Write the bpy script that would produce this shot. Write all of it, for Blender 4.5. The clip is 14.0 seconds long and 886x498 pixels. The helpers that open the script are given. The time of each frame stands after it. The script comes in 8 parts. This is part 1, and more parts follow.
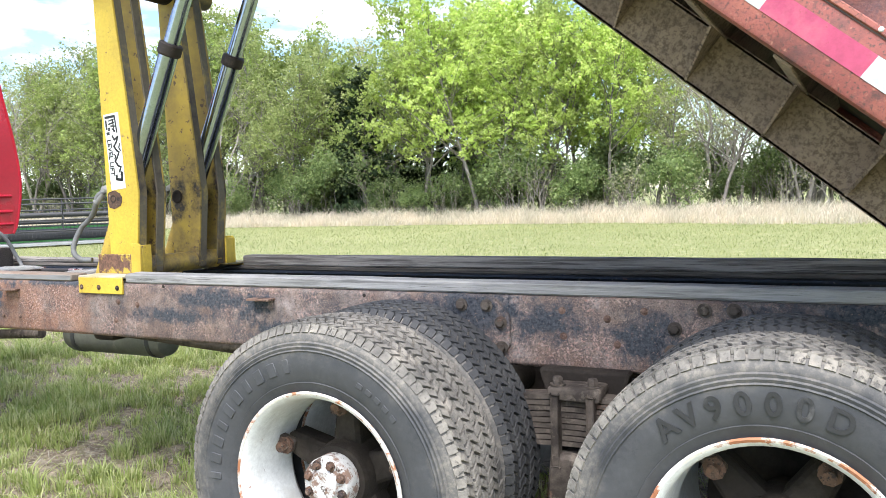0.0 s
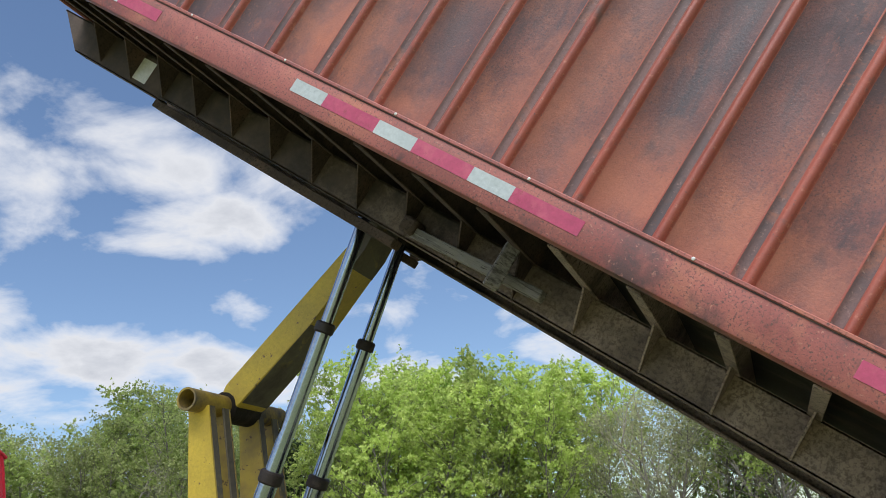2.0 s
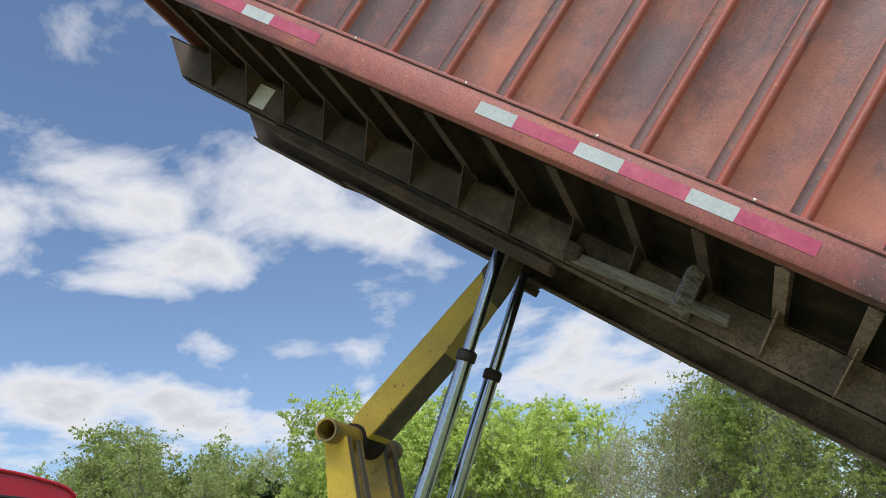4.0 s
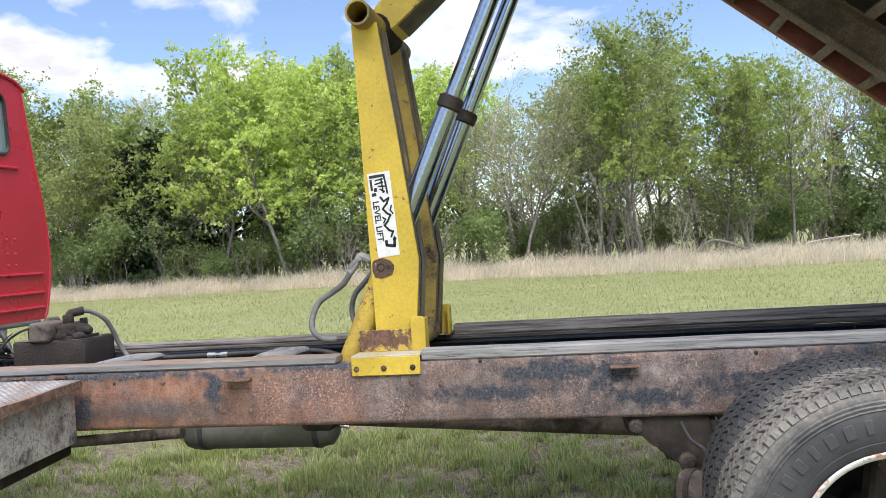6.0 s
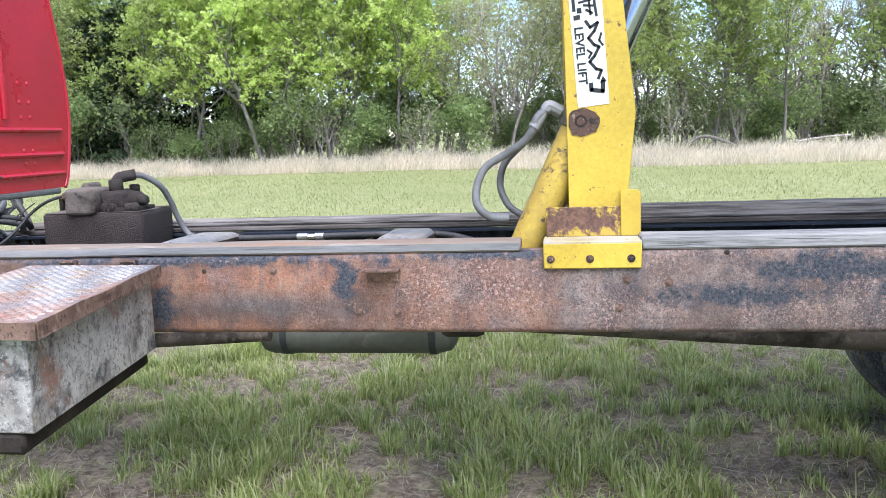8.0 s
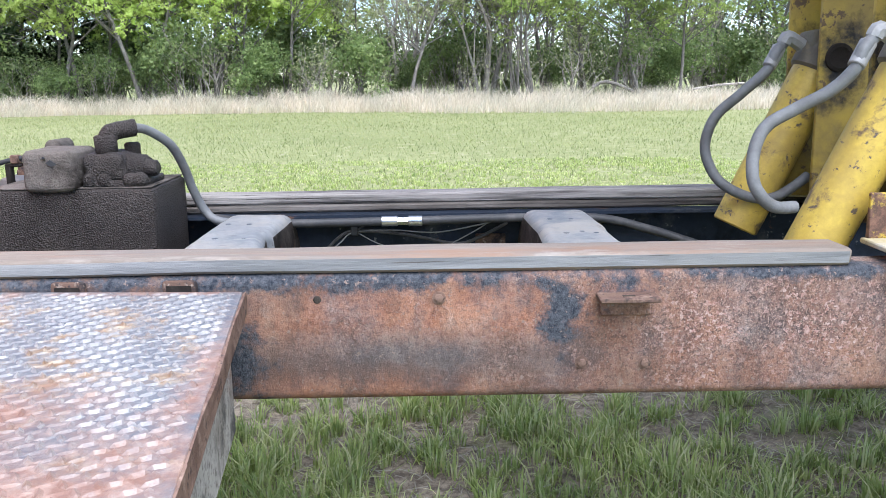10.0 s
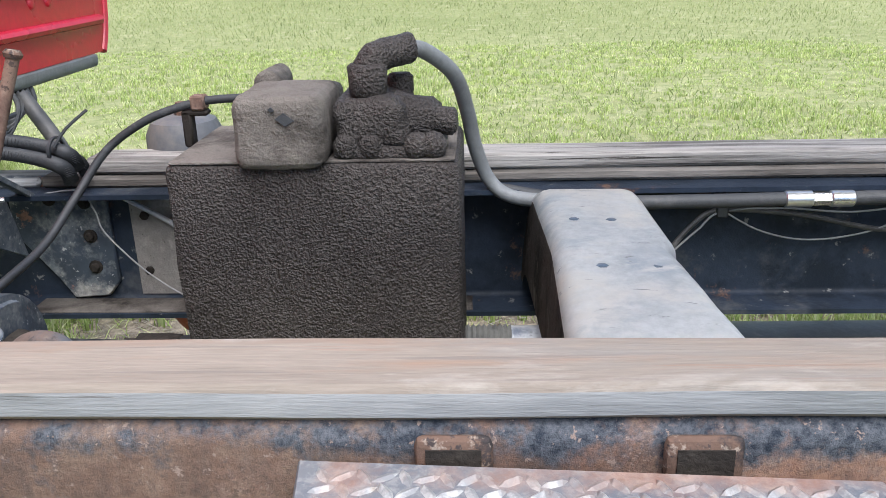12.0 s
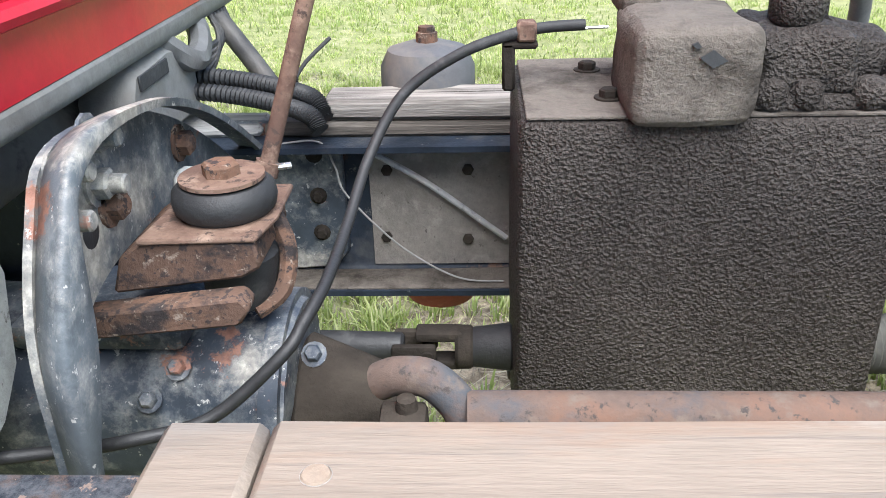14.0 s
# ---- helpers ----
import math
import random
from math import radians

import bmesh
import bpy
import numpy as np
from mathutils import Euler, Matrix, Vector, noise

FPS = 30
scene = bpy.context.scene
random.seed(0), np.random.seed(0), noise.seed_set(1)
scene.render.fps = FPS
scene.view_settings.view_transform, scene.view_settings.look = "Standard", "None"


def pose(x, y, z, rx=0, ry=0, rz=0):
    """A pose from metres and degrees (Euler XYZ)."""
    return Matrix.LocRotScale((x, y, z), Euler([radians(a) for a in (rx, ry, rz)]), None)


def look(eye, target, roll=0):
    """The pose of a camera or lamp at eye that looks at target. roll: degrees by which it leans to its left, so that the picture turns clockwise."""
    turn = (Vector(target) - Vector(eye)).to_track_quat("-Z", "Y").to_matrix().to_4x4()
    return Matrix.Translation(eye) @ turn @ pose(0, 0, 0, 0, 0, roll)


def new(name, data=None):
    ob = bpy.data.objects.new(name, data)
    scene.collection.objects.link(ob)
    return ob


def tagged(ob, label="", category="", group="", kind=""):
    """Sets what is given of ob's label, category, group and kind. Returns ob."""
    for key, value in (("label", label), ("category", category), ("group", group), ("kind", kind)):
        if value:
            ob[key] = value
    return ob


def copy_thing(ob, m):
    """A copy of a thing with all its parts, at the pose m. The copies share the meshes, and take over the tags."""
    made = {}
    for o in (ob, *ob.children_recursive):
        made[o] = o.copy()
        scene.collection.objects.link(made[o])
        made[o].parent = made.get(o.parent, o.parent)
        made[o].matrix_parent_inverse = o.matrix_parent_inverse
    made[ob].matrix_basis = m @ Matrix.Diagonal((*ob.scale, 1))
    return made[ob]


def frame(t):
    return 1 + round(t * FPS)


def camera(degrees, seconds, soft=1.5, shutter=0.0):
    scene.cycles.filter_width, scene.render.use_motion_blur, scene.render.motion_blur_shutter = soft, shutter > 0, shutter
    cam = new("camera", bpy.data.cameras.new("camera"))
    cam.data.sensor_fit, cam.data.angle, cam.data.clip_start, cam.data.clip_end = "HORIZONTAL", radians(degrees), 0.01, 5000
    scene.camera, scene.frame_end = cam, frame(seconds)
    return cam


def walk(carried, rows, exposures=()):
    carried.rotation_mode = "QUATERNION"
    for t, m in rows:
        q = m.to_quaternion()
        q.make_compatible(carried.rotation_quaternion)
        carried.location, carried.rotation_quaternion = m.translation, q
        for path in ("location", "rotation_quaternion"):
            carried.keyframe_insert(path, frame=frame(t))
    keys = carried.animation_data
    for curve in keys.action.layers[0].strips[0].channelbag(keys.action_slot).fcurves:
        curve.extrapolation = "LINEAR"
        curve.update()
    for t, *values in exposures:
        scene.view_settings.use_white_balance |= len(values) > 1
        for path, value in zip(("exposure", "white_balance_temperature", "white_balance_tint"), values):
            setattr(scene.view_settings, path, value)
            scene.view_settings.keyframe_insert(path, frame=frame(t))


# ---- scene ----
cam = camera(57.0, 14.0, soft=0.85)
PATH = [
    (0, (2.045, -2.703, 1.407), (1.133, -0.928, 1.274), -1.8),
    (0.5, (1.803, -2.793, 1.537), (0.913, -1.014, 1.745), -3.0),
    (1, (1.588, -2.822, 1.632), (0.769, -1.059, 2.104), -3.9),
    (1.5, (1.388, -2.974, 1.697), (0.682, -1.212, 2.325), -4.6),
    (2, (1.269, -3.126, 1.713), (0.638, -1.366, 2.422), -5.3),
    (2.5, (1.166, -3.276, 1.745), (0.552, -1.542, 2.53), -6.0),
    (2.7, (1.08, -3.333, 1.779), (0.474, -1.619, 2.614), -6.3),
    (4.8, (0.147, -3.377, 1.664), (-0.332, -1.546, 2.312), -4.4),
    (5, (0.077, -3.415, 1.631), (-0.389, -1.537, 2.136), -4.1),
    (5.5, (-0.041, -3.43, 1.577), (-0.461, -1.485, 1.772), -3.7),
    (6, (-0.297, -3.319, 1.515), (-0.657, -1.351, 1.506), -3.7),
    (6.5, (-0.488, -3.092, 1.473), (-0.835, -1.127, 1.337), -3.6),
    (7, (-0.767, -2.915, 1.454), (-1.125, -0.959, 1.242), -3.4),
    (7.2, (-0.892, -2.862, 1.445), (-1.251, -0.908, 1.214), -3.1),
    (9.3, (-1.827, -1.818, 1.378), (-1.913, 0.146, 1.008), -1.0),
    (9.5, (-1.937, -1.737, 1.398), (-2.0, 0.222, 1.003), -1.1),
    (10, (-2.197, -1.532, 1.417), (-2.189, 0.424, 0.996), -0.9),
    (10.5, (-2.339, -1.246, 1.408), (-2.298, 0.699, 0.944), -0.7),
    (11, (-2.536, -1.03, 1.398), (-2.469, 0.9, 0.876), -0.4),
    (11.5, (-2.754, -0.835, 1.4), (-2.707, 1.069, 0.791), -0.5),
    (12, (-2.889, -0.609, 1.431), (-2.975, 1.264, 0.734), -1.5),
    (12.5, (-3.042, -0.443, 1.443), (-3.274, 1.385, 0.665), -2.2),
    (13, (-3.241, -0.341, 1.441), (-3.54, 1.439, 0.581), -2.7),
    (13.5, (-3.329, -0.309, 1.428), (-3.63, 1.442, 0.51), -2.7),
    (14, (-3.376, -0.325, 1.411), (-3.475, 1.463, 0.521), -1.8),
]
walk(cam, [(t, look(eye, target, roll)) for t, eye, target, roll in PATH],
     exposures=[(0.0, 1.05, 6350, 14), (0.5, 0.8, 6700, 17), (1.0, 0.3, 6550, 13), (1.5, 0.07, 6450, 11), (2.7, -0.03, 6420, 11), (4.8, 0.07, 6550, 11), (5.5, 0.22, 6500, 13), (6.0, 0.47, 6450, 16), (6.5, 0.74, 6200, 18), (7.2, 0.88, 6050, 18), (9.3, 0.9, 5700, 16), (10.0, 0.9, 5800, 15), (11.0, 0.8, 6100, 13), (12.0, 0.8, 6100, 12), (12.5, 0.9, 6100, 11), (13.0, 1.17, 6100, 9), (13.5, 1.25, 6100, 9), (14.0, 1.18, 6200, 10)])

# ---- world, sun ----
SUN_EL, SUN_AZ = radians(63), radians(152)      # azimuth clockwise from +y
sun = new("sun", bpy.data.lights.new("sun", "SUN"))
sun.data.energy, sun.data.angle, sun.data.color = 5.0, radians(56.0), (1.0, 0.98, 0.955)
sun.rotation_euler = Vector((math.sin(SUN_AZ) * math.cos(SUN_EL), math.cos(SUN_AZ) * math.cos(SUN_EL), math.sin(SUN_EL))).to_track_quat("Z", "Y").to_euler()

world = bpy.data.worlds.new("sky")
scene.world = world
world.use_nodes = True
wt = world.node_tree
wt.nodes.clear()


def wnode(kind, **values):
    n = wt.nodes.new(kind)
    for k, v in values.items():
        n.inputs[k].default_value = v
    return n


sky = wt.nodes.new("ShaderNodeTexSky")
sky.sky_type, sky.sun_disc = "NISHITA", False
sky.sun_elevation, sky.sun_rotation = SUN_EL, SUN_AZ
sky.air_density, sky.dust_density, sky.ozone_density = 1.0, 0.3, 3.0
coord = wt.nodes.new("ShaderNodeTexCoord")
# clouds: flat cumulus, so the direction is laid on a plane overhead
sep = wt.nodes.new("ShaderNodeSeparateXYZ")
wt.links.new(coord.outputs["Generated"], sep.inputs[0])
up = wt.nodes.new("ShaderNodeMath")
up.operation = "ADD"
wt.links.new(sep.outputs["Z"], up.inputs[0])
up.inputs[1].default_value = 0.25
flat = wt.nodes.new("ShaderNodeVectorMath")
flat.operation = "DIVIDE"
wt.links.new(coord.outputs["Generated"], flat.inputs[0])
wt.links.new(up.outputs[0], flat.inputs[1])
cloud_noise = wnode("ShaderNodeTexNoise", Scale=4.2, Detail=10.0, Roughness=0.55, Distortion=0.25)
shift = wt.nodes.new("ShaderNodeMapping")
shift.inputs["Location"].default_value = (0.9, 0.35, 0.0)
wt.links.new(flat.outputs[0], shift.inputs["Vector"])
wt.links.new(shift.outputs[0], cloud_noise.inputs["Vector"])
# the larger clouds seen over the woods, and unseen ones added as fill light: direction, half widths across, ahead and
# up, weight
CLOUDS = [((-0.67, 0.6, 0.44), (0.07, 0.2, 0.033), 0.85), ((-0.585, 0.715, 0.37), (0.05, 0.2, 0.02), 0.7), ((-0.56, 0.79, 0.205), (0.24, 0.2, 0.025), 0.75), ((-0.82, 0.55, 0.2), (0.14, 0.2, 0.035), 0.9), ((-0.59, 0.67, 0.452), (0.07, 0.2, 0.04), 0.95), ((-0.53, 0.75, 0.395), (0.09, 0.2, 0.03), 0.85), ((-0.32, 0.835, 0.45), (0.11, 0.3, 0.05), 1.0), ((-0.44, 0.78, 0.455), (0.08, 0.2, 0.06), 0.8),
          ((-0.64, 0.73, 0.25), (0.11, 0.2, 0.035), 0.95), ((-0.425, 0.86, 0.285), (0.055, 0.2, 0.02), 0.85), ((-0.13, 0.96, 0.24), (0.12, 0.2, 0.045), 0.9), ((-0.16, 0.9, 0.41), (0.06, 0.2, 0.03), 0.6),
          # the last four stand behind and overhead, unseen, added to brighten the shade
          ((-0.77, 0.57, 0.29), (0.07, 0.15, 0.05), 0.8), ((0.55, 0.8, 0.35), (0.2, 0.3, 0.07), 0.9), ((0.2, -0.75, 0.6), (0.55, 0.45, 0.3), 1.0), ((-0.65, -0.65, 0.4), (0.45, 0.45, 0.25), 1.0), ((0.85, -0.3, 0.4), (0.3, 0.5, 0.25), 1.0), ((0.1, -0.15, 0.97), (0.9, 0.7, 0.35), 1.0)]
total = None
for centre, size, weight in CLOUDS:
    off = wt.nodes.new("ShaderNodeVectorMath")
    off.operation = "SUBTRACT"
    wt.links.new(coord.outputs["Generated"], off.inputs[0])
    off.inputs[1].default_value = centre
    div = wt.nodes.new("ShaderNodeVectorMath")
    div.operation = "DIVIDE"
    wt.links.new(off.outputs[0], div.inputs[0])
    div.inputs[1].default_value = size
    far_ = wt.nodes.new("ShaderNodeVectorMath")
    far_.operation = "LENGTH"
    wt.links.new(div.outputs[0], far_.inputs[0])
    fall = wt.nodes.new("ShaderNodeMapRange")
    fall.interpolation_type = "SMOOTHSTEP"
    fall.inputs["From Min"].default_value, fall.inputs["From Max"].default_value = 1.9, 0.2
    fall.inputs["To Max"].default_value = weight
    wt.links.new(far_.outputs["Value"], fall.inputs["Value"])
    if total is None:
        total = fall.outputs[0]
    else:
        mx = wt.nodes.new("ShaderNodeMath")
        mx.operation = "MAXIMUM"
        wt.links.new(total, mx.inputs[0])
        wt.links.new(fall.outputs[0], mx.inputs[1])
        total = mx.outputs[0]
dense = wt.nodes.new("ShaderNodeMath")
dense.operation = "MULTIPLY_ADD"
wt.links.new(total, dense.inputs[0])
dense.inputs[1].default_value = 0.3
wt.links.new(cloud_noise.outputs["Fac"], dense.inputs[2])
cloud_ramp = wt.nodes.new("ShaderNodeValToRGB")
cloud_ramp.color_ramp.elements[0].position, cloud_ramp.color_ramp.elements[1].position = 0.59, 0.78
wt.links.new(dense.outputs[0], cloud_ramp.inputs[0])
shade_ramp = wt.nodes.new("ShaderNodeValToRGB")
shade_ramp.color_ramp.elements[0].position, shade_ramp.color_ramp.elements[0].color = 0.7, (6.1, 6.2, 6.4, 1)
shade_ramp.color_ramp.elements[1].position, shade_ramp.color_ramp.elements[1].color = 0.95, (3.8, 4.0, 4.4, 1)
wt.links.new(dense.outputs[0], shade_ramp.inputs[0])
cloud_mix = wt.nodes.new("ShaderNodeMixRGB")
wt.links.new(cloud_ramp.outputs["Color"], cloud_mix.inputs["Fac"])
wt.links.new(sky.outputs["Color"], cloud_mix.inputs["Color1"])
wt.links.new(shade_ramp.outputs["Color"], cloud_mix.inputs["Color2"])
back = wnode("ShaderNodeBackground", Strength=0.145)
wt.links.new(cloud_mix.outputs[0], back.inputs["Color"])
wt.links.new(back.outputs[0], wt.nodes.new("ShaderNodeOutputWorld").inputs["Surface"])

# ---- materials ----
def nodes_of(name):
    m = bpy.data.materials.new(name)
    m.use_nodes = True
    nt = m.node_tree
    return m, nt, nt.nodes["Principled BSDF"]


def add_node(nt, kind, **values):
    n = nt.nodes.new(kind)
    for k, v in values.items():
        n.inputs[k].default_value = v
    return n


def coords(nt, stretch=(1, 1, 1)):
    """Object coordinates in metres, shifted at random for each copy."""
    tc = nt.nodes.new("ShaderNodeTexCoord")
    info = nt.nodes.new("ShaderNodeObjectInfo")
    mul = nt.nodes.new("ShaderNodeVectorMath")
    mul.operation = "MULTIPLY_ADD"
    nt.links.new(tc.outputs["Object"], mul.inputs[0])
    mul.inputs[1].default_value = stretch
    mix = nt.nodes.new("ShaderNodeVectorMath")
    mix.operation = "SCALE"
    mix.inputs[0].default_value = (7.1, 3.3, 5.7)
    nt.links.new(info.outputs["Random"], mix.inputs["Scale"])
    nt.links.new(mix.outputs[0], mul.inputs[2])
    return mul.outputs[0]


def noise_fac(nt, vec, scale, detail=6.0, rough=0.6, lo=0.4, hi=0.6, distortion=0.0):
    n = add_node(nt, "ShaderNodeTexNoise", Scale=scale, Detail=detail, Roughness=rough, Distortion=distortion)
    nt.links.new(vec, n.inputs["Vector"])
    r = nt.nodes.new("ShaderNodeMapRange")
    r.inputs["From Min"].default_value, r.inputs["From Max"].default_value = lo, hi
    nt.links.new(n.outputs["Fac"], r.inputs["Value"])
    return r.outputs["Result"], n.outputs["Fac"]


def blend(nt, fac, a, b, how="MIX"):
    m = nt.nodes.new("ShaderNodeMixRGB")
    m.blend_type = how
    for sock, v in ((m.inputs["Fac"], fac), (m.inputs["Color1"], a), (m.inputs["Color2"], b)):
        if isinstance(v, (tuple, list)):
            sock.default_value = (*v[:3], 1)
        elif isinstance(v, (int, float)):
            sock.default_value = v
        else:
            nt.links.new(v, sock)
    return m.outputs[0]


def relief(nt, bsdf, height, strength, distance):
    b = add_node(nt, "ShaderNodeBump", Strength=strength, Distance=distance)
    nt.links.new(height, b.inputs["Height"])
    nt.links.new(b.outputs[0], bsdf.inputs["Normal"])


def weathered(name, base, layers=(), rough=0.6, metal=0.0, bump=0.4, grain=60.0, grain_depth=0.004, stretch=(1, 1, 1), tone=0.25, rough_var=0.15):
    """A worn surface: a base colour whose tone drifts, and layers of (colour, noise scale, low, high, stretch) laid over it."""
    m, nt, bsdf = nodes_of(name)
    vec = coords(nt, stretch)
    f, raw = noise_fac(nt, vec, 3.0, 5, 0.6, 0.3, 0.7)
    col = blend(nt, f, tuple(c * (1 - tone) for c in base), tuple(min(1, c * (1 + tone)) for c in base))
    fine, fine_raw = noise_fac(nt, vec, grain, 4, 0.7, 0.3, 0.7)
    col = blend(nt, 0.35, col, blend(nt, fine, tuple(c * 0.6 for c in base), tuple(min(1, c * 1.35) for c in base)))
    for colour, scale, lo, hi, *st in layers:
        v = coords(nt, st[0]) if st else vec
        lf, _ = noise_fac(nt, v, scale, 8, 0.68, lo, hi, 0.2)
        col = blend(nt, lf, col, colour)
    nt.links.new(col, bsdf.inputs["Base Color"])
    rr = nt.nodes.new("ShaderNodeMapRange")
    rr.inputs["To Min"].default_value, rr.inputs["To Max"].default_value = max(0.05, rough - rough_var), min(1, rough + rough_var)
    nt.links.new(f, rr.inputs["Value"])
    nt.links.new(rr.outputs[0], bsdf.inputs["Roughness"])
    bsdf.inputs["Metallic"].default_value = metal
    relief(nt, bsdf, fine_raw, bump, grain_depth)
    return m


RUST = (0.27, 0.115, 0.06)
M = {}
def spots(nt, vec, places, soft=0.25, scale=11.0):
    """A mask: 1 inside soft-edged ellipsoids of (centre, half sizes), broken up by noise."""
    out = None
    n = add_node(nt, "ShaderNodeTexNoise", Scale=scale, Detail=9.0, Roughness=0.72)
    nt.links.new(vec, n.inputs["Vector"])
    for centre, size in places:
        sub = nt.nodes.new("ShaderNodeVectorMath")
        sub.operation = "SUBTRACT"
        nt.links.new(vec, sub.inputs[0])
        sub.inputs[1].default_value = centre
        div = nt.nodes.new("ShaderNodeVectorMath")
        div.operation = "DIVIDE"
        nt.links.new(sub.outputs[0], div.inputs[0])
        div.inputs[1].default_value = size
        ln = nt.nodes.new("ShaderNodeVectorMath")
        ln.operation = "LENGTH"
        nt.links.new(div.outputs[0], ln.inputs[0])
        add = nt.nodes.new("ShaderNodeMath")
        add.operation = "MULTIPLY_ADD"
        nt.links.new(n.outputs["Fac"], add.inputs[0])
        add.inputs[1].default_value = 5.0
        nt.links.new(ln.outputs["Value"], add.inputs[2])
        r = nt.nodes.new("ShaderNodeMapRange")
        r.inputs["From Min"].default_value, r.inputs["From Max"].default_value = 3.3 + soft, 3.3 - soft
        nt.links.new(add.outputs[0], r.inputs["Value"])
        if out is None:
            out = r.outputs[0]
        else:
            mx = nt.nodes.new("ShaderNodeMath")
            mx.operation = "MAXIMUM"
            nt.links.new(out, mx.inputs[0])
            nt.links.new(r.outputs[0], mx.inputs[1])
            out = mx.outputs[0]
    return out


def rail_paint():
    """Old frame paint: orange rust ahead of the hoist, grey-brown behind it, blue-black remains of paint in patches."""
    m, nt, bsdf = nodes_of("rusty_frame_paint")
    tc = nt.nodes.new("ShaderNodeTexCoord")
    vec = tc.outputs["Object"]
    big, braw = noise_fac(nt, vec, 3.0, 8, 0.7, 0.35, 0.65)
    fine, fraw = noise_fac(nt, vec, 90, 6, 0.8, 0.38, 0.62)

    def mottle(seed, stops, scale):
        off = nt.nodes.new("ShaderNodeVectorMath")
        nt.links.new(vec, off.inputs[0])
        off.inputs[1].default_value = (seed, seed * 2.3, seed * 0.7)
        n, _ = noise_fac(nt, off.outputs[0], scale, 14, 0.76, 0.33, 0.67)
        ramp = nt.nodes.new("ShaderNodeValToRGB")
        while len(ramp.color_ramp.elements) < len(stops):
            ramp.color_ramp.elements.new(0.5)
        for e, (pos, c) in zip(ramp.color_ramp.elements, stops):
            e.position, e.color = pos, (*c, 1)
        nt.links.new(n, ramp.inputs[0])
        return ramp.outputs[0]

    col = mottle(1.0, [(0.1, (0.06, 0.045, 0.04)), (0.38, (0.15, 0.09, 0.065)), (0.62, (0.20, 0.135, 0.1)), (0.9, (0.30, 0.24, 0.2))], 5.0)
    rusty = mottle(5.0, [(0.1, (0.07, 0.042, 0.036)), (0.36, (0.18, 0.08, 0.05)), (0.58, (0.29, 0.125, 0.068)), (0.78, (0.35, 0.18, 0.11)), (1.0, (0.44, 0.31, 0.24))], 6.5)
    orange = spots(nt, vec, [((-2.1, 0, 0.95), (0.55, 0.5, 0.11)), ((-1.55, 0, 0.88), (0.5, 0.5, 0.16)), ((-2.3, 0, 0.82), (0.3, 0.5, 0.06))], 0.7, 7.0)
    col = blend(nt, orange, col, rusty)
    grey = mottle(9.0, [(0.1, (0.045, 0.046, 0.054)), (0.4, (0.11, 0.097, 0.095)), (0.65, (0.175, 0.15, 0.14)), (0.9, (0.3, 0.265, 0.25))], 6.0)
    greyer = spots(nt, vec, [((0.3, 0, 0.95), (1.9, 0.5, 0.3)), ((2.0, 0, 0.95), (1.6, 0.5, 0.3)), ((-2.2, 0, 0.87), (0.36, 0.5, 0.05)), ((-1.1, 0, 0.9), (0.28, 0.5, 0.2))], 0.8, 7.0)
    col = blend(nt, greyer, col, grey)
    streak = nt.nodes.new("ShaderNodeVectorMath")
    streak.operation = "MULTIPLY"
    nt.links.new(vec, streak.inputs[0])
    streak.inputs[1].default_value = (1.0, 1.0, 0.3)
    run, _ = noise_fac(nt, streak.outputs[0], 26, 7, 0.75, 0.5, 0.66)
    col = blend(nt, run, col, blend(nt, 0.55, col, (0.06, 0.05, 0.05)))
    scaly = spots(nt, vec, [((-1.4, 0, 0.93), (0.55, 0.5, 0.16)), ((0.9, 0, 0.93), (2.3, 0.5, 0.2))], 0.9, 5.0)

    def within(mask):
        m_ = nt.nodes.new("ShaderNodeMath")
        m_.operation = "MULTIPLY"
        nt.links.new(mask, m_.inputs[0])
        nt.links.new(scaly, m_.inputs[1])
        return m_.outputs[0]

    speck, _ = noise_fac(nt, vec, 120, 3, 0.7, 0.53, 0.56)
    col = blend(nt, speck, col, blend(nt, 0.25, col, (0.035, 0.03, 0.03)))
    col = blend(nt, within(speck), col, blend(nt, 0.55, col, (0.035, 0.03, 0.03)))
    pit, _ = noise_fac(nt, vec, 230, 2, 0.6, 0.56, 0.59)
    col = blend(nt, within(pit), col, blend(nt, 0.4, col, (0.5, 0.36, 0.28)))
    # flaking: bright bare rust and loose pale scale, in drifts
    drift, _ = noise_fac(nt, vec, 4.5, 5, 0.65, 0.44, 0.53)
    flake, _ = noise_fac(nt, vec, 85, 3, 0.75, 0.54, 0.565)
    both = nt.nodes.new("ShaderNodeMath")
    both.operation = "MULTIPLY"
    nt.links.new(drift, both.inputs[0])
    nt.links.new(flake, both.inputs[1])
    col = blend(nt, within(both.outputs[0]), col, blend(nt, fine, (0.27, 0.125, 0.1), (0.45, 0.36, 0.32)))
    dull = spots(nt, vec, [((-3.35, 0, 0.92), (0.6, 0.5, 0.22)), ((-2.35, 0, 0.86), (0.5, 0.5, 0.06))], 1.0, 9.0)
    col = blend(nt, dull, col, blend(nt, 0.5, col, (0.06, 0.048, 0.04)))
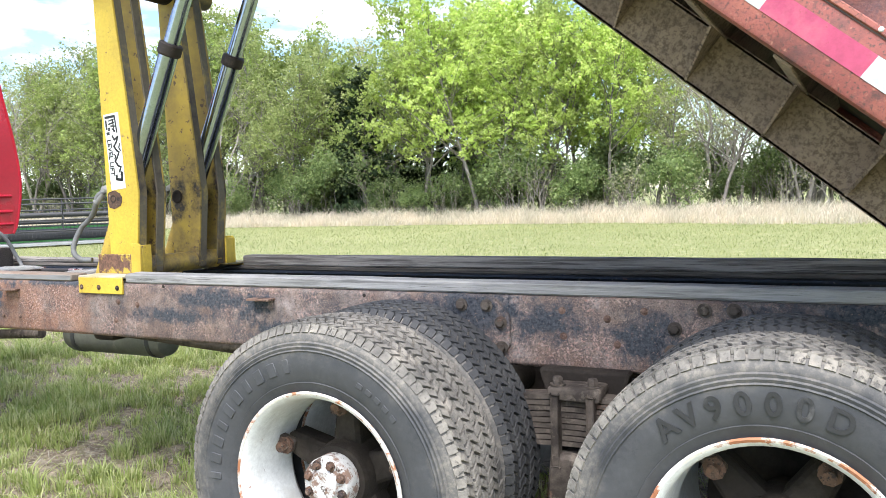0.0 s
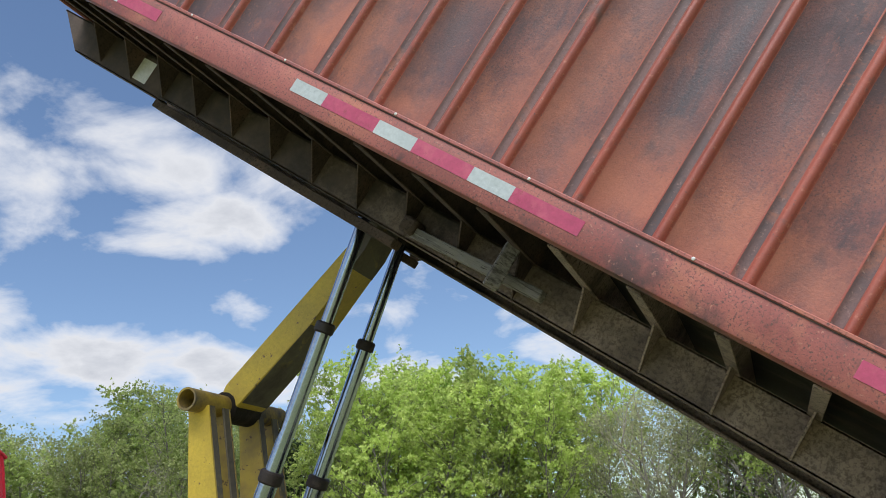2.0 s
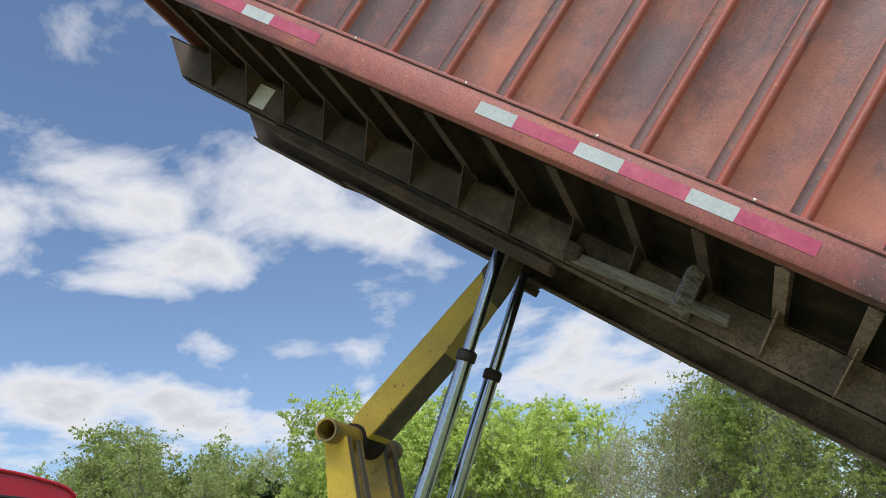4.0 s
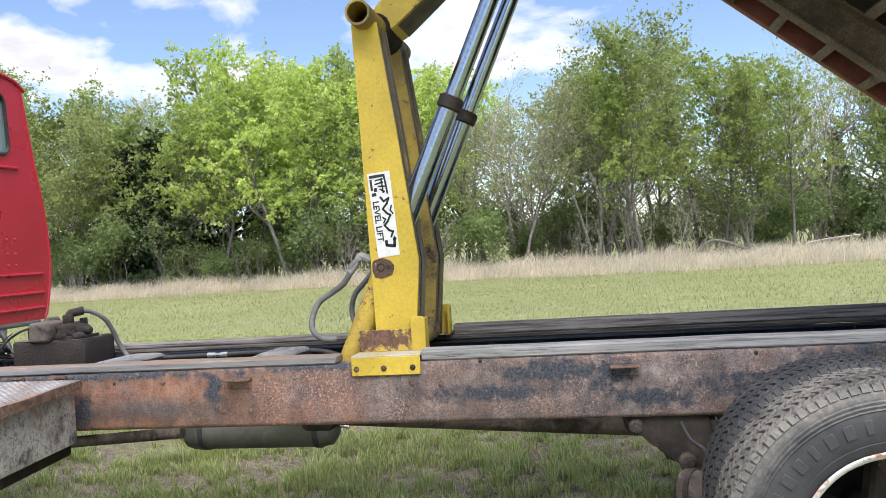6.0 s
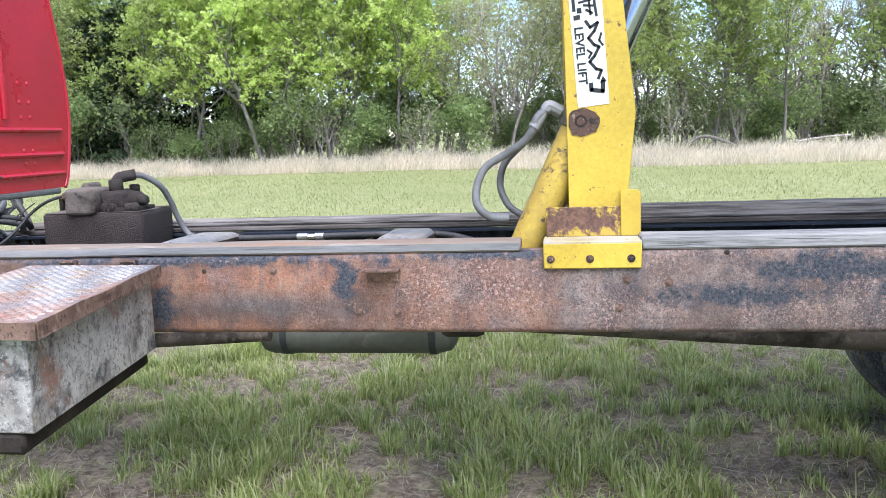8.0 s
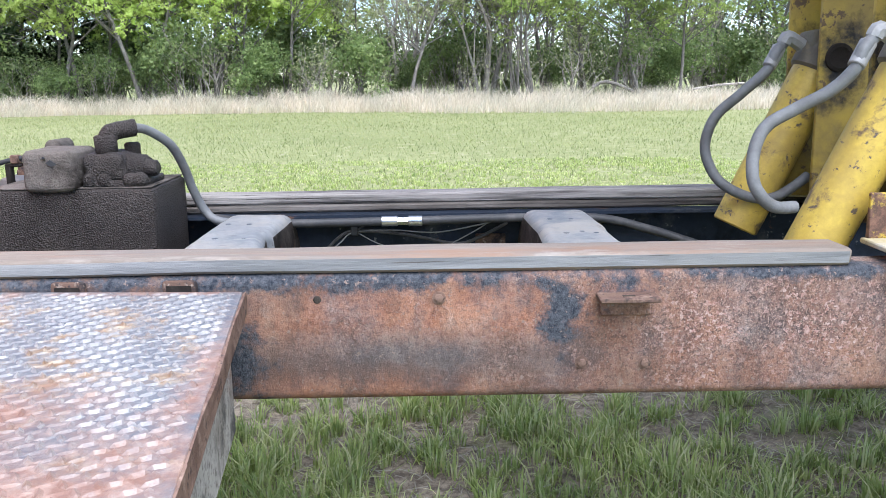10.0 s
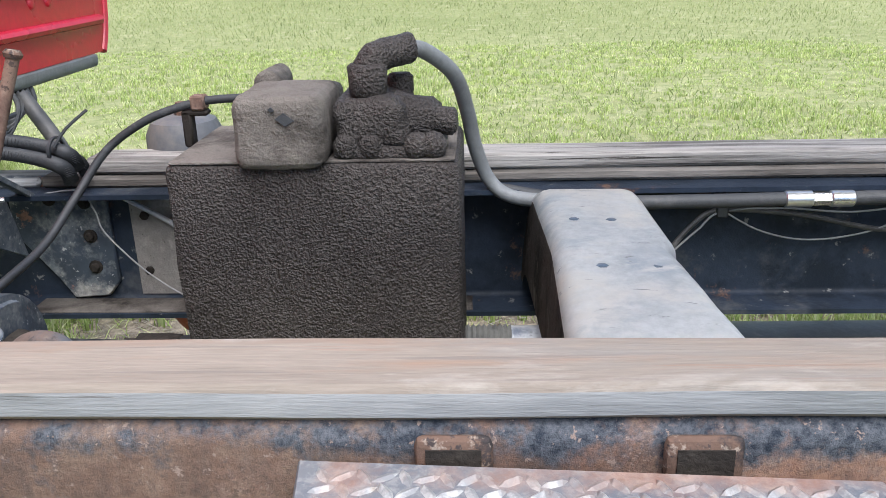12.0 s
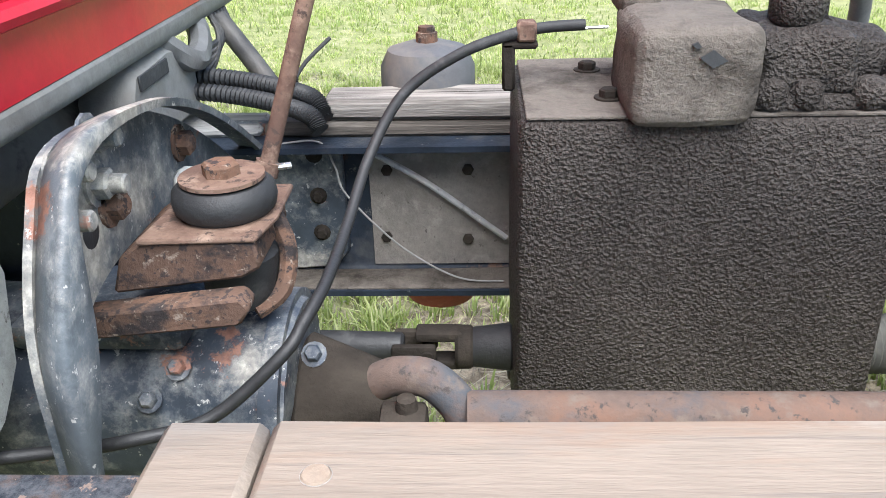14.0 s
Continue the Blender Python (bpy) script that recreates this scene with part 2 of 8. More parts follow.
    blue = spots(nt, vec, [((-3.8, 0, 0.95), (0.4, 0.6, 0.4)), ((-2.55, 0, 1.03), (0.75, 0.5, 0.028)), ((-2.6, 0, 0.85), (0.06, 0.5, 0.1)), ((-1.96, 0, 0.96), (0.055, 0.5, 0.085)), ((-1.83, 0, 1.02), (0.05, 0.5, 0.03)), ((-1.5, 0, 1.03), (0.22, 0.5, 0.018)), ((-0.75, 0, 0.90), (0.28, 0.5, 0.035)),
                               ((-0.25, 0, 0.95), (0.10, 0.5, 0.09)), ((-0.1, 0, 0.86), (0.18, 0.5, 0.05)), ((1.05, 0, 0.95), (0.16, 0.5, 0.07)), ((1.42, 0, 0.90), (0.13, 0.5, 0.1)), ((0.35, 0, 0.9), (0.3, 0.5, 0.06)), ((2.1, 0, 1.0), (0.4, 0.5, 0.05)), ((0.75, 0, 0.97), (0.3, 0.5, 0.09)), ((-0.5, 0, 0.98), (0.25, 0.5, 0.05))], 0.35, 19.0)
    col = blend(nt, blue, col, blend(nt, fine, (0.016, 0.021, 0.03), (0.085, 0.09, 0.1)))
    chip, _ = noise_fac(nt, vec, 60, 5, 0.75, 0.6, 0.63)
    col = blend(nt, chip, col, (0.2, 0.15, 0.125))
    col = blend(nt, 1.0, col, (1.2, 1.2, 1.2), "MULTIPLY")
    nt.links.new(col, bsdf.inputs["Base Color"])
    bsdf.inputs["Roughness"].default_value = 0.7
    relief(nt, bsdf, fraw, 0.8, 0.005)
    return m


M["rail"] = rail_paint()
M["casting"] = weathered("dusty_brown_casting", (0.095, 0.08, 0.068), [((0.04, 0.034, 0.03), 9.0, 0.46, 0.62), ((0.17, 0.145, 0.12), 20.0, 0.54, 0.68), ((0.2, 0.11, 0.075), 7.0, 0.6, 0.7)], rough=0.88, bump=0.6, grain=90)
M["dark_frame"] = weathered("dark_blue_frame_paint", (0.05, 0.066, 0.088), [((0.26, 0.25, 0.23), 5.0, 0.5, 0.7), ((0.19, 0.1, 0.075), 6.0, 0.575, 0.63), ((0.5, 0.5, 0.49), 26.0, 0.625, 0.65), ((0.12, 0.14, 0.16), 50.0, 0.55, 0.66), ((0.3, 0.3, 0.3), 90.0, 0.6, 0.65)], rough=0.38, bump=0.35)
M["grime"] = weathered("oily_grime", (0.025, 0.021, 0.018), [((0.09, 0.075, 0.06), 5.0, 0.45, 0.8)], rough=0.85, bump=0.6, grain=70, grain_depth=0.006)
M["bed"] = weathered("faded_red_bed_paint", (0.27, 0.095, 0.072), [((0.43, 0.15, 0.085), 1.7, 0.5, 0.62), ((0.14, 0.08, 0.084), 1.4, 0.46, 0.55, (1, 1, 0.6)), ((0.065, 0.047, 0.056), 2.6, 0.52, 0.62, (1.3, 1, 0.5)), ((0.36, 0.125, 0.075), 5.0, 0.56, 0.66, (1, 1, 0.5)), ((0.16, 0.075, 0.065), 26.0, 0.52, 0.75, (1.6, 1, 0.3)), ((0.11, 0.06, 0.058), 120.0, 0.5, 0.64), ((0.34, 0.14, 0.1), 75.0, 0.57, 0.7)], rough=0.62, bump=0.5, grain=110, grain_depth=0.003)
def worn_zones(m, places, tint, soft, scale):
    """Lays a ragged worn or stained zone over a paint, letting the paint's own grain show."""
    nt = m.node_tree
    socket = nt.nodes["Principled BSDF"].inputs["Base Color"]
    below = socket.links[0].from_socket
    mask = spots(nt, nt.nodes.new("ShaderNodeTexCoord").outputs["Object"], places, soft, scale)
    nt.links.new(blend(nt, mask, below, blend(nt, 0.62, below, tint)), socket)


worn_zones(M["bed"], [((3.7, 0.05, 0.95), (0.75, 1.0, 0.4)), ((2.9, 0.05, 0.62), (0.3, 1.0, 0.25)), ((4.5, 0.05, 0.8), (0.3, 1.0, 0.4)), ((1.0, 0.05, 0.5), (0.5, 1.0, 0.4))], (0.058, 0.043, 0.052), 1.2, 5.0)
worn_zones(M["bed"], [((3.8, 0.05, 0.25), (0.6, 1.0, 0.14)), ((2.3, 0.05, 0.4), (0.2, 1.0, 0.3)), ((2.75, 0.05, 0.2), (0.3, 1.0, 0.1)), ((3.25, 0.05, 0.42), (0.1, 1.0, 0.3))], (0.5, 0.175, 0.1), 1.0, 7.0)
_nt = M["bed"].node_tree
_sock = _nt.nodes["Principled BSDF"].inputs["Base Color"]
_nt.links.new(blend(_nt, 1.0, _sock.links[0].from_socket, (0.84, 0.83, 0.86), "MULTIPLY"), _sock)
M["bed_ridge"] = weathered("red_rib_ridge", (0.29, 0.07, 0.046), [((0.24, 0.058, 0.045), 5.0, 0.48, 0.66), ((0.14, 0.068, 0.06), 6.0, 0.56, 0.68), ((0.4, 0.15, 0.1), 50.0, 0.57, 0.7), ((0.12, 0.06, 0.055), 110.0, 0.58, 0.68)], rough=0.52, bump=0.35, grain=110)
M["bed_flank"] = weathered("grey_rib_flank", (0.15, 0.085, 0.08), [((0.075, 0.055, 0.06), 2.4, 0.46, 0.62), ((0.3, 0.115, 0.075), 3.0, 0.54, 0.66), ((0.27, 0.17, 0.15), 60.0, 0.58, 0.68), ((0.1, 0.06, 0.058), 110.0, 0.54, 0.64)], rough=0.7, bump=0.4, grain=120)
M["bed_rail"] = weathered("faded_pink_rail_paint", (0.33, 0.105, 0.088), [((0.23, 0.065, 0.058), 2.0, 0.45, 0.65), ((0.39, 0.15, 0.1), 3.0, 0.55, 0.7), ((0.1, 0.052, 0.055), 2.4, 0.54, 0.66), ((0.11, 0.055, 0.052), 8.0, 0.6, 0.68), ((0.12, 0.06, 0.054), 130.0, 0.53, 0.62), ((0.44, 0.2, 0.15), 75.0, 0.6, 0.69)], rough=0.6, bump=0.4, grain=120, grain_depth=0.002)
M["bed_dusty_lit"] = weathered("dusty_lit_underside", (0.32, 0.245, 0.19), [((0.11, 0.08, 0.064), 6.0, 0.48, 0.66), ((0.08, 0.058, 0.048), 85.0, 0.5, 0.62), ((0.3, 0.24, 0.19), 120.0, 0.56, 0.68)], rough=0.85, bump=0.6, grain=90, grain_depth=0.004)
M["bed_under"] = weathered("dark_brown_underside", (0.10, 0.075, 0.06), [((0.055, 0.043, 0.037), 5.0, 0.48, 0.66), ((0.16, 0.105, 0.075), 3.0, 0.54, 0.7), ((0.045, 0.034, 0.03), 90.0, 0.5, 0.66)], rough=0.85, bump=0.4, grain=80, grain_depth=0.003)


def beam_paint():
    """The long beams: dark towards the cab, towards the wheels paler with dust and with bounced light painted in."""
    m, nt, bsdf = nodes_of("dusty_bounce_lit_beam")
    vec = nt.nodes.new("ShaderNodeTexCoord").outputs["Object"]
    a, _ = noise_fac(nt, vec, 5.0, 8, 0.68, 0.42, 0.64)
    b, raw = noise_fac(nt, vec, 85.0, 5, 0.7, 0.46, 0.6)
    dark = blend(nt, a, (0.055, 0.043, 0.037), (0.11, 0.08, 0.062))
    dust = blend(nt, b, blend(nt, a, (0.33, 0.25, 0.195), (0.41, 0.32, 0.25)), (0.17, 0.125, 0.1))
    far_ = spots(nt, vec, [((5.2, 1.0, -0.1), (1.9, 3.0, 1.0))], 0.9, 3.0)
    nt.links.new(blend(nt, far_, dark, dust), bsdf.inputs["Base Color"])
    bsdf.inputs["Roughness"].default_value = 0.85
    relief(nt, bsdf, raw, 0.5, 0.004)
    return m


M["bed_beam"] = beam_paint()
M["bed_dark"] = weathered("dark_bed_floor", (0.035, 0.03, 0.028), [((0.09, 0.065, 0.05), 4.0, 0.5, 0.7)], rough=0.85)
M["yellow"] = weathered("chipped_yellow_paint", (0.55, 0.395, 0.047), [((0.46, 0.315, 0.042), 2.5, 0.52, 0.72), ((0.3, 0.2, 0.06), 60.0, 0.66, 0.72), ((0.16, 0.09, 0.045), 22.0, 0.625, 0.65), ((0.12, 0.09, 0.07), 7.0, 0.65, 0.72), ((0.1, 0.06, 0.04), 60.0, 0.655, 0.68)], rough=0.45, bump=0.15, grain=60, grain_depth=0.002)
M["yellow_worn"] = weathered("scratched_yellow_paint", (0.52, 0.37, 0.06), [((0.36, 0.25, 0.06), 4.0, 0.5, 0.66), ((0.13, 0.085, 0.05), 10.0, 0.56, 0.64), ((0.1, 0.075, 0.055), 40.0, 0.6, 0.64)], rough=0.5, bump=0.2)
M["yellow_dirty"] = weathered("greasy_yellow_paint", (0.36, 0.25, 0.05), [((0.09, 0.075, 0.06), 3.5, 0.44, 0.6), ((0.5, 0.36, 0.04), 5.0, 0.55, 0.68)], rough=0.6, bump=0.3)
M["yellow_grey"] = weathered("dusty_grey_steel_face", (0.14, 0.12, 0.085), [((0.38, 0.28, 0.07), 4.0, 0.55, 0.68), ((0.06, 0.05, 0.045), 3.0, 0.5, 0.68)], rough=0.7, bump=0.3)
M["dust_shelf"] = weathered("dusty_yellow_shelf", (0.42, 0.36, 0.2), [((0.45, 0.42, 0.37), 5.0, 0.45, 0.6), ((0.12, 0.09, 0.06), 18.0, 0.6, 0.68)], rough=0.75)
M["chrome"] = weathered("worn_chrome", (0.37, 0.44, 0.54), [((0.35, 0.37, 0.4), 4.0, 0.45, 0.7, (1, 1, 0.3))], rough=0.17, metal=1.0, bump=0.02, tone=0.05, rough_var=0.06)
M["black_collar"] = weathered("greasy_black_collar", (0.028, 0.02, 0.017), [((0.09, 0.06, 0.045), 20.0, 0.55, 0.75)], rough=0.65)
M["red"] = weathered("red_cab_paint", (0.5, 0.012, 0.032), [((0.41, 0.01, 0.026), 2.0, 0.4, 0.7)], rough=0.34, bump=0.04, tone=0.06)
M["grey_primer"] = weathered("grey_underbody", (0.2, 0.205, 0.2), [((0.14, 0.135, 0.125), 5.0, 0.5, 0.7), (RUST, 10, 0.68, 0.74)], rough=0.75)
M["glass"], _nt, _b = nodes_of("cab_glass")
_b.inputs["Base Color"].default_value = (0.10, 0.16, 0.16, 1)
_b.inputs["Roughness"].default_value, _b.inputs["Transmission Weight"].default_value = 0.06, 0.75
def tyre_rubber():
    """Black rubber, chalky with dust towards the shoulder of the tyre."""
    m, nt, bsdf = nodes_of("dusty_tyre_rubber")
    vec = nt.nodes.new("ShaderNodeTexCoord").outputs["Object"]
    axis = nt.nodes.new("ShaderNodeVectorMath")
    axis.operation = "MULTIPLY"
    nt.links.new(vec, axis.inputs[0])
    axis.inputs[1].default_value = (1, 0, 1)
    away = nt.nodes.new("ShaderNodeVectorMath")
    away.operation = "LENGTH"
    nt.links.new(axis.outputs[0], away.inputs[0])
    a, araw = noise_fac(nt, vec, 5.0, 8, 0.72, 0.4, 0.65)
    b, raw = noise_fac(nt, vec, 60.0, 5, 0.7, 0.45, 0.62)
    ring = nt.nodes.new("ShaderNodeMath")
    ring.operation = "MULTIPLY_ADD"
    nt.links.new(araw, ring.inputs[0])
    ring.inputs[1].default_value = 0.22
    nt.links.new(away.outputs["Value"], ring.inputs[2])
    dust = nt.nodes.new("ShaderNodeMapRange")
    dust.inputs["From Min"].default_value, dust.inputs["From Max"].default_value = 0.53, 0.62
    nt.links.new(ring.outputs[0], dust.inputs["Value"])
    col = blend(nt, b, blend(nt, a, (0.036, 0.039, 0.044), (0.07, 0.073, 0.078)), (0.05, 0.052, 0.056))
    col = blend(nt, dust.outputs[0], col, blend(nt, b, (0.12, 0.115, 0.105), (0.23, 0.21, 0.18)))
    nt.links.new(col, bsdf.inputs["Base Color"])
    bsdf.inputs["Roughness"].default_value = 0.7
    relief(nt, bsdf, raw, 0.25, 0.0015)
    return m


M["rubber"] = tyre_rubber()
M["tread"] = weathered("muddy_tyre_tread", (0.2, 0.19, 0.17), [((0.08, 0.078, 0.074), 6.0, 0.45, 0.66), ((0.28, 0.26, 0.225), 14.0, 0.52, 0.68), ((0.055, 0.053, 0.05), 50.0, 0.56, 0.66)], rough=0.92, bump=0.6, grain=120, grain_depth=0.005)
M["tread_dark"] = weathered("black_tyre_tread", (0.04, 0.042, 0.045), [((0.09, 0.09, 0.088), 8.0, 0.5, 0.7), ((0.16, 0.15, 0.135), 40.0, 0.62, 0.7)], rough=0.8, bump=0.5, grain=120, grain_depth=0.004)
M["black_rubber"] = weathered("black_rubber", (0.022, 0.023, 0.025), [((0.10, 0.10, 0.10), 12.0, 0.55, 0.75)], rough=0.6)
M["rim_white"] = weathered("chalky_white_rim", (0.66, 0.68, 0.68), [((0.5, 0.5, 0.48), 4.0, 0.48, 0.7), (RUST, 11.0, 0.63, 0.69), ((0.1, 0.06, 0.045), 25.0, 0.66, 0.71)], rough=0.5, bump=0.15)
M["hub_paint"] = weathered("rust_chipped_white_hub", (0.45, 0.45, 0.44), [((0.2, 0.13, 0.1), 20.0, 0.5, 0.56), ((0.07, 0.045, 0.035), 34.0, 0.55, 0.6)], rough=0.6, bump=0.4)
M["rim_rust"] = weathered("rusting_rim_lip", (0.62, 0.6, 0.55), [((0.32, 0.13, 0.06), 14.0, 0.48, 0.56), ((0.12, 0.05, 0.03), 30.0, 0.6, 0.66)], rough=0.65)
M["wood"] = weathered("weathered_grey_timber", (0.31, 0.31, 0.305), [((0.17, 0.17, 0.168), 22.0, 0.47, 0.62, (0.1, 2.0, 3.0)), ((0.4, 0.39, 0.375), 2.4, 0.5, 0.66, (0.4, 1, 1)), ((0.1, 0.095, 0.09), 45.0, 0.595, 0.63, (0.06, 2.0, 4.0)), ((0.13, 0.12, 0.11), 6.0, 0.64, 0.7)], rough=0.88, bump=0.6, grain=70, grain_depth=0.004, stretch=(0.22, 3.0, 3.0))
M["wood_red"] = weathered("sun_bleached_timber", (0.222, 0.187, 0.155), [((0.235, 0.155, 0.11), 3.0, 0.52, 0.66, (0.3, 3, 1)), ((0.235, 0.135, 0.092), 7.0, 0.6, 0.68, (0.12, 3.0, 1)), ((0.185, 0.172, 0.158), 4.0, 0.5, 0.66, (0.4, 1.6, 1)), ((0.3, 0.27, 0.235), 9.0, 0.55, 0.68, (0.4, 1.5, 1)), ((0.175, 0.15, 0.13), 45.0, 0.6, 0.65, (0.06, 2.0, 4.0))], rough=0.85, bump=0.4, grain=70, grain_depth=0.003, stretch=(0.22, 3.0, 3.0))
M["wood_side"] = weathered("grey_shaded_timber_side", (0.225, 0.23, 0.23), [((0.155, 0.16, 0.162), 22.0, 0.47, 0.64, (0.1, 2.0, 2.0)), ((0.24, 0.24, 0.235), 3.0, 0.5, 0.66, (0.4, 1, 1)), ((0.09, 0.085, 0.08), 45.0, 0.6, 0.64, (0.06, 2.0, 3.0)), ((0.1, 0.09, 0.08), 7.0, 0.64, 0.7)], rough=0.88, bump=0.5, grain=70, grain_depth=0.003, stretch=(0.22, 3.0, 3.0))
M["plug_wood"] = weathered("tan_end_grain_plug", (0.28, 0.225, 0.175), [((0.21, 0.16, 0.12), 60.0, 0.5, 0.66)], rough=0.85, bump=0.3, grain=120)
M["tube_grey"] = weathered("dusty_dark_tube", (0.13, 0.128, 0.118), [((0.2, 0.195, 0.175), 6.0, 0.48, 0.66), ((0.04, 0.04, 0.042), 9.0, 0.56, 0.66)], rough=0.75, bump=0.2)
M["saddle"] = weathered("dusty_pale_blue_steel", (0.46, 0.47, 0.47), [((0.54, 0.51, 0.46), 5.0, 0.44, 0.62), ((0.3, 0.325, 0.35), 8.0, 0.5, 0.66), ((0.5, 0.49, 0.46), 22.0, 0.57, 0.68, (0.5, 1, 1)), ((0.2, 0.2, 0.2), 40.0, 0.62, 0.68, (0.4, 1.5, 1))], rough=0.75, bump=0.25)
M["cast_grey"] = weathered("dusty_cast_aluminium", (0.29, 0.31, 0.305), [((0.17, 0.18, 0.18), 12.0, 0.48, 0.62), ((0.37, 0.36, 0.33), 7.0, 0.53, 0.66), ((0.09, 0.09, 0.09), 60.0, 0.58, 0.64)], rough=0.7, bump=0.4, grain=110)
M["wood_mid"] = weathered("split_grey_timber", (0.28, 0.26, 0.24), [((0.10, 0.092, 0.085), 22.0, 0.45, 0.6, (0.1, 2.0, 3.0)), ((0.3, 0.285, 0.26), 3.0, 0.5, 0.68, (0.3, 1, 1)), ((0.05, 0.045, 0.04), 45.0, 0.585, 0.63, (0.06, 2.0, 4.0))], rough=0.9, bump=0.6, grain=70, grain_depth=0.004, stretch=(0.22, 3.0, 3.0))
M["wood_dark"] = weathered("old_dark_timber", (0.13, 0.115, 0.10), [((0.05, 0.045, 0.04), 22.0, 0.45, 0.6, (0.1, 2.0, 3.0)), ((0.24, 0.22, 0.2), 3.0, 0.52, 0.7, (0.3, 1, 1))], rough=0.9, bump=0.6, grain=70, grain_depth=0.004, stretch=(0.22, 3.0, 3.0))
M["steel_grey"] = weathered("scuffed_grey_steel", (0.43, 0.435, 0.45), [((0.12, 0.135, 0.17), 6.0, 0.55, 0.66), ((0.22, 0.22, 0.23), 40.0, 0.54, 0.62), ((0.48, 0.46, 0.43), 9.0, 0.54, 0.7), ((0.6, 0.6, 0.58), 70.0, 0.62, 0.66), (RUST, 14.0, 0.64, 0.7)], rough=0.45, metal=0.0, bump=0.2)
def plate_paint(name, base, dark, pale, speck):
    """Worn tread plate: scuffed grey-blue steel, rusting in from its edges and in stains."""
    m, nt, bsdf = nodes_of(name)
    vec = nt.nodes.new("ShaderNodeTexCoord").outputs["Object"]
    a, _ = noise_fac(nt, vec, 7.0, 8, 0.7, 0.42, 0.62)
    b, _ = noise_fac(nt, vec, 38.0, 6, 0.72, 0.45, 0.62)
    c, raw = noise_fac(nt, vec, speck, 4, 0.7, 0.48, 0.62)
    col = blend(nt, c, blend(nt, b, blend(nt, a, base, dark), base), pale)
    warm, _ = noise_fac(nt, vec, 9.0, 7, 0.7, 0.53, 0.64)
    col = blend(nt, warm, col, blend(nt, b, (0.2, 0.13, 0.075), (0.36, 0.3, 0.22)))
    edge = spots(nt, vec, [((-2.515, -0.45, 1.02), (0.03, 0.55, 0.2)), ((-2.60, -0.80, 1.02), (0.26, 0.11, 0.2)), ((-2.85, -0.84, 1.02), (0.2, 0.05, 0.2)), ((-3.0, -0.4, 1.02), (0.02, 0.4, 0.2)), ((-2.7, -0.045, 1.02), (0.2, 0.018, 0.2)), ((-2.72, -0.62, 1.02), (0.09, 0.09, 0.2))], 0.9, 22.0)
    col = blend(nt, edge, col, blend(nt, b, (0.2, 0.115, 0.085), (0.29, 0.2, 0.16)))
    nt.links.new(col, bsdf.inputs["Base Color"])
    bsdf.inputs["Roughness"].default_value = 0.5
    relief(nt, bsdf, raw, 0.5, 0.002)
    return m


M["step_plate"] = plate_paint("worn_tread_plate", (0.125, 0.13, 0.14), (0.08, 0.09, 0.11), (0.19, 0.19, 0.19), 90.0)
M["lug_steel"] = plate_paint("worn_bright_lugs", (0.2, 0.2, 0.202), (0.145, 0.148, 0.155), (0.32, 0.315, 0.3), 60.0)
M["far_rail"] = weathered("dark_navy_frame_paint", (0.022, 0.03, 0.045), [((0.1, 0.1, 0.098), 5.0, 0.56, 0.74), ((0.013, 0.018, 0.026), 8.0, 0.5, 0.62), ((0.16, 0.16, 0.155), 40.0, 0.63, 0.67), ((0.12, 0.07, 0.05), 9.0, 0.62, 0.68)], rough=0.5, bump=0.35)
def arch_paint(name, base, bowl):
    """Chalky blue-black paint with pale dust where it gathers: in the bowl by the mount and along the top edge."""
    m, nt, bsdf = nodes_of(name)
    vec = nt.nodes.new("ShaderNodeTexCoord").outputs["Object"]
    a, _ = noise_fac(nt, vec, 7.0, 8, 0.7, 0.42, 0.62)
    b, raw = noise_fac(nt, vec, 60.0, 6, 0.72, 0.45, 0.62)
    chalk, _ = noise_fac(nt, vec, 16.0, 8, 0.75, 0.47, 0.64)
    col = blend(nt, a, base, tuple(0.55 * c for c in base))
    col = blend(nt, chalk, col, blend(nt, b, (0.16, 0.175, 0.19), (0.3, 0.3, 0.29)))
    rust, _ = noise_fac(nt, vec, 13.0, 7, 0.7, 0.6, 0.64)
    col = blend(nt, rust, col, blend(nt, b, (0.3, 0.15, 0.11), (0.17, 0.085, 0.06)))
    fleck, _ = noise_fac(nt, vec, 75.0, 4, 0.7, 0.635, 0.66)
    col = blend(nt, fleck, col, (0.4, 0.4, 0.39))
    dust = spots(nt, vec, bowl, 0.6, 26.0)
    col = blend(nt, dust, col, blend(nt, b, (0.3, 0.285, 0.255), (0.5, 0.48, 0.43)))
    nt.links.new(col, bsdf.inputs["Base Color"])
    bsdf.inputs["Roughness"].default_value = 0.5
    relief(nt, bsdf, raw, 0.4, 0.002)
    return m


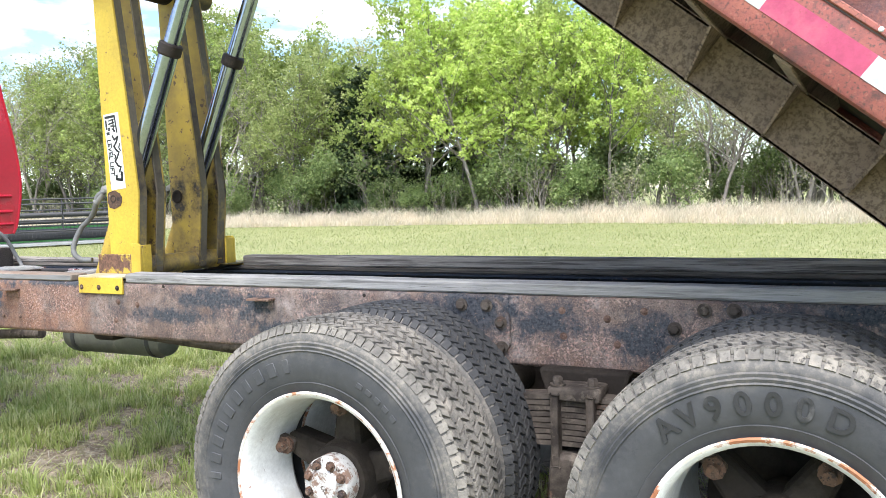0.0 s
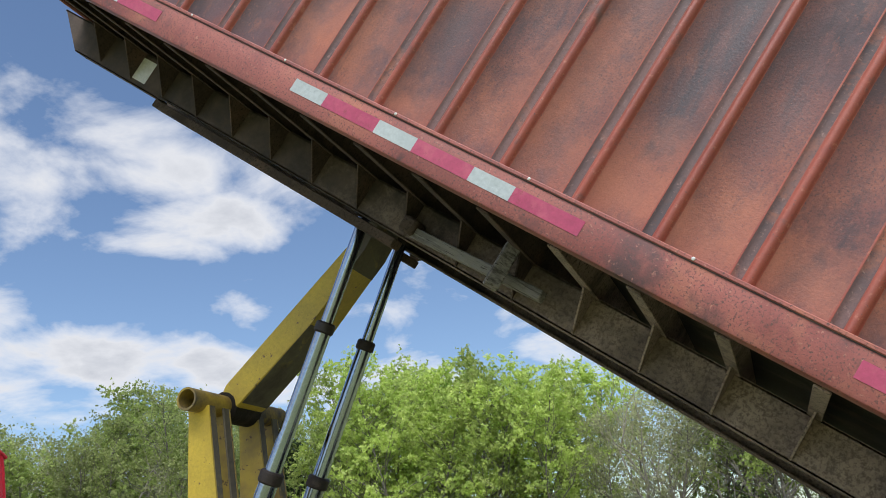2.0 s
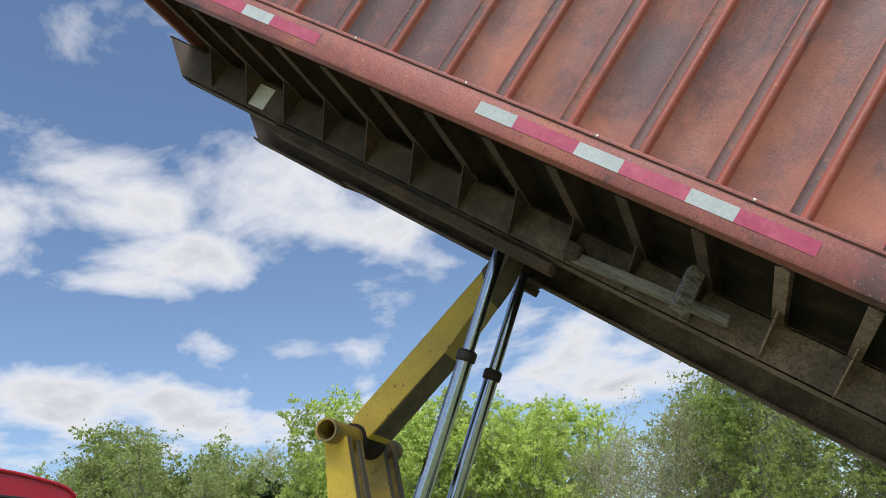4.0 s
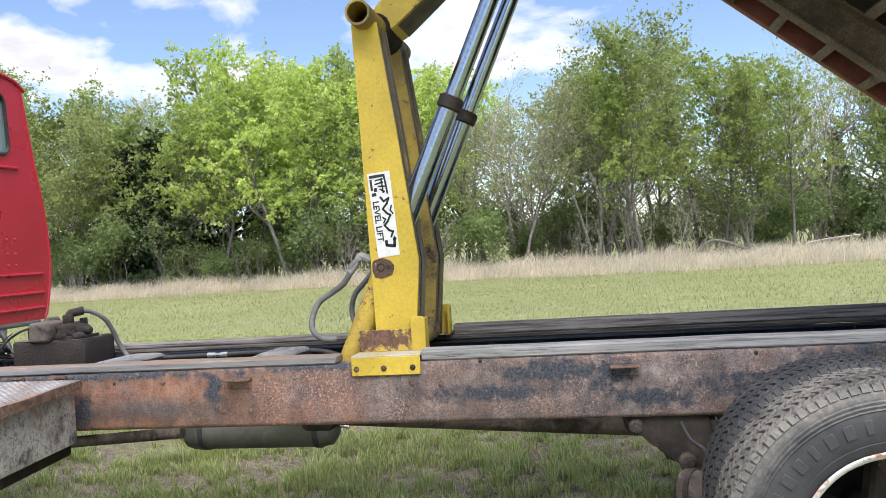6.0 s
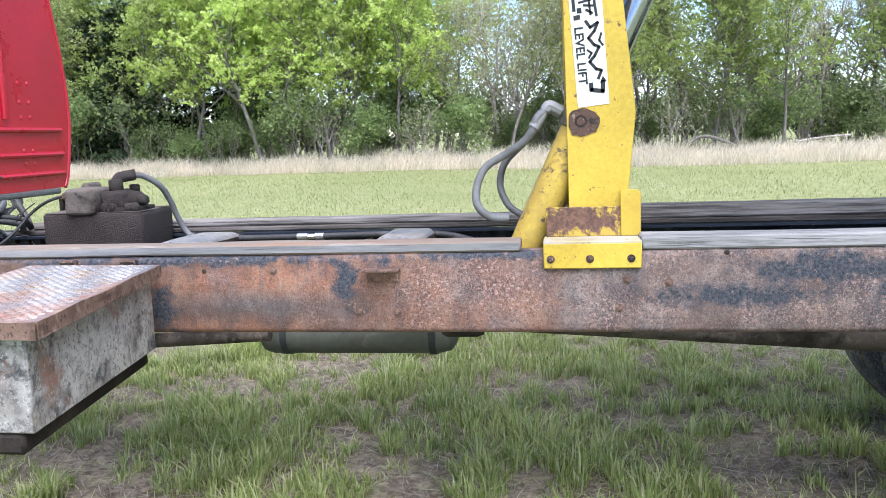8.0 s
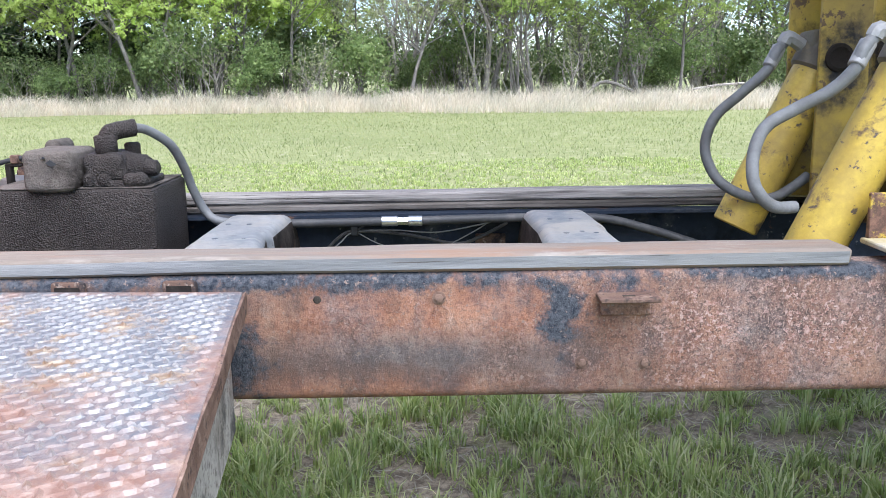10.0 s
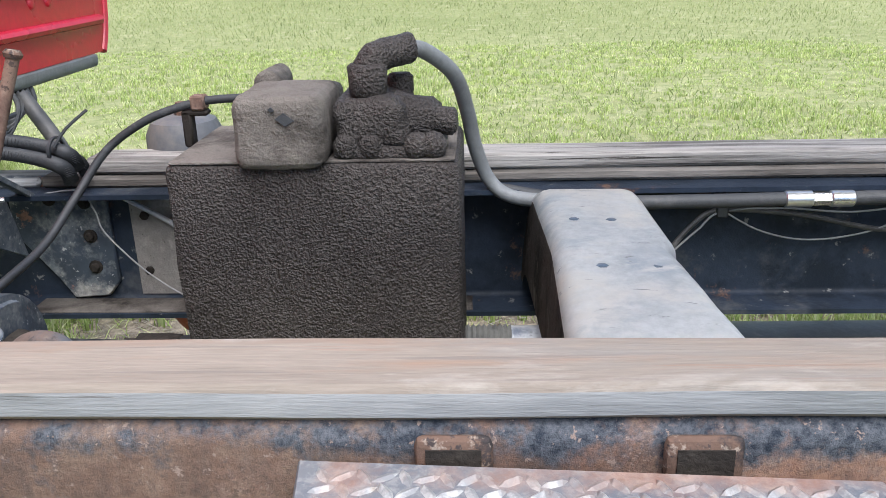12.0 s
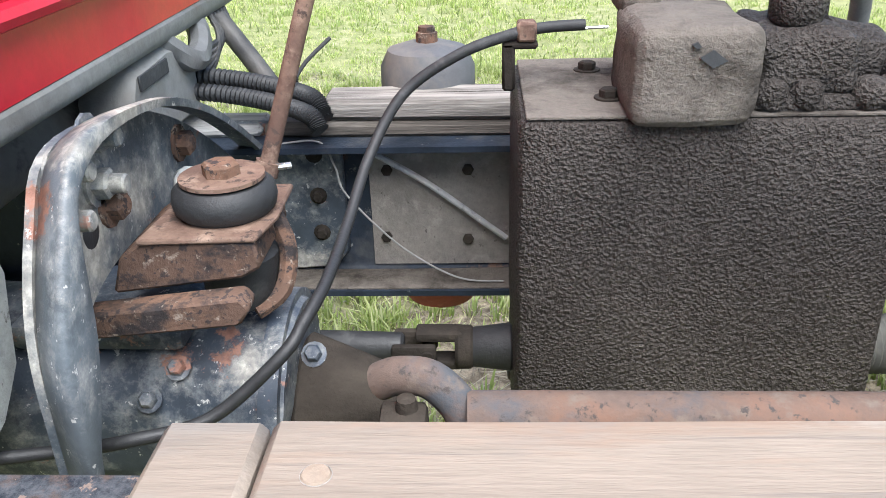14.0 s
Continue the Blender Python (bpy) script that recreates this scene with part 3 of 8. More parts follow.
M["arch"] = arch_paint("chalky_blue_black_paint", (0.08, 0.1, 0.122), [((-3.74, 0.29, 1.085), (0.2, 0.11, 0.085)), ((-3.74, 0.40, 1.10), (0.2, 0.13, 0.035))])
M["arch_edge"] = arch_paint("dusty_blue_black_paint", (0.1, 0.118, 0.135), [((-3.70, 0.38, 1.20), (0.03, 0.12, 0.015))])
M["gear_paint"] = arch_paint("flaked_blue_black_paint", (0.05, 0.066, 0.092), [((-3.62, 0.40, 0.93), (0.03, 0.05, 0.02)), ((-3.62, 0.82, 0.80), (0.12, 0.06, 0.02))])
M["step_side"] = weathered("pitted_bare_steel", (0.44, 0.43, 0.41), [((0.28, 0.26, 0.24), 8.0, 0.47, 0.6), ((0.12, 0.11, 0.1), 75.0, 0.55, 0.61), ((0.07, 0.07, 0.075), 9.0, 0.53, 0.61), ((0.26, 0.14, 0.1), 5.0, 0.54, 0.64), ((0.2, 0.19, 0.18), 30.0, 0.52, 0.62), ((0.6, 0.58, 0.55), 120.0, 0.6, 0.66)], rough=0.6, metal=0.2, bump=0.4)
M["rust"] = weathered("brown_rust", (0.12, 0.076, 0.057), [((0.19, 0.11, 0.075), 12.0, 0.5, 0.64), ((0.035, 0.03, 0.03), 14.0, 0.52, 0.6), ((0.26, 0.21, 0.17), 60.0, 0.58, 0.64), ((0.05, 0.04, 0.038), 90.0, 0.55, 0.6)], rough=0.85, bump=0.6, grain=90)
M["rust_dull"] = weathered("dull_brown_scaled_steel", (0.105, 0.075, 0.062), [((0.15, 0.088, 0.063), 9.0, 0.48, 0.64), ((0.065, 0.07, 0.08), 6.0, 0.53, 0.64), ((0.14, 0.11, 0.09), 30.0, 0.54, 0.66), ((0.05, 0.042, 0.04), 70.0, 0.58, 0.64)], rough=0.85, bump=0.4, grain=90)
M["canister"] = weathered("dusty_dark_canister", (0.085, 0.088, 0.095), [((0.17, 0.15, 0.13), 7.0, 0.5, 0.68), ((0.16, 0.085, 0.06), 9.0, 0.58, 0.66)], rough=0.6, bump=0.2)
M["rust_light"] = weathered("orange_rust", (0.19, 0.125, 0.095), [((0.11, 0.068, 0.054), 14.0, 0.46, 0.6), ((0.28, 0.2, 0.155), 22.0, 0.54, 0.66), ((0.07, 0.05, 0.043), 70.0, 0.56, 0.62)], rough=0.85, bump=0.5, grain=90)
M["tank"], _nt, _b = nodes_of("crusted_tank_coating")
_v = coords(_nt)
_f, _raw = noise_fac(_nt, _v, 260, 2.0, 0.5, 0.4, 0.62)
_g, _ = noise_fac(_nt, _v, 4, 5, 0.6, 0.35, 0.7)
# hollows darker and pebble tops paler: shading of the relief put into the colour
_nt.links.new(blend(_nt, _f, blend(_nt, _g, (0.024, 0.02, 0.018), (0.04, 0.034, 0.031)), blend(_nt, _g, (0.048, 0.041, 0.038), (0.084, 0.073, 0.066))), _b.inputs["Base Color"])
_b.inputs["Roughness"].default_value = 0.55
_b.inputs["Specular IOR Level"].default_value = 0.22
relief(_nt, _b, _raw, 1.0, 0.009)
M["tank_dust"] = weathered("dusty_crust", (0.15, 0.132, 0.116), [((0.035, 0.029, 0.025), 9.0, 0.45, 0.65), ((0.21, 0.185, 0.155), 5.0, 0.55, 0.74)], rough=0.9, bump=0.9, grain=150, grain_depth=0.006)
M["rail_dust"] = weathered("dust_caked_steel", (0.235, 0.217, 0.2), [((0.15, 0.137, 0.125), 7.0, 0.5, 0.7), ((0.3, 0.28, 0.255), 30.0, 0.54, 0.66), ((0.1, 0.09, 0.083), 90.0, 0.62, 0.68)], rough=0.9, bump=0.6, grain=110)
M["hose"] = weathered("dusty_black_hose", (0.035, 0.036, 0.037), [((0.10, 0.095, 0.088), 10.0, 0.45, 0.7)], rough=0.6)
M["hose_grey"] = weathered("dusty_grey_hose", (0.16, 0.165, 0.165), [((0.09, 0.09, 0.09), 10.0, 0.45, 0.7)], rough=0.65)
M["zinc"] = weathered("zinc_fitting", (0.6, 0.6, 0.58), rough=0.3, metal=0.9, bump=0.05)
M["wire"] = weathered("grey_wire", (0.24, 0.24, 0.235), rough=0.5)
M["white_decal"] = weathered("white_vinyl", (0.74, 0.75, 0.74), [((0.6, 0.6, 0.57), 6, 0.5, 0.7)], rough=0.4, bump=0.02, tone=0.04)
M["black_ink"] = weathered("black_ink", (0.02, 0.022, 0.022), rough=0.5, bump=0.0)
M["tape_red"] = weathered("faded_red_tape", (0.4, 0.06, 0.125), [((0.48, 0.11, 0.16), 12, 0.5, 0.7), ((0.25, 0.06, 0.07), 40, 0.62, 0.7)], rough=0.4, bump=0.1, tone=0.1)
M["tape_white"] = weathered("silver_white_tape", (0.43, 0.48, 0.49), [((0.37, 0.42, 0.43), 15, 0.5, 0.7)], rough=0.35, bump=0.1, tone=0.08)
M["amber"] = weathered("amber_lens", (0.7, 0.2, 0.03), rough=0.25, bump=0.0)
M["olive"] = weathered("olive_tank_paint", (0.10, 0.105, 0.085), [((0.05, 0.05, 0.045), 3, 0.45, 0.7), ((0.2, 0.19, 0.16), 9, 0.6, 0.75)], rough=0.55)
M["soil"], _nt, _b = nodes_of("field_ground")
_v = coords(_nt)
_f, _ = noise_fac(_nt, _v, 1.1, 8, 0.7, 0.35, 0.65)
_g, _r = noise_fac(_nt, _v, 9, 8, 0.75, 0.42, 0.62)
_h, _ = noise_fac(_nt, _v, 0.11, 4, 0.6, 0.35, 0.65)
_c = blend(_nt, _h, (0.185, 0.2, 0.085), (0.26, 0.265, 0.13))
_c = blend(_nt, _g, _c, (0.145, 0.17, 0.065))
_p, _ = noise_fac(_nt, _v, 3.6, 10, 0.76, 0.53, 0.66)
_c = blend(_nt, _p, _c, (0.31, 0.3, 0.18))
# trodden earth and dry litter round the truck
_tc = _nt.nodes.new("ShaderNodeTexCoord")
_e, _ = noise_fac(_nt, _v, 20, 9, 0.8, 0.42, 0.6)
_earth = blend(_nt, _e, (0.12, 0.096, 0.07), (0.38, 0.32, 0.24))
_worn = spots(_nt, _tc.outputs["Object"], [((-2.6, 1.2, 0), (6.0, 3.0, 2)), ((0.8, 1.0, 0), (3.5, 2.6, 2))], 0.35, 2.2)
_c = blend(_nt, _worn, _c, _earth)
_nt.links.new(_c, _b.inputs["Base Color"])
_b.inputs["Roughness"].default_value = 0.95
relief(_nt, _b, _r, 0.7, 0.05)


def leafy(name, a, b, c, rough=0.55, drift=0.9):
    """Leaf or blade colours that differ from leaf to leaf, a little light passing through."""
    m, nt, bsdf = nodes_of(name)
    geo = nt.nodes.new("ShaderNodeNewGeometry")
    ramp = nt.nodes.new("ShaderNodeValToRGB")
    ramp.color_ramp.elements[0].color, ramp.color_ramp.elements[1].color = (*a, 1), (*c, 1)
    mid = ramp.color_ramp.elements.new(0.5)
    mid.color = (*b, 1)
    nt.links.new(geo.outputs["Random Per Island"], ramp.inputs[0])
    info = nt.nodes.new("ShaderNodeObjectInfo")
    hsv = nt.nodes.new("ShaderNodeHueSaturation")
    var = nt.nodes.new("ShaderNodeMapRange")
    var.inputs["To Min"].default_value, var.inputs["To Max"].default_value = 0.75, 1.25
    nt.links.new(info.outputs["Random"], var.inputs["Value"])
    nt.links.new(var.outputs[0], hsv.inputs["Value"])
    clump, _ = noise_fac(nt, coords(nt), drift, 3, 0.6, 0.36, 0.64)
    nt.links.new(blend(nt, clump, blend(nt, 1.0, ramp.outputs[0], (0.78, 0.82, 0.8), "MULTIPLY"), ramp.outputs[0]), hsv.inputs["Color"])
    nt.links.new(hsv.outputs[0], bsdf.inputs["Base Color"])
    bsdf.inputs["Roughness"].default_value = rough
    trans = nt.nodes.new("ShaderNodeBsdfTranslucent")
    nt.links.new(hsv.outputs[0], trans.inputs["Color"])
    mix = nt.nodes.new("ShaderNodeMixShader")
    mix.inputs[0].default_value = 0.6
    out = nt.nodes["Material Output"]
    nt.links.new(bsdf.outputs[0], mix.inputs[1])
    nt.links.new(trans.outputs[0], mix.inputs[2])
    nt.links.new(mix.outputs[0], out.inputs["Surface"])
    return m


M["leaf_bright"] = leafy("spring_leaf_bright", (0.33, 0.44, 0.1), (0.49, 0.6, 0.155), (0.62, 0.7, 0.25))
M["leaf_mid"] = leafy("spring_leaf_mid", (0.23, 0.31, 0.08), (0.36, 0.45, 0.13), (0.49, 0.56, 0.21))
M["leaf_pale"] = leafy("budding_leaf_pale", (0.34, 0.37, 0.17), (0.47, 0.49, 0.26), (0.59, 0.59, 0.37))
M["leaf_olive"] = leafy("opening_leaf_olive", (0.21, 0.26, 0.085), (0.32, 0.38, 0.135), (0.45, 0.49, 0.21))
M["leaf_bush"] = leafy("undergrowth_leaf", (0.13, 0.19, 0.07), (0.22, 0.3, 0.11), (0.35, 0.42, 0.18))
M["leaf_cedar"] = leafy("cedar_needles", (0.035, 0.06, 0.03), (0.06, 0.095, 0.045), (0.10, 0.14, 0.065))
M["grass"] = leafy("meadow_blade", (0.165, 0.2, 0.07), (0.27, 0.305, 0.12), (0.41, 0.4, 0.22), drift=0.5)
M["turf"] = leafy("trodden_turf", (0.25, 0.31, 0.09), (0.46, 0.54, 0.175), (0.76, 0.73, 0.43), drift=2.5)
M["edge_grass"] = leafy("wood_edge_blade", (0.2, 0.23, 0.13), (0.3, 0.33, 0.2), (0.45, 0.45, 0.32), rough=0.8)
M["straw"] = leafy("dead_straw", (0.5, 0.43, 0.345), (0.64, 0.565, 0.465), (0.75, 0.69, 0.6), rough=0.8, drift=0.7)
M["litter"] = leafy("dry_litter", (0.24, 0.2, 0.16), (0.44, 0.385, 0.31), (0.7, 0.65, 0.56), rough=0.9)
M["bark"] = weathered("grey_bark", (0.2, 0.185, 0.165), [((0.1, 0.09, 0.08), 9.0, 0.45, 0.62, (3, 3, 0.5)), ((0.32, 0.3, 0.27), 4.0, 0.55, 0.7)], rough=0.95, bump=0.8, grain=30, grain_depth=0.02)
M["twig"] = weathered("pale_twig", (0.36, 0.33, 0.29), [((0.16, 0.14, 0.125), 3.0, 0.45, 0.62)], rough=0.95, bump=0.2)
M["machine_black"] = weathered("dull_black_machinery", (0.03, 0.032, 0.035), [((0.14, 0.15, 0.16), 6, 0.6, 0.75)], rough=0.6)
M["machine_grey"] = weathered("grey_machinery", (0.3, 0.31, 0.32), rough=0.5)
M["machine_green"] = weathered("green_machinery", (0.04, 0.17, 0.05), rough=0.5)

def bared_yellow():
    """Yellow paint burnt off to brown rust in one ragged patch on each upright."""
    m, nt, bsdf = nodes_of("yellow_paint_with_bare_rust")
    vec = nt.nodes.new("ShaderNodeTexCoord").outputs["Object"]
    f, _ = noise_fac(nt, vec, 5.0, 6, 0.65, 0.4, 0.65)
    g, raw = noise_fac(nt, vec, 60.0, 5, 0.7, 0.4, 0.62)
    yellow = blend(nt, f, (0.55, 0.395, 0.047), (0.44, 0.3, 0.05))
    chips, _ = noise_fac(nt, vec, 26.0, 5, 0.7, 0.61, 0.64)
    yellow = blend(nt, chips, yellow, (0.14, 0.08, 0.045))
    bare = spots(nt, vec, [((-1.21, 0.107, 1.124), (0.21, 0.3, 0.055)), ((-1.21, 0.757, 1.124), (0.21, 0.3, 0.055)), ((-1.09, 0.107, 1.15), (0.012, 0.2, 0.03))], 0.2, 24.0)
    nt.links.new(blend(nt, bare, yellow, blend(nt, g, (0.085, 0.045, 0.032), (0.2, 0.105, 0.068))), bsdf.inputs["Base Color"])
    bsdf.inputs["Roughness"].default_value = 0.6
    relief(nt, bsdf, raw, 0.3, 0.003)
    return m


M["yellow_bared"] = bared_yellow()


def greasy_yellow():
    """Dulled yellow paint, black with grease round the pin holes and brown with rust low down."""
    m, nt, bsdf = nodes_of("greased_yellow_paint")
    vec = nt.nodes.new("ShaderNodeTexCoord").outputs["Object"]
    f, _ = noise_fac(nt, vec, 4.0, 6, 0.65, 0.42, 0.62)
    g, raw = noise_fac(nt, vec, 50.0, 5, 0.7, 0.4, 0.62)
    col = blend(nt, f, (0.5, 0.36, 0.06), (0.3, 0.215, 0.065))
    chips, _ = noise_fac(nt, vec, 20.0, 5, 0.7, 0.6, 0.64)
    col = blend(nt, chips, col, (0.13, 0.085, 0.05))
    low = spots(nt, vec, [((-1.15, 0.4, 1.08), (0.3, 1.0, 0.12))], 0.8, 9.0)
    col = blend(nt, low, col, blend(nt, g, (0.09, 0.062, 0.04), (0.2, 0.15, 0.085)))
    grease = spots(nt, vec, [((-1.2, 0.4, 1.44), (0.075, 1.5, 0.09)), ((-1.07, 0.4, 1.48), (0.05, 1.5, 0.14))], 0.5, 10.0)
    col = blend(nt, grease, col, blend(nt, g, (0.012, 0.011, 0.011), (0.06, 0.05, 0.042)))
    nt.links.new(col, bsdf.inputs["Base Color"])
    bsdf.inputs["Roughness"].default_value = 0.6
    relief(nt, bsdf, raw, 0.3, 0.003)
    return m


M["yellow_greasy"] = greasy_yellow()
# oily, crusted and weathered surfaces hardly shine
for key in ("far_rail", "tank_dust", "grime", "casting", "rail_dust", "wood", "wood_red", "wood_side", "wood_mid", "wood_dark", "bed_dark", "bed_under", "rail", "rust", "rust_light", "tread", "soil"):
    M[key].node_tree.nodes["Principled BSDF"].inputs["Specular IOR Level"].default_value = 0.15
# less clear and pale teal: daylight seen through the pane is put into its colour
M["glass"].node_tree.nodes["Principled BSDF"].inputs["Transmission Weight"].default_value = 0.45
M["glass"].node_tree.nodes["Principled BSDF"].inputs["Base Color"].default_value = (0.30, 0.42, 0.43, 1)

# ---- mesh helpers ----
def finish(name, bm, material, parent=None, label="", smooth=40.0):
    me = bpy.data.meshes.new(name)
    bmesh.ops.recalc_face_normals(bm, faces=bm.faces)
    bm.to_mesh(me)
    bm.free()
    me.materials.append(material)
    if smooth:
        me.polygons.foreach_set("use_smooth", [True] * len(me.polygons))
        me.set_sharp_from_angle(angle=radians(smooth))
    ob = new(name, me)
    if parent is not None:
        ob.parent = parent
    if label:
        ob["label"] = label
    return ob


def part(name, bm, material, parent, label="", smooth=40.0):
    return finish(name, bm, material, parent, label, smooth)


def thing(name, label, category, group="", at=None):
    ob = new(name)
    ob.empty_display_size = 0.1
    if at is not None:
        ob.matrix_world = at
    return tagged(ob, label, category, group)


def box(lo, hi, bevel=0.0, m=None, bm=None, segments=1):
    """A box between two corners, with bevelled edges."""
    one = bmesh.new()
    bmesh.ops.create_cube(one, size=1.0)
    for v in one.verts:
        v.co = Vector([(a + b) / 2 + c * (b - a) for a, b, c in zip(lo, hi, v.co)])
    if bevel:
        bmesh.ops.bevel(one, geom=one.edges[:], offset=bevel, segments=segments, profile=0.5, affect="EDGES")
    return join(one, m, bm)


def join(one, m=None, bm=None):
    if m is not None:
        one.transform(m)
    if bm is None:
        return one
    me = bpy.data.meshes.new("join")
    one.to_mesh(me)
    one.free()
    bm.from_mesh(me)
    bpy.data.meshes.remove(me)
    return bm


def prism(points, axis, a, b, bevel=0.0, m=None, bm=None):
    """A plane outline of two coordinates, drawn out along an axis from a to b."""
    one = bmesh.new()
    def place(p, h):
        return {"x": (h, p[0], p[1]), "y": (p[0], h, p[1]), "z": (p[0], p[1], h)}[axis]
    low = [one.verts.new(place(p, a)) for p in points]
    high = [one.verts.new(place(p, b)) for p in points]
    one.faces.new(low)
    one.faces.new(high[::-1])
    n = len(points)
    for i in range(n):
        one.faces.new((low[i], low[(i + 1) % n], high[(i + 1) % n], high[i]))
    if bevel:
        bmesh.ops.bevel(one, geom=one.edges[:], offset=bevel, segments=1, affect="EDGES")
    return join(one, m, bm)


def between(p, q):
    """A matrix that takes the z axis from p towards q."""
    p, q = Vector(p), Vector(q)
    return Matrix.Translation(p) @ (q - p).to_track_quat("Z", "Y").to_matrix().to_4x4()


def lathe(profile, m=None, bm=None, segments=32, closed=False):
    """A profile of (radius, height) turned round the z axis."""
    one = bmesh.new()
    rings = []
    for r, h in profile:
        if r < 1e-6:
            rings.append([one.verts.new((0, 0, h))])
        else:
            rings.append([one.verts.new((r * math.cos(2 * math.pi * k / segments), r * math.sin(2 * math.pi * k / segments), h)) for k in range(segments)])
    pairs = list(zip(rings, rings[1:])) + ([(rings[-1], rings[0])] if closed else [])
    for lo, hi in pairs:
        for k in range(segments):
            j = (k + 1) % segments
            if len(lo) == 1 and len(hi) == 1:
                break
            if len(lo) == 1:
                one.faces.new((lo[0], hi[j], hi[k]))
            elif len(hi) == 1:
                one.faces.new((lo[k], lo[j], hi[0]))
            else:
                one.faces.new((lo[k], lo[j], hi[j], hi[k]))
    return join(one, m, bm)


def rod(p, q, r, r2=None, segments=16, bm=None, edge=0.0):
    """A solid round bar from p to q, its rims eased."""
    r2 = r if r2 is None else r2
    d = (Vector(q) - Vector(p)).length
    e = min(edge, d / 3)
    profile = [(0, 0), (r, 0), (r2, d), (0, d)] if not e else [(0, 0), (r - e, 0), (r, e), (r2, d - e), (r2 - e, d), (0, d)]
    return lathe(profile, between(p, q), bm, segments)


def curve_points(points, per=8):
    """A smooth line through the points."""
    pts = [Vector(p) for p in points]
    out = []
    for i in range(len(pts) - 1):
        p0, p1, p2, p3 = pts[max(i - 1, 0)], pts[i], pts[i + 1], pts[min(i + 2, len(pts) - 1)]
        for k in range(per):
            t = k / per
            out.append(0.5 * ((2 * p1) + (p2 - p0) * t + (2 * p0 - 5 * p1 + 4 * p2 - p3) * t * t + (3 * p1 - p0 - 3 * p2 + p3) * t ** 3))
    return out + [pts[-1]]


def hose(points, r, bm=None, segments=8, per=8, ribbed=0.0):
    """A round hose along a smooth line; ribbed: the depth of its corrugation."""
    one = bmesh.new()
    pts = curve_points(points, per)
    rings, side = [], None
    for i, p in enumerate(pts):
        d = (pts[min(i + 1, len(pts) - 1)] - pts[max(i - 1, 0)]).normalized()
        if side is None:
            side = d.orthogonal().normalized()
        side = (side - d * side.dot(d)).normalized()
        other = d.cross(side)
        rr = r - (ribbed if i % 2 else 0)
        rings.append([one.verts.new(p + (side * math.cos(2 * math.pi * k / segments) + other * math.sin(2 * math.pi * k / segments)) * rr) for k in range(segments)])
    for a, b in zip(rings, rings[1:]):
        for k in range(segments):
            j = (k + 1) % segments
            one.faces.new((a[k], a[j], b[j], b[k]))
    one.faces.new(rings[0][::-1])
    one.faces.new(rings[-1])
    return join(one, None, bm)


def bolt(p, direction, r=0.012, h=0.012, bm=None, washer=True):
    """A hexagon bolt head with washer, standing on a face at p."""
    m = between(p, Vector(p) + Vector(direction))
    one = bmesh.new()
    if washer:
        lathe([(0, 0), (r * 1.5, 0), (r * 1.5, h * 0.2), (0, h * 0.2)], None, one, 12)
    lathe([(0, h * 0.2), (r, h * 0.2), (r, h * 0.85), (r * 0.8, h), (0, h)], None, one, 6)
    return join(one, m, bm)


def roughen(bm, amount, scale, seed=0.0, cuts=0):
    """Uneven surface for cast, crusted or worn things."""
    if cuts:
        bmesh.ops.subdivide_edges(bm, edges=bm.edges[:], cuts=cuts, use_grid_fill=True)
    bm.normal_update()
    off = Vector((seed, seed * 1.7, seed * 0.3))
    moves = [(v, v.normal * amount * noise.fractal(v.co * scale + off, 1.0, 2.0, 3)) for v in bm.verts]
    for v, d in moves:
        v.co += d
    return bm

# ---- ground ----
def lay_ground():
    bm = bmesh.new()
    xs = sorted({-400, -200, -100, -60, *range(-40, 31, 2), *[i * 0.5 for i in range(-16, 13)], 60, 100, 200, 400})
    ys = sorted({-300, -150, -60, -20, -8, *[i * 0.5 for i in range(-8, 17)], *range(8, 46, 2), 60, 90, 150, 300, 600})
    grid = [[bm.verts.new((x, y, 0.03 * noise.noise(Vector((x * 0.7, y * 0.7, 0))) if abs(x) < 40 and abs(y) < 45 else 0.0)) for x in xs] for y in ys]
    for a, b in zip(grid, grid[1:]):
        for i in range(len(xs) - 1):
            bm.faces.new((a[i], a[i + 1], b[i + 1], b[i]))
    tagged(finish("ground", bm, M["soil"]), "mown green field with bare patches under the truck", "ground", kind="structure")


lay_ground()

# ---- dump truck chassis ----
truck = thing("dump_truck", "red dump truck with rusty bare frame, parked on grass", "truck")
RAIL_TOP, FAR_TOP, RAIL_LOW, FAR = 1.040, 1.024, 0.780, 0.864
X_FRONT, X_REAR = -6.2, 2.75


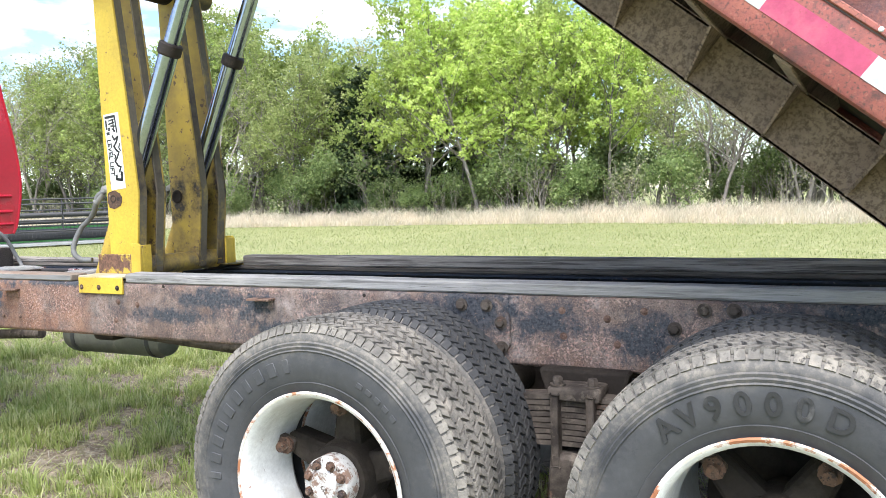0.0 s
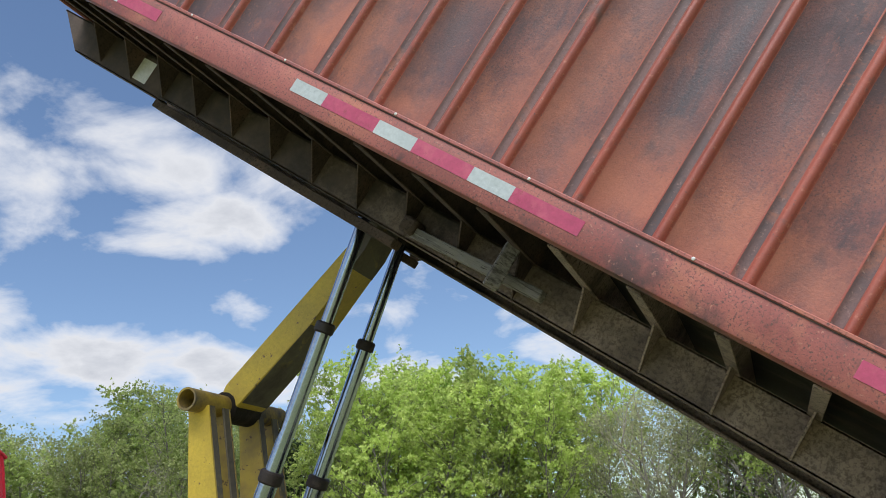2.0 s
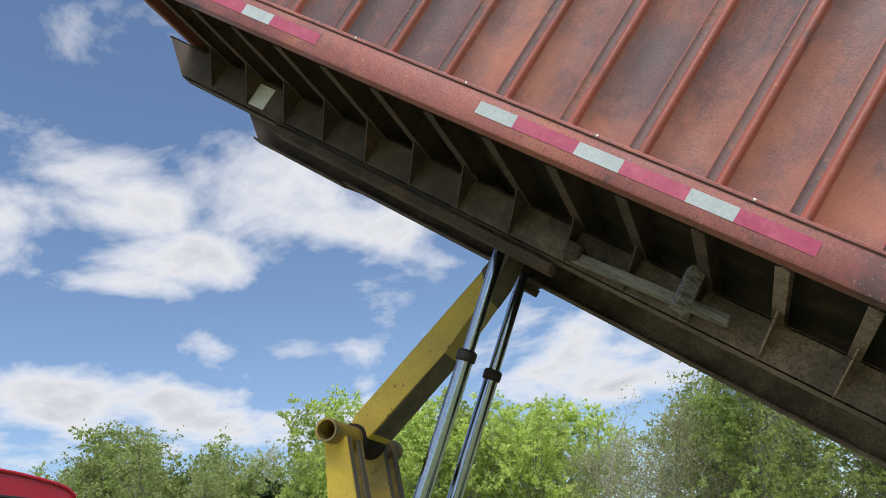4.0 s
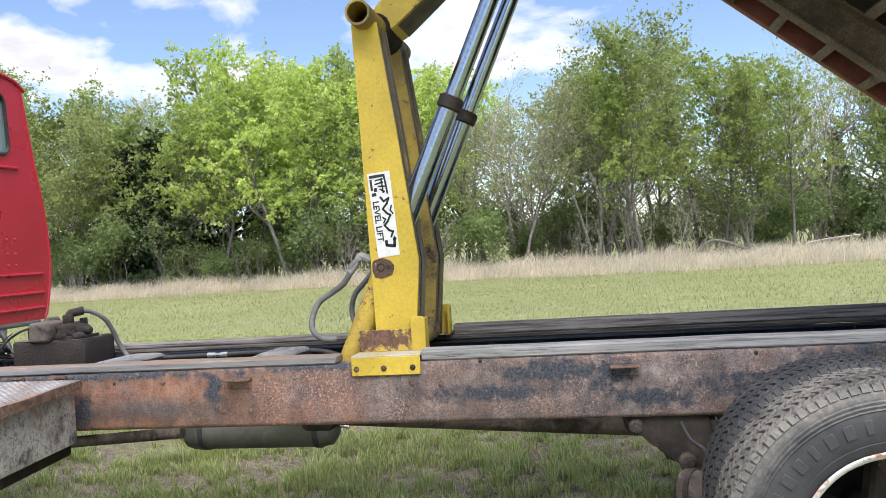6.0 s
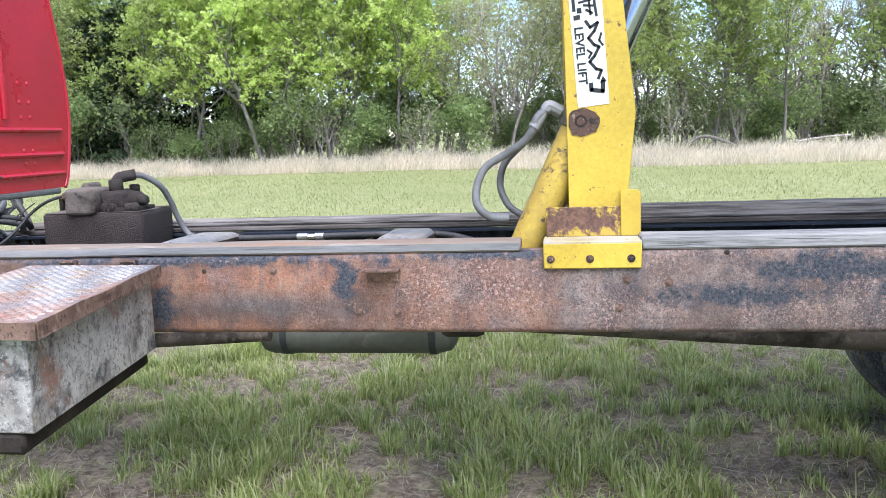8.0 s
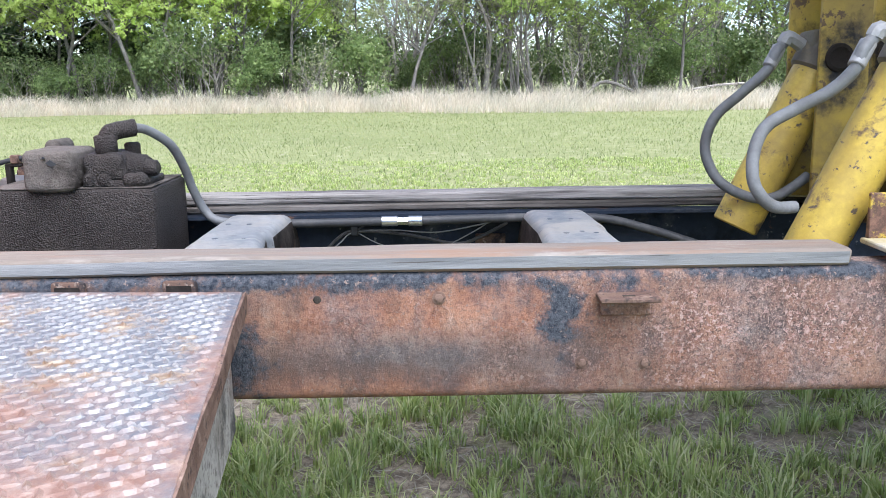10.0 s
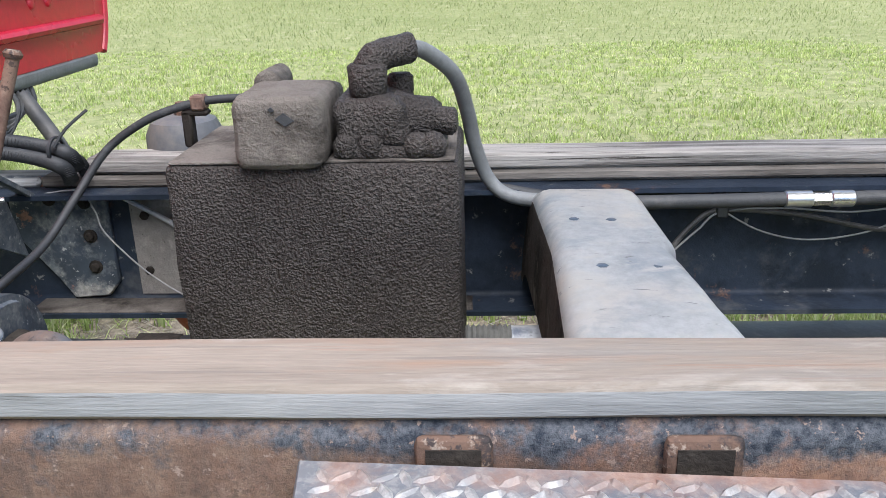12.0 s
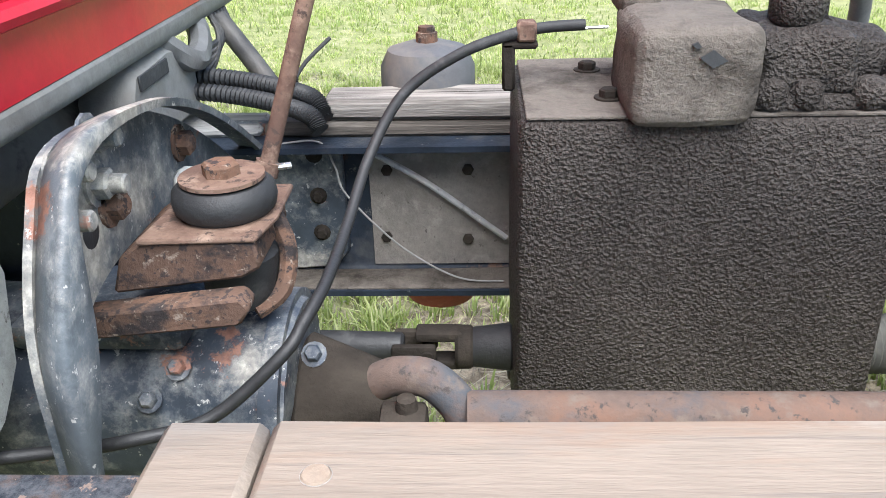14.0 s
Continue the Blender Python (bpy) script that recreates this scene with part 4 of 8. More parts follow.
def rail(y0, side, top):
    """A frame rail: a folded channel with round shoulders, web at y0, flanges towards the other rail."""
    w, t, r = 0.085, 0.009, 0.022
    def arc(cy, cz, a0, a1, rad):
        return [(cy + rad * math.cos(radians(a)), cz + rad * math.sin(radians(a))) for a in np.linspace(a0, a1, 5)]
    out = [(w, top)] + arc(r, top - r, 90, 180, r) + arc(r, RAIL_LOW + r, 180, 270, r) + [(w, RAIL_LOW)]
    inn = [(w, RAIL_LOW + t)] + arc(r, RAIL_LOW + r, 270, 180, r - t) + arc(r, top - r, 180, 90, r - t) + [(w, top - t)]
    pts = [(y0 + side * y, z) for y, z in out + inn]
    bm = bmesh.new()
    xs = np.linspace(X_FRONT, X_REAR, 90)
    rings = [[bm.verts.new((x, y, z)) for y, z in pts] for x in xs]
    n = len(pts)
    for a, b in zip(rings, rings[1:]):
        for i in range(n):
            bm.faces.new((a[i], a[(i + 1) % n], b[(i + 1) % n], b[i]))
    bm.faces.new(rings[0])
    bm.faces.new(rings[-1][::-1])
    return bm


near_rail = part("frame_rail", rail(0.0, 1, RAIL_TOP), M["rail"], truck, "rusted orange and blue-black frame rail", 50)
far_rail = part("frame_rail", rail(FAR, -1, FAR_TOP), M["far_rail"], truck, "dusty dark blue frame rail", 50)


def timber(x0, x1, y0, y1, z0, z1, material, label, seed, side=None):
    bm = box((x0, y0, z0), (x1, y1, z1), 0.006)
    edges = [e for e in bm.edges if abs(e.verts[0].co.x - e.verts[1].co.x) > 0.3]
    bmesh.ops.subdivide_edges(bm, edges=edges, cuts=max(3, int((x1 - x0) / 0.07)), use_grid_fill=True)
    for v in bm.verts:
        v.co.z += 0.0035 * noise.noise(Vector((v.co.x * 2.5, v.co.y * 20, seed)))
        v.co.y += 0.0035 * noise.noise(Vector((v.co.x * 2.5, v.co.z * 20, seed + 9)))
    ob = part("timber_sill", bm, material, truck, label)
    if side is not None:      # sawn side: greyer than the trodden top, and darkened to look shaded
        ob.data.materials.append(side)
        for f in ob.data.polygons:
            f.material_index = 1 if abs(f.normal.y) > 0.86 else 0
    return ob


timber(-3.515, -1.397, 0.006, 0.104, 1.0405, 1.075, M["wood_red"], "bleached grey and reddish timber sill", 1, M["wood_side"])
timber(-3.588, -3.5175, 0.008, 0.102, 1.0405, 1.0735, M["wood_red"], "short grey timber block", 2)
timber(-1.03, 2.7, 0.006, 0.104, 1.0405, 1.084, M["wood"], "grey weathered timber sill", 3)
timber(-3.70, 2.7, 0.826, 0.905, 1.0245, 1.0475, M["wood_dark"], "old split dark timber underlay", 4)
timber(-1.03, 2.7, 0.828, 0.908, 1.0485, 1.104, M["wood_mid"], "grey split timber sill", 7)
timber(-3.612, -1.2, 0.828, 0.908, 1.0485, 1.079, M["wood_mid"], "grey split timber sill", 6)
timber(-5.0, -3.705, 0.828, 0.9, 1.0245, 1.042, M["wood"], "thin grey timber sill", 5)

# ---- dump bed, tipped up ----
BED_ANGLE = 39.8
BED = pose(-1.931, -0.78, 4.868, 0, BED_ANGLE, 0)     # local x runs down the bed, y across, z up from its floor rail
bed = thing("dump_bed", "raised rusty red steel dump bed with ribbed sides and reflective tape", "truck bed", at=BED)
BED_LEN, BED_W, BED_H = 6.0, 2.42, 1.45


def bed_part(name, bm, material, label="", parent=None, smooth=40.0):
    ob = finish(name, bm, material, None, label, smooth)
    ob.parent = bed if parent is None else parent
    return ob


for y0, y1 in ((0.0, 0.07), (BED_W - 0.07, BED_W)):
    bed_part("side_rail", box((0, y0, 0), (BED_LEN, y1, 0.15), 0.012, segments=2), M["bed_rail"], "pinkish red bottom side rail")
# side walls with pressed ribs
def side_wall(y_face, sign):
    bm = bmesh.new()
    u, prof = 0.06, [(0.03, 0.0)]
    ribs = [2.364 + 0.289 * k for k in range(-7, 13)]
    for c in ribs:
        prof += [(c - 0.062, 0.0), (c - 0.059, 0.005), (c - 0.055, 0.005), (c - 0.051, 0.001), (c - 0.022, 0.002), (c - 0.018, 0.009), (c - 0.012, 0.016), (c - 0.004, 0.020), (c + 0.004, 0.019), (c + 0.011, 0.014), (c + 0.016, 0.006), (c + 0.020, 0.0)]
    prof.append((BED_LEN - 0.03, 0.0))
    zs = [0.15, 0.17, 0.5, 0.9, BED_H - 0.06]
    grid = [[bm.verts.new((a, y_face - sign * d, z)) for a, d in prof] for z in zs]
    grid_in = [[bm.verts.new((a, y_face + sign * 0.006 - sign * d, z)) for a, d in prof] for z in zs]
    for g, flip in ((grid, False), (grid_in, True)):
        for a, b in zip(g, g[1:]):
            for i in range(len(prof) - 1):
                bm.faces.new((a[i], a[i + 1], b[i + 1], b[i]) if not flip else (a[i], b[i], b[i + 1], a[i + 1]))
    return bm


panel = bed_part("side_panel", side_wall(0.05, 1), M["bed"], "rust-streaked red side panel with pressed ribs", smooth=62)
panel.data.materials.append(M["bed_flank"])
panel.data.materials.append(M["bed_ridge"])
for f in panel.data.polygons:      # the upper flank of each rib is greyer and darker, its ridge redder
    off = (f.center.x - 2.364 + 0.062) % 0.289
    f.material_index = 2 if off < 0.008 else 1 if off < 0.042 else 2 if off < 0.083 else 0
bed_part("side_panel", side_wall(BED_W - 0.05, -1), M["bed"], "", smooth=25)
for y0, y1 in ((0.0, 0.08), (BED_W - 0.08, BED_W)):
    bed_part("top_rail", box((0, y0, BED_H - 0.07), (BED_LEN, y1, BED_H), 0.012), M["bed_rail"])
bed_part("front_panel", box((0.0, 0.07, 0.0), (0.05, BED_W - 0.07, BED_H), 0.008), M["bed"])
bed_part("tailgate", box((BED_LEN - 0.05, 0.07, 0.06), (BED_LEN, BED_W - 0.07, BED_H), 0.008), M["bed"])
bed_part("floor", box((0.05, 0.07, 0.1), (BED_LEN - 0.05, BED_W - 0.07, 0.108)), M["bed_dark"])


def long_sill(y_web, sign, x0, x1):
    """A long beam under the floor: web, cut back at a slant at its front end, with a lower and an upper flange."""
    bm = prism([(x0, 0.0), (x1, 0.0), (x1, -0.177), (1.0, -0.177), (0.89, -0.19), (x0 + 0.28, -0.19)], "y", min(y_web, y_web + sign * 0.01), max(y_web, y_web + sign * 0.01))
    a, b = sorted((y_web, y_web + sign * 0.085))
    for z, front, rear in ((-0.193, x0 + 0.28, 0.89), (-0.1775, 0.89, x1), (-0.012, x0, x1)):
        box((front, a, z), (rear, b, z + 0.012), 0.003, None, bm)
    return bm


NEAR_SILL, FAR_SILL = 0.70, 1.54
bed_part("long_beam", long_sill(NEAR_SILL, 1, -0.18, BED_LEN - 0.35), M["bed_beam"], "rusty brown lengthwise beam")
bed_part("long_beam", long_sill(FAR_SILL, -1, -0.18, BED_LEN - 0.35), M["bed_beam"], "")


def cross_member():
    bm = bmesh.new()
    box((-0.004, 0.07, 0.0), (0.004, BED_W - 0.07, 0.1), 0, None, bm)
    box((-0.025, 0.07, -0.008), (0.025, BED_W - 0.07, 0.0), 0.002, None, bm)
    return bm


def gusset(y_web, y_tip):
    return prism([(y_web, -0.172), (y_web, 0.0), (y_tip, 0.0), (y_tip, -0.012)], "x", -0.004, 0.004)


cross_mesh = gus_mesh = gus_far = None
for k in range(-11, 9):
    u = 3.527 + 0.2895 * k
    if not 0.2 < u < BED_LEN - 0.2:
        continue
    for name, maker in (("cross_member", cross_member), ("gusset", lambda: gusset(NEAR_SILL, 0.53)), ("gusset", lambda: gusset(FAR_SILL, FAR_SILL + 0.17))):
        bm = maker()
        # towards the wheels a paler brown, for dust and light bounced off the grass
        ob = bed_part(name, bm, M["bed_dusty_lit"] if u > 3.4 else M["bed_under"])
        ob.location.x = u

# ---- wheels ----
AXLES = (0.56, 1.861)
WHEEL_Z, TYRE_R = 0.515, 0.52


def tyre_mesh():
    """Sidewalls and carcass; the tread blocks are a part of their own."""
    half = 0.135
    prof = [(0.292, -0.115), (0.315, -0.128), (0.335, -0.137), (0.337, -0.134), (0.36, -0.143), (0.415, -0.1455), (0.43, -0.144), (0.434, -0.1475), (0.438, -0.1435), (0.446, -0.146), (0.45, -0.1415), (0.458, -0.143), (0.462, -0.137), (0.47, -0.137), (0.487, -0.129), (0.5, -0.117), (0.508, -0.1), (0.511, 0.0)]
    prof = prof + [(r, -h) for r, h in prof[-2::-1]]
    prof += [(0.285, 0.1), (0.285, -0.1)]
    return lathe(prof, Matrix.Rotation(radians(90), 4, "X"), None, 72, True)


def tread_mesh():
    """Rows of staggered lugs round the tyre."""
    bm = bmesh.new()
    rows = [(-0.098, 0.036), (-0.06, 0.032), (-0.02, 0.032), (0.02, 0.032), (0.06, 0.032), (0.098, 0.036)]
    n = 96
    for j, (y, w) in enumerate(rows):
        for k in range(n):
            a = 2 * math.pi * (k + 0.5 * (j % 2)) / n
            c, s = math.cos(a), math.sin(a)
            r0, r1 = 0.502, 0.5225 - 0.007 * (abs(y) / 0.1) ** 2
            da, skew = 0.36 * 2 * math.pi / n, 0.011 * (1 if j % 2 else -1)
            vs = []
            for r in (r0, r1):
                shrink = 1.0 if r == r0 else 0.9
                for dy, dd in ((-w / 2, -da), (w / 2, -da), (w / 2, da), (-w / 2, da)):
                    ang = a + dd * shrink + skew * dy / w * 3
                    vs.append(bm.verts.new((r * math.cos(ang), y + dy * shrink, r * math.sin(ang))))
            for q in ((4, 5, 6, 7), (0, 1, 5, 4), (1, 2, 6, 5), (2, 3, 7, 6), (3, 0, 4, 7)):
                bm.faces.new([vs[i] for i in q])
    # shoulder lugs seen from the side
    for k in range(n):
        a = 2 * math.pi * k / n
        for sgn in (-1, 1):
            m = Matrix.Rotation(-a, 4, "Y") @ Matrix.Translation((0.497, sgn * 0.119, 0)) @ Matrix.Rotation(radians(-38 * sgn), 4, "Z")
            box((-0.014, -0.006, -0.0125), (0.014, 0.0075, 0.0125), 0.0, m, bm)
    return bm


def wheel(x, side, y_rim, inner):
    """One tyre on its rim. The rim's open face points to side."""
    w = new("wheel")
    w.parent = truck
    w["label"] = "dusty black truck tyre on a chalky white spoke-wheel rim"
    w.matrix_world = Matrix.Translation((x, y_rim - side * 0.13, WHEEL_Z)) @ Matrix.Rotation(0 if side < 0 else math.pi, 4, "Z") @ Matrix.Rotation(random.uniform(0, 6), 4, "Y")
    return w


def rim_mesh():
    # profile of (radius, height along the axle); -y is outward after the turn
    prof = [(0.302, 0.128), (0.306, 0.134), (0.300, 0.138), (0.290, 0.132), (0.281, 0.115), (0.276, 0.06), (0.272, -0.05), (0.262, -0.075), (0.262, -0.09), (0.276, -0.1), (0.29, -0.128), (0.302, -0.13), (0.30, -0.115), (0.285, -0.1), (0.285, 0.1), (0.296, 0.118)]
    return lathe(prof, Matrix.Rotation(radians(90), 4, "X"), None, 64, True)


def lip_mesh():
    return lathe([(0.297, 0.129), (0.305, 0.129), (0.3075, 0.136), (0.303, 0.1405), (0.296, 0.138)], Matrix.Rotation(radians(90), 4, "X"), None, 64, True)


wheel_meshes = {}


def shared(name, maker, material, parent, label="", smooth=40.0):
    """A part whose mesh is made once and used again."""
    if name not in wheel_meshes:
        ob = part(name.split("/")[0], maker(), material, parent, label, smooth)
        wheel_meshes[name] = ob.data
        return ob
    ob = new(name.split("/")[0], wheel_meshes[name])
    ob.parent = parent
    if label:
        ob["label"] = label
    return ob


def spoke_mesh():
    """Cast spokes of a demountable-rim wheel, with a heavy hub."""
    bm = bmesh.new()
    for k in range(5):
        m = Matrix.Rotation(2 * math.pi * k / 5, 4, "Y")
        one = prism([(-0.055, 0.08), (0.055, 0.08), (0.035, 0.25), (-0.035, 0.25)], "y", 0.03, 0.12, 0.012)
        join(one, m, bm)
    lathe([(0, -0.02), (0.105, -0.02), (0.115, 0.03), (0.12, 0.12), (0, 0.12)], Matrix.Rotation(radians(-90), 4, "X"), bm, 28)
    return bm


def clamp_mesh(k):
    return prism([(-0.026, 0.205), (0.026, 0.205), (0.022, 0.268), (-0.022, 0.268)], "y", 0.005, 0.035, 0.008, Matrix.Rotation(2 * math.pi * k / 5, 4, "Y"))


def clamp_nut(k):
    return lathe([(0, 0), (0.03, 0), (0.03, 0.012), (0.017, 0.014), (0.017, 0.04), (0, 0.04)], Matrix.Rotation(2 * math.pi * k / 5, 4, "Y") @ between((0, 0.006, 0.228), (0, -1, 0.228)), None, 8)


def hub_mesh():
    return lathe([(0, -0.095), (0.045, -0.095), (0.052, -0.085), (0.08, -0.083), (0.085, -0.075), (0.085, -0.02), (0, -0.02)], Matrix.Rotation(radians(-90), 4, "X"), None, 28)


def hub_bolt(k):
    a = 2 * math.pi * k / 8
    return bolt((0.066 * math.cos(a), -0.083, 0.066 * math.sin(a)), (0, -1, 0), 0.011, 0.016)


for ax in AXLES:
    for side in (-1, 1):
        out_y = -0.712 if side < 0 else FAR + 0.712
        for inner in (0, 1):
            w = wheel(ax, side, out_y - side * 0.33 * inner, inner)
            shared("tyre", tyre_mesh, M["rubber"], w, "", 35)
            # inner treads darker: less dusty, and their lack of light put into the colour
            shared("tread/%d" % inner, tread_mesh, M["tread_dark"] if inner else M["tread"], w, "black lugged tread" if inner else "mud-caked lugged tread", 30)
            shared("rim", rim_mesh, M["rim_white"], w, "chalky white rim", 40)
            shared("rim_lip", lip_mesh, M["rim_rust"], w, "rust-chipped white rim lip", 40)
            if not inner:
                shared("spoke_hub", spoke_mesh, M["grime"], w, "black cast spoke hub", 35)
                shared("hub_cap", hub_mesh, M["hub_paint"], w, "chipped white hub cap", 35)
                for k in range(5):
                    shared("clamp/%d" % k, lambda k=k: clamp_mesh(k), M["casting"], w)
                    shared("clamp_nut/%d" % k, lambda k=k: clamp_nut(k), M["rust"], w)
                for k in range(8):
                    shared("hub_bolt/%d" % k, lambda k=k: hub_bolt(k), M["rust"], w)


def on_arc(wheel_ob, x, deg, r):
    """A frame on the outer sidewall of a near wheel: x clockwise, y outwards along the radius."""
    a = radians(deg)
    right, up = Vector((math.sin(a), 0, -math.cos(a))), Vector((math.cos(a), 0, math.sin(a)))
    basis = Matrix((right, up, right.cross(up))).transposed().to_4x4()
    return wheel_ob.matrix_world.inverted() @ Matrix.Translation((x + r * math.cos(a), -0.7265, WHEEL_Z + r * math.sin(a))) @ basis


near_wheels = [w for w in bpy.data.objects if w.name.startswith("wheel") and w.matrix_world.translation.y < -0.5]
for w in near_wheels:
    if w.matrix_world.translation.x < 1:
        for k in range(10):
            deg = 180 - 8.6 * k
            part("sidewall_mark", box((-0.016 if k % 3 else -0.011, -0.022, -0.002), (0.016 if k % 3 else 0.011, 0.022, 0.0025), 0.0015, on_arc(w, AXLES[0], deg, 0.39)), M["rubber"], w, "raised moulded sidewall mark")
        for k in range(5):
            part("sidewall_mark", box((-0.011, -0.008, -0.002), (0.011, 0.008, 0.0022), 0.001, on_arc(w, AXLES[0], 62 - 5.2 * k, 0.385)), M["rubber"], w)

# ---- lifting frame: two double posts, a cross tube and the swinging arm ----
lift = thing("lift_frame", "chipped yellow steel hoist posts and arm bolted over the truck frame", "hoist")
POST = [(-1.245, 1.07), (-1.072, 1.07), (-1.035, 1.46), (-1.10, 2.05), (-1.155, 2.5), (-1.27, 2.5), (-1.262, 2.2), (-1.25, 1.55)]
for y, name, mat, lab in ((0.12, "post_plate", M["yellow"], "bright yellow outer post plate"), (0.285, "post_plate", M["yellow_greasy"], "yellow inner post plate greased round its pin hole"),
                          (0.535, "post_plate", M["yellow_greasy"], "yellow inner post plate greased round its pin hole"), (0.72, "post_plate", M["yellow_greasy"], "yellow outer post plate")):
    plate = part(name, prism(POST, "y", y, y + 0.012, 0.002), mat, lift, lab)
    # return flange along the rear edge
    sgn = 1 if y in (0.12, 0.535) else -1
    f0, f1 = (y + 0.0125, y + 0.055) if sgn > 0 else (y - 0.043, y - 0.0005)
    edge = POST[1:5]
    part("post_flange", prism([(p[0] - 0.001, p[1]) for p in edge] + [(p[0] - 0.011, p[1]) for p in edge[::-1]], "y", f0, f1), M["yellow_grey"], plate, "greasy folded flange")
tube = bmesh.new()
lathe([(0.055, 0), (0.055, 0.8), (0.045, 0.8), (0.045, 0)], between((-1.213, 0.03, 2.525), (-1.213, 0.85, 2.525)), tube, 28, True)
part("cross_tube", tube, M["yellow_dirty"], lift, "open-ended cross tube with scuffed yellow paint")
ARM_D, ARM_N = Vector((0.772, 0.636)), Vector((-0.636, 0.772))
arm_at = lambda along_, across_: tuple(Vector((-1.2, 2.537)) + ARM_D * along_ + ARM_N * across_)
part("swing_arm", prism([arm_at(0.0, -0.05), arm_at(0.06, -0.066), arm_at(0.6, -0.066), arm_at(1.05, -0.015), arm_at(1.22, 0.03), arm_at(1.22, 0.077), arm_at(0.06, 0.077), arm_at(0.0, 0.055)], "y", 0.32, 0.55, 0.008), M["yellow"], lift, "yellow box-section swing arm")
# thin plate added to hold the underside dark, its shade as well as grime
part("arm_underside", prism([arm_at(0.07, -0.0665), arm_at(0.59, -0.0665), arm_at(0.59, -0.0685), arm_at(0.07, -0.0685)], "y", 0.323, 0.547), M["yellow_grey"], lift, "darkened grimy arm underside")
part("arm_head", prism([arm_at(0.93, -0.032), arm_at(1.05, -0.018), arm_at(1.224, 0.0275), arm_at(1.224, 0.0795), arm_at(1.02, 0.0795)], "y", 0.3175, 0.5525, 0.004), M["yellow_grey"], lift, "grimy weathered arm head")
part("arm_collar", rod((-1.213, 0.315, 2.525), (-1.213, 0.555, 2.525), 0.078, segments=28, edge=0.01), M["grime"], lift, "greasy black pivot collar")

# ---- hydraulic cylinders ----
BASE, TOP = Vector((-1.374, 0, 1.05)), Vector((-0.25, 0, 3.45))
AX = (TOP - BASE).normalized()


def along(z, y):
    p = BASE + AX * ((z - BASE.z) / AX.z)
    return Vector((p.x, y, p.z))


for y in (0.205, 0.637):
    cyl = thing("hydraulic_cylinder", "telescopic hydraulic cylinder with yellow barrel and chrome stages", "hydraulic cylinder", "hoist cylinders")
    part("barrel", rod(along(1.0, y), along(1.42, y), 0.061, segments=28, edge=0.004), M["yellow_worn"], cyl, "scratched yellow barrel")
    part("barrel_head", roughen(rod(along(1.4, y), along(1.475, y), 0.071, segments=28, edge=0.008), 0.003, 18, y, 1), M["yellow_grey"], cyl, "greasy barrel head")
    part("stage", rod(along(1.5, y), along(2.13, y), 0.046, segments=28), M["chrome"], cyl, "chrome lower stage")
    part("collar", rod(along(2.105, y), along(2.16, y), 0.056, segments=28, edge=0.008), M["black_collar"], cyl, "greasy black collar")
    part("stage", rod(along(2.13, y), along(2.79, y), 0.038, segments=28), M["chrome"], cyl, "chrome middle stage")
    part("collar", rod(along(2.765, y), along(2.815, y), 0.048, segments=28, edge=0.008), M["black_collar"], cyl, "")
    part("stage", rod(along(2.79, y), along(3.34, y), 0.030, segments=28), M["chrome"], cyl, "chrome upper stage")


# ---- yellow mounting brackets and decal on the hoist ----
def mount_bracket(y_face, s):
    """A folded saddle over a frame rail: skirt, shelf, upright and taller ear. s: which way the frame's middle lies."""
    f = lambda y: y_face + s * y
    lo, hi = lambda a, b: min(f(a), f(b)), lambda a, b: max(f(a), f(b))
    part("bracket_skirt", box((-1.327, lo(-0.013, -0.001), 0.987), (-1.03, hi(-0.013, -0.001), 1.066), 0.003), M["yellow"], lift, "chipped yellow bracket skirt")
    part("bracket_shelf", box((-1.327, lo(-0.012, 0.119), 1.0605), (-1.03, hi(-0.012, 0.119), 1.072), 0.003), M["dust_shelf"], lift, "dusty bracket shelf")
    part("bracket_upright", box((-1.318, lo(0.104, 0.116), 1.072), (-1.075, hi(0.104, 0.116), 1.166), 0.002), M["yellow_bared"], lift, "yellow upright with bare rusted steel")
    part("bracket_ear", prism([(-1.085, 1.072), (-1.022, 1.072), (-1.022, 1.205), (-1.032, 1.218), (-1.085, 1.218)], "y", lo(0.098, 0.112), hi(0.098, 0.112), 0.002), M["yellow"], lift, "")
    part("bracket_return", box((-1.034, lo(0.112, 0.17), 1.072), (-1.022, hi(0.112, 0.17), 1.21), 0.002), M["yellow"], lift, "")
    for x in (-1.305, -1.186, -1.062):
        part("bracket_bolt", bolt((x, f(-0.013), 1.017), (0, -s, 0), 0.0085, 0.007), M["rust"], lift)


mount_bracket(0.0, 1)
mount_bracket(FAR, -1)
# pivot boss on the near post
boss = lathe([(0, 0.0012), (0.012, 0.0012), (0.015, 0.003), (0.018, 0.003), (0.02, 0.0), (0, -0.001)], between((-1.205, 0.119, 1.436), (-1.205, 0, 1.436)), None, 20)
part("pivot_boss", boss, M["grime"], lift, "rusted pin hole with burnt paint")
burn = [(0.052 * (1 + 0.22 * noise.noise(Vector((math.cos(a) * 2, math.sin(a) * 2, 4.0)))) * math.cos(a) - 1.198, 0.045 * (1 + 0.3 * noise.noise(Vector((math.cos(a) * 2, math.sin(a) * 2, 9.0)))) * math.sin(a) + 1.432) for a in np.linspace(0, 2 * math.pi, 26)[:-1]]
part("burnt_patch", prism([(max(x, -1.243), z) for x, z in burn], "y", 0.1175, 0.12), M["rust"], lift, "brown burnt patch round the pin")
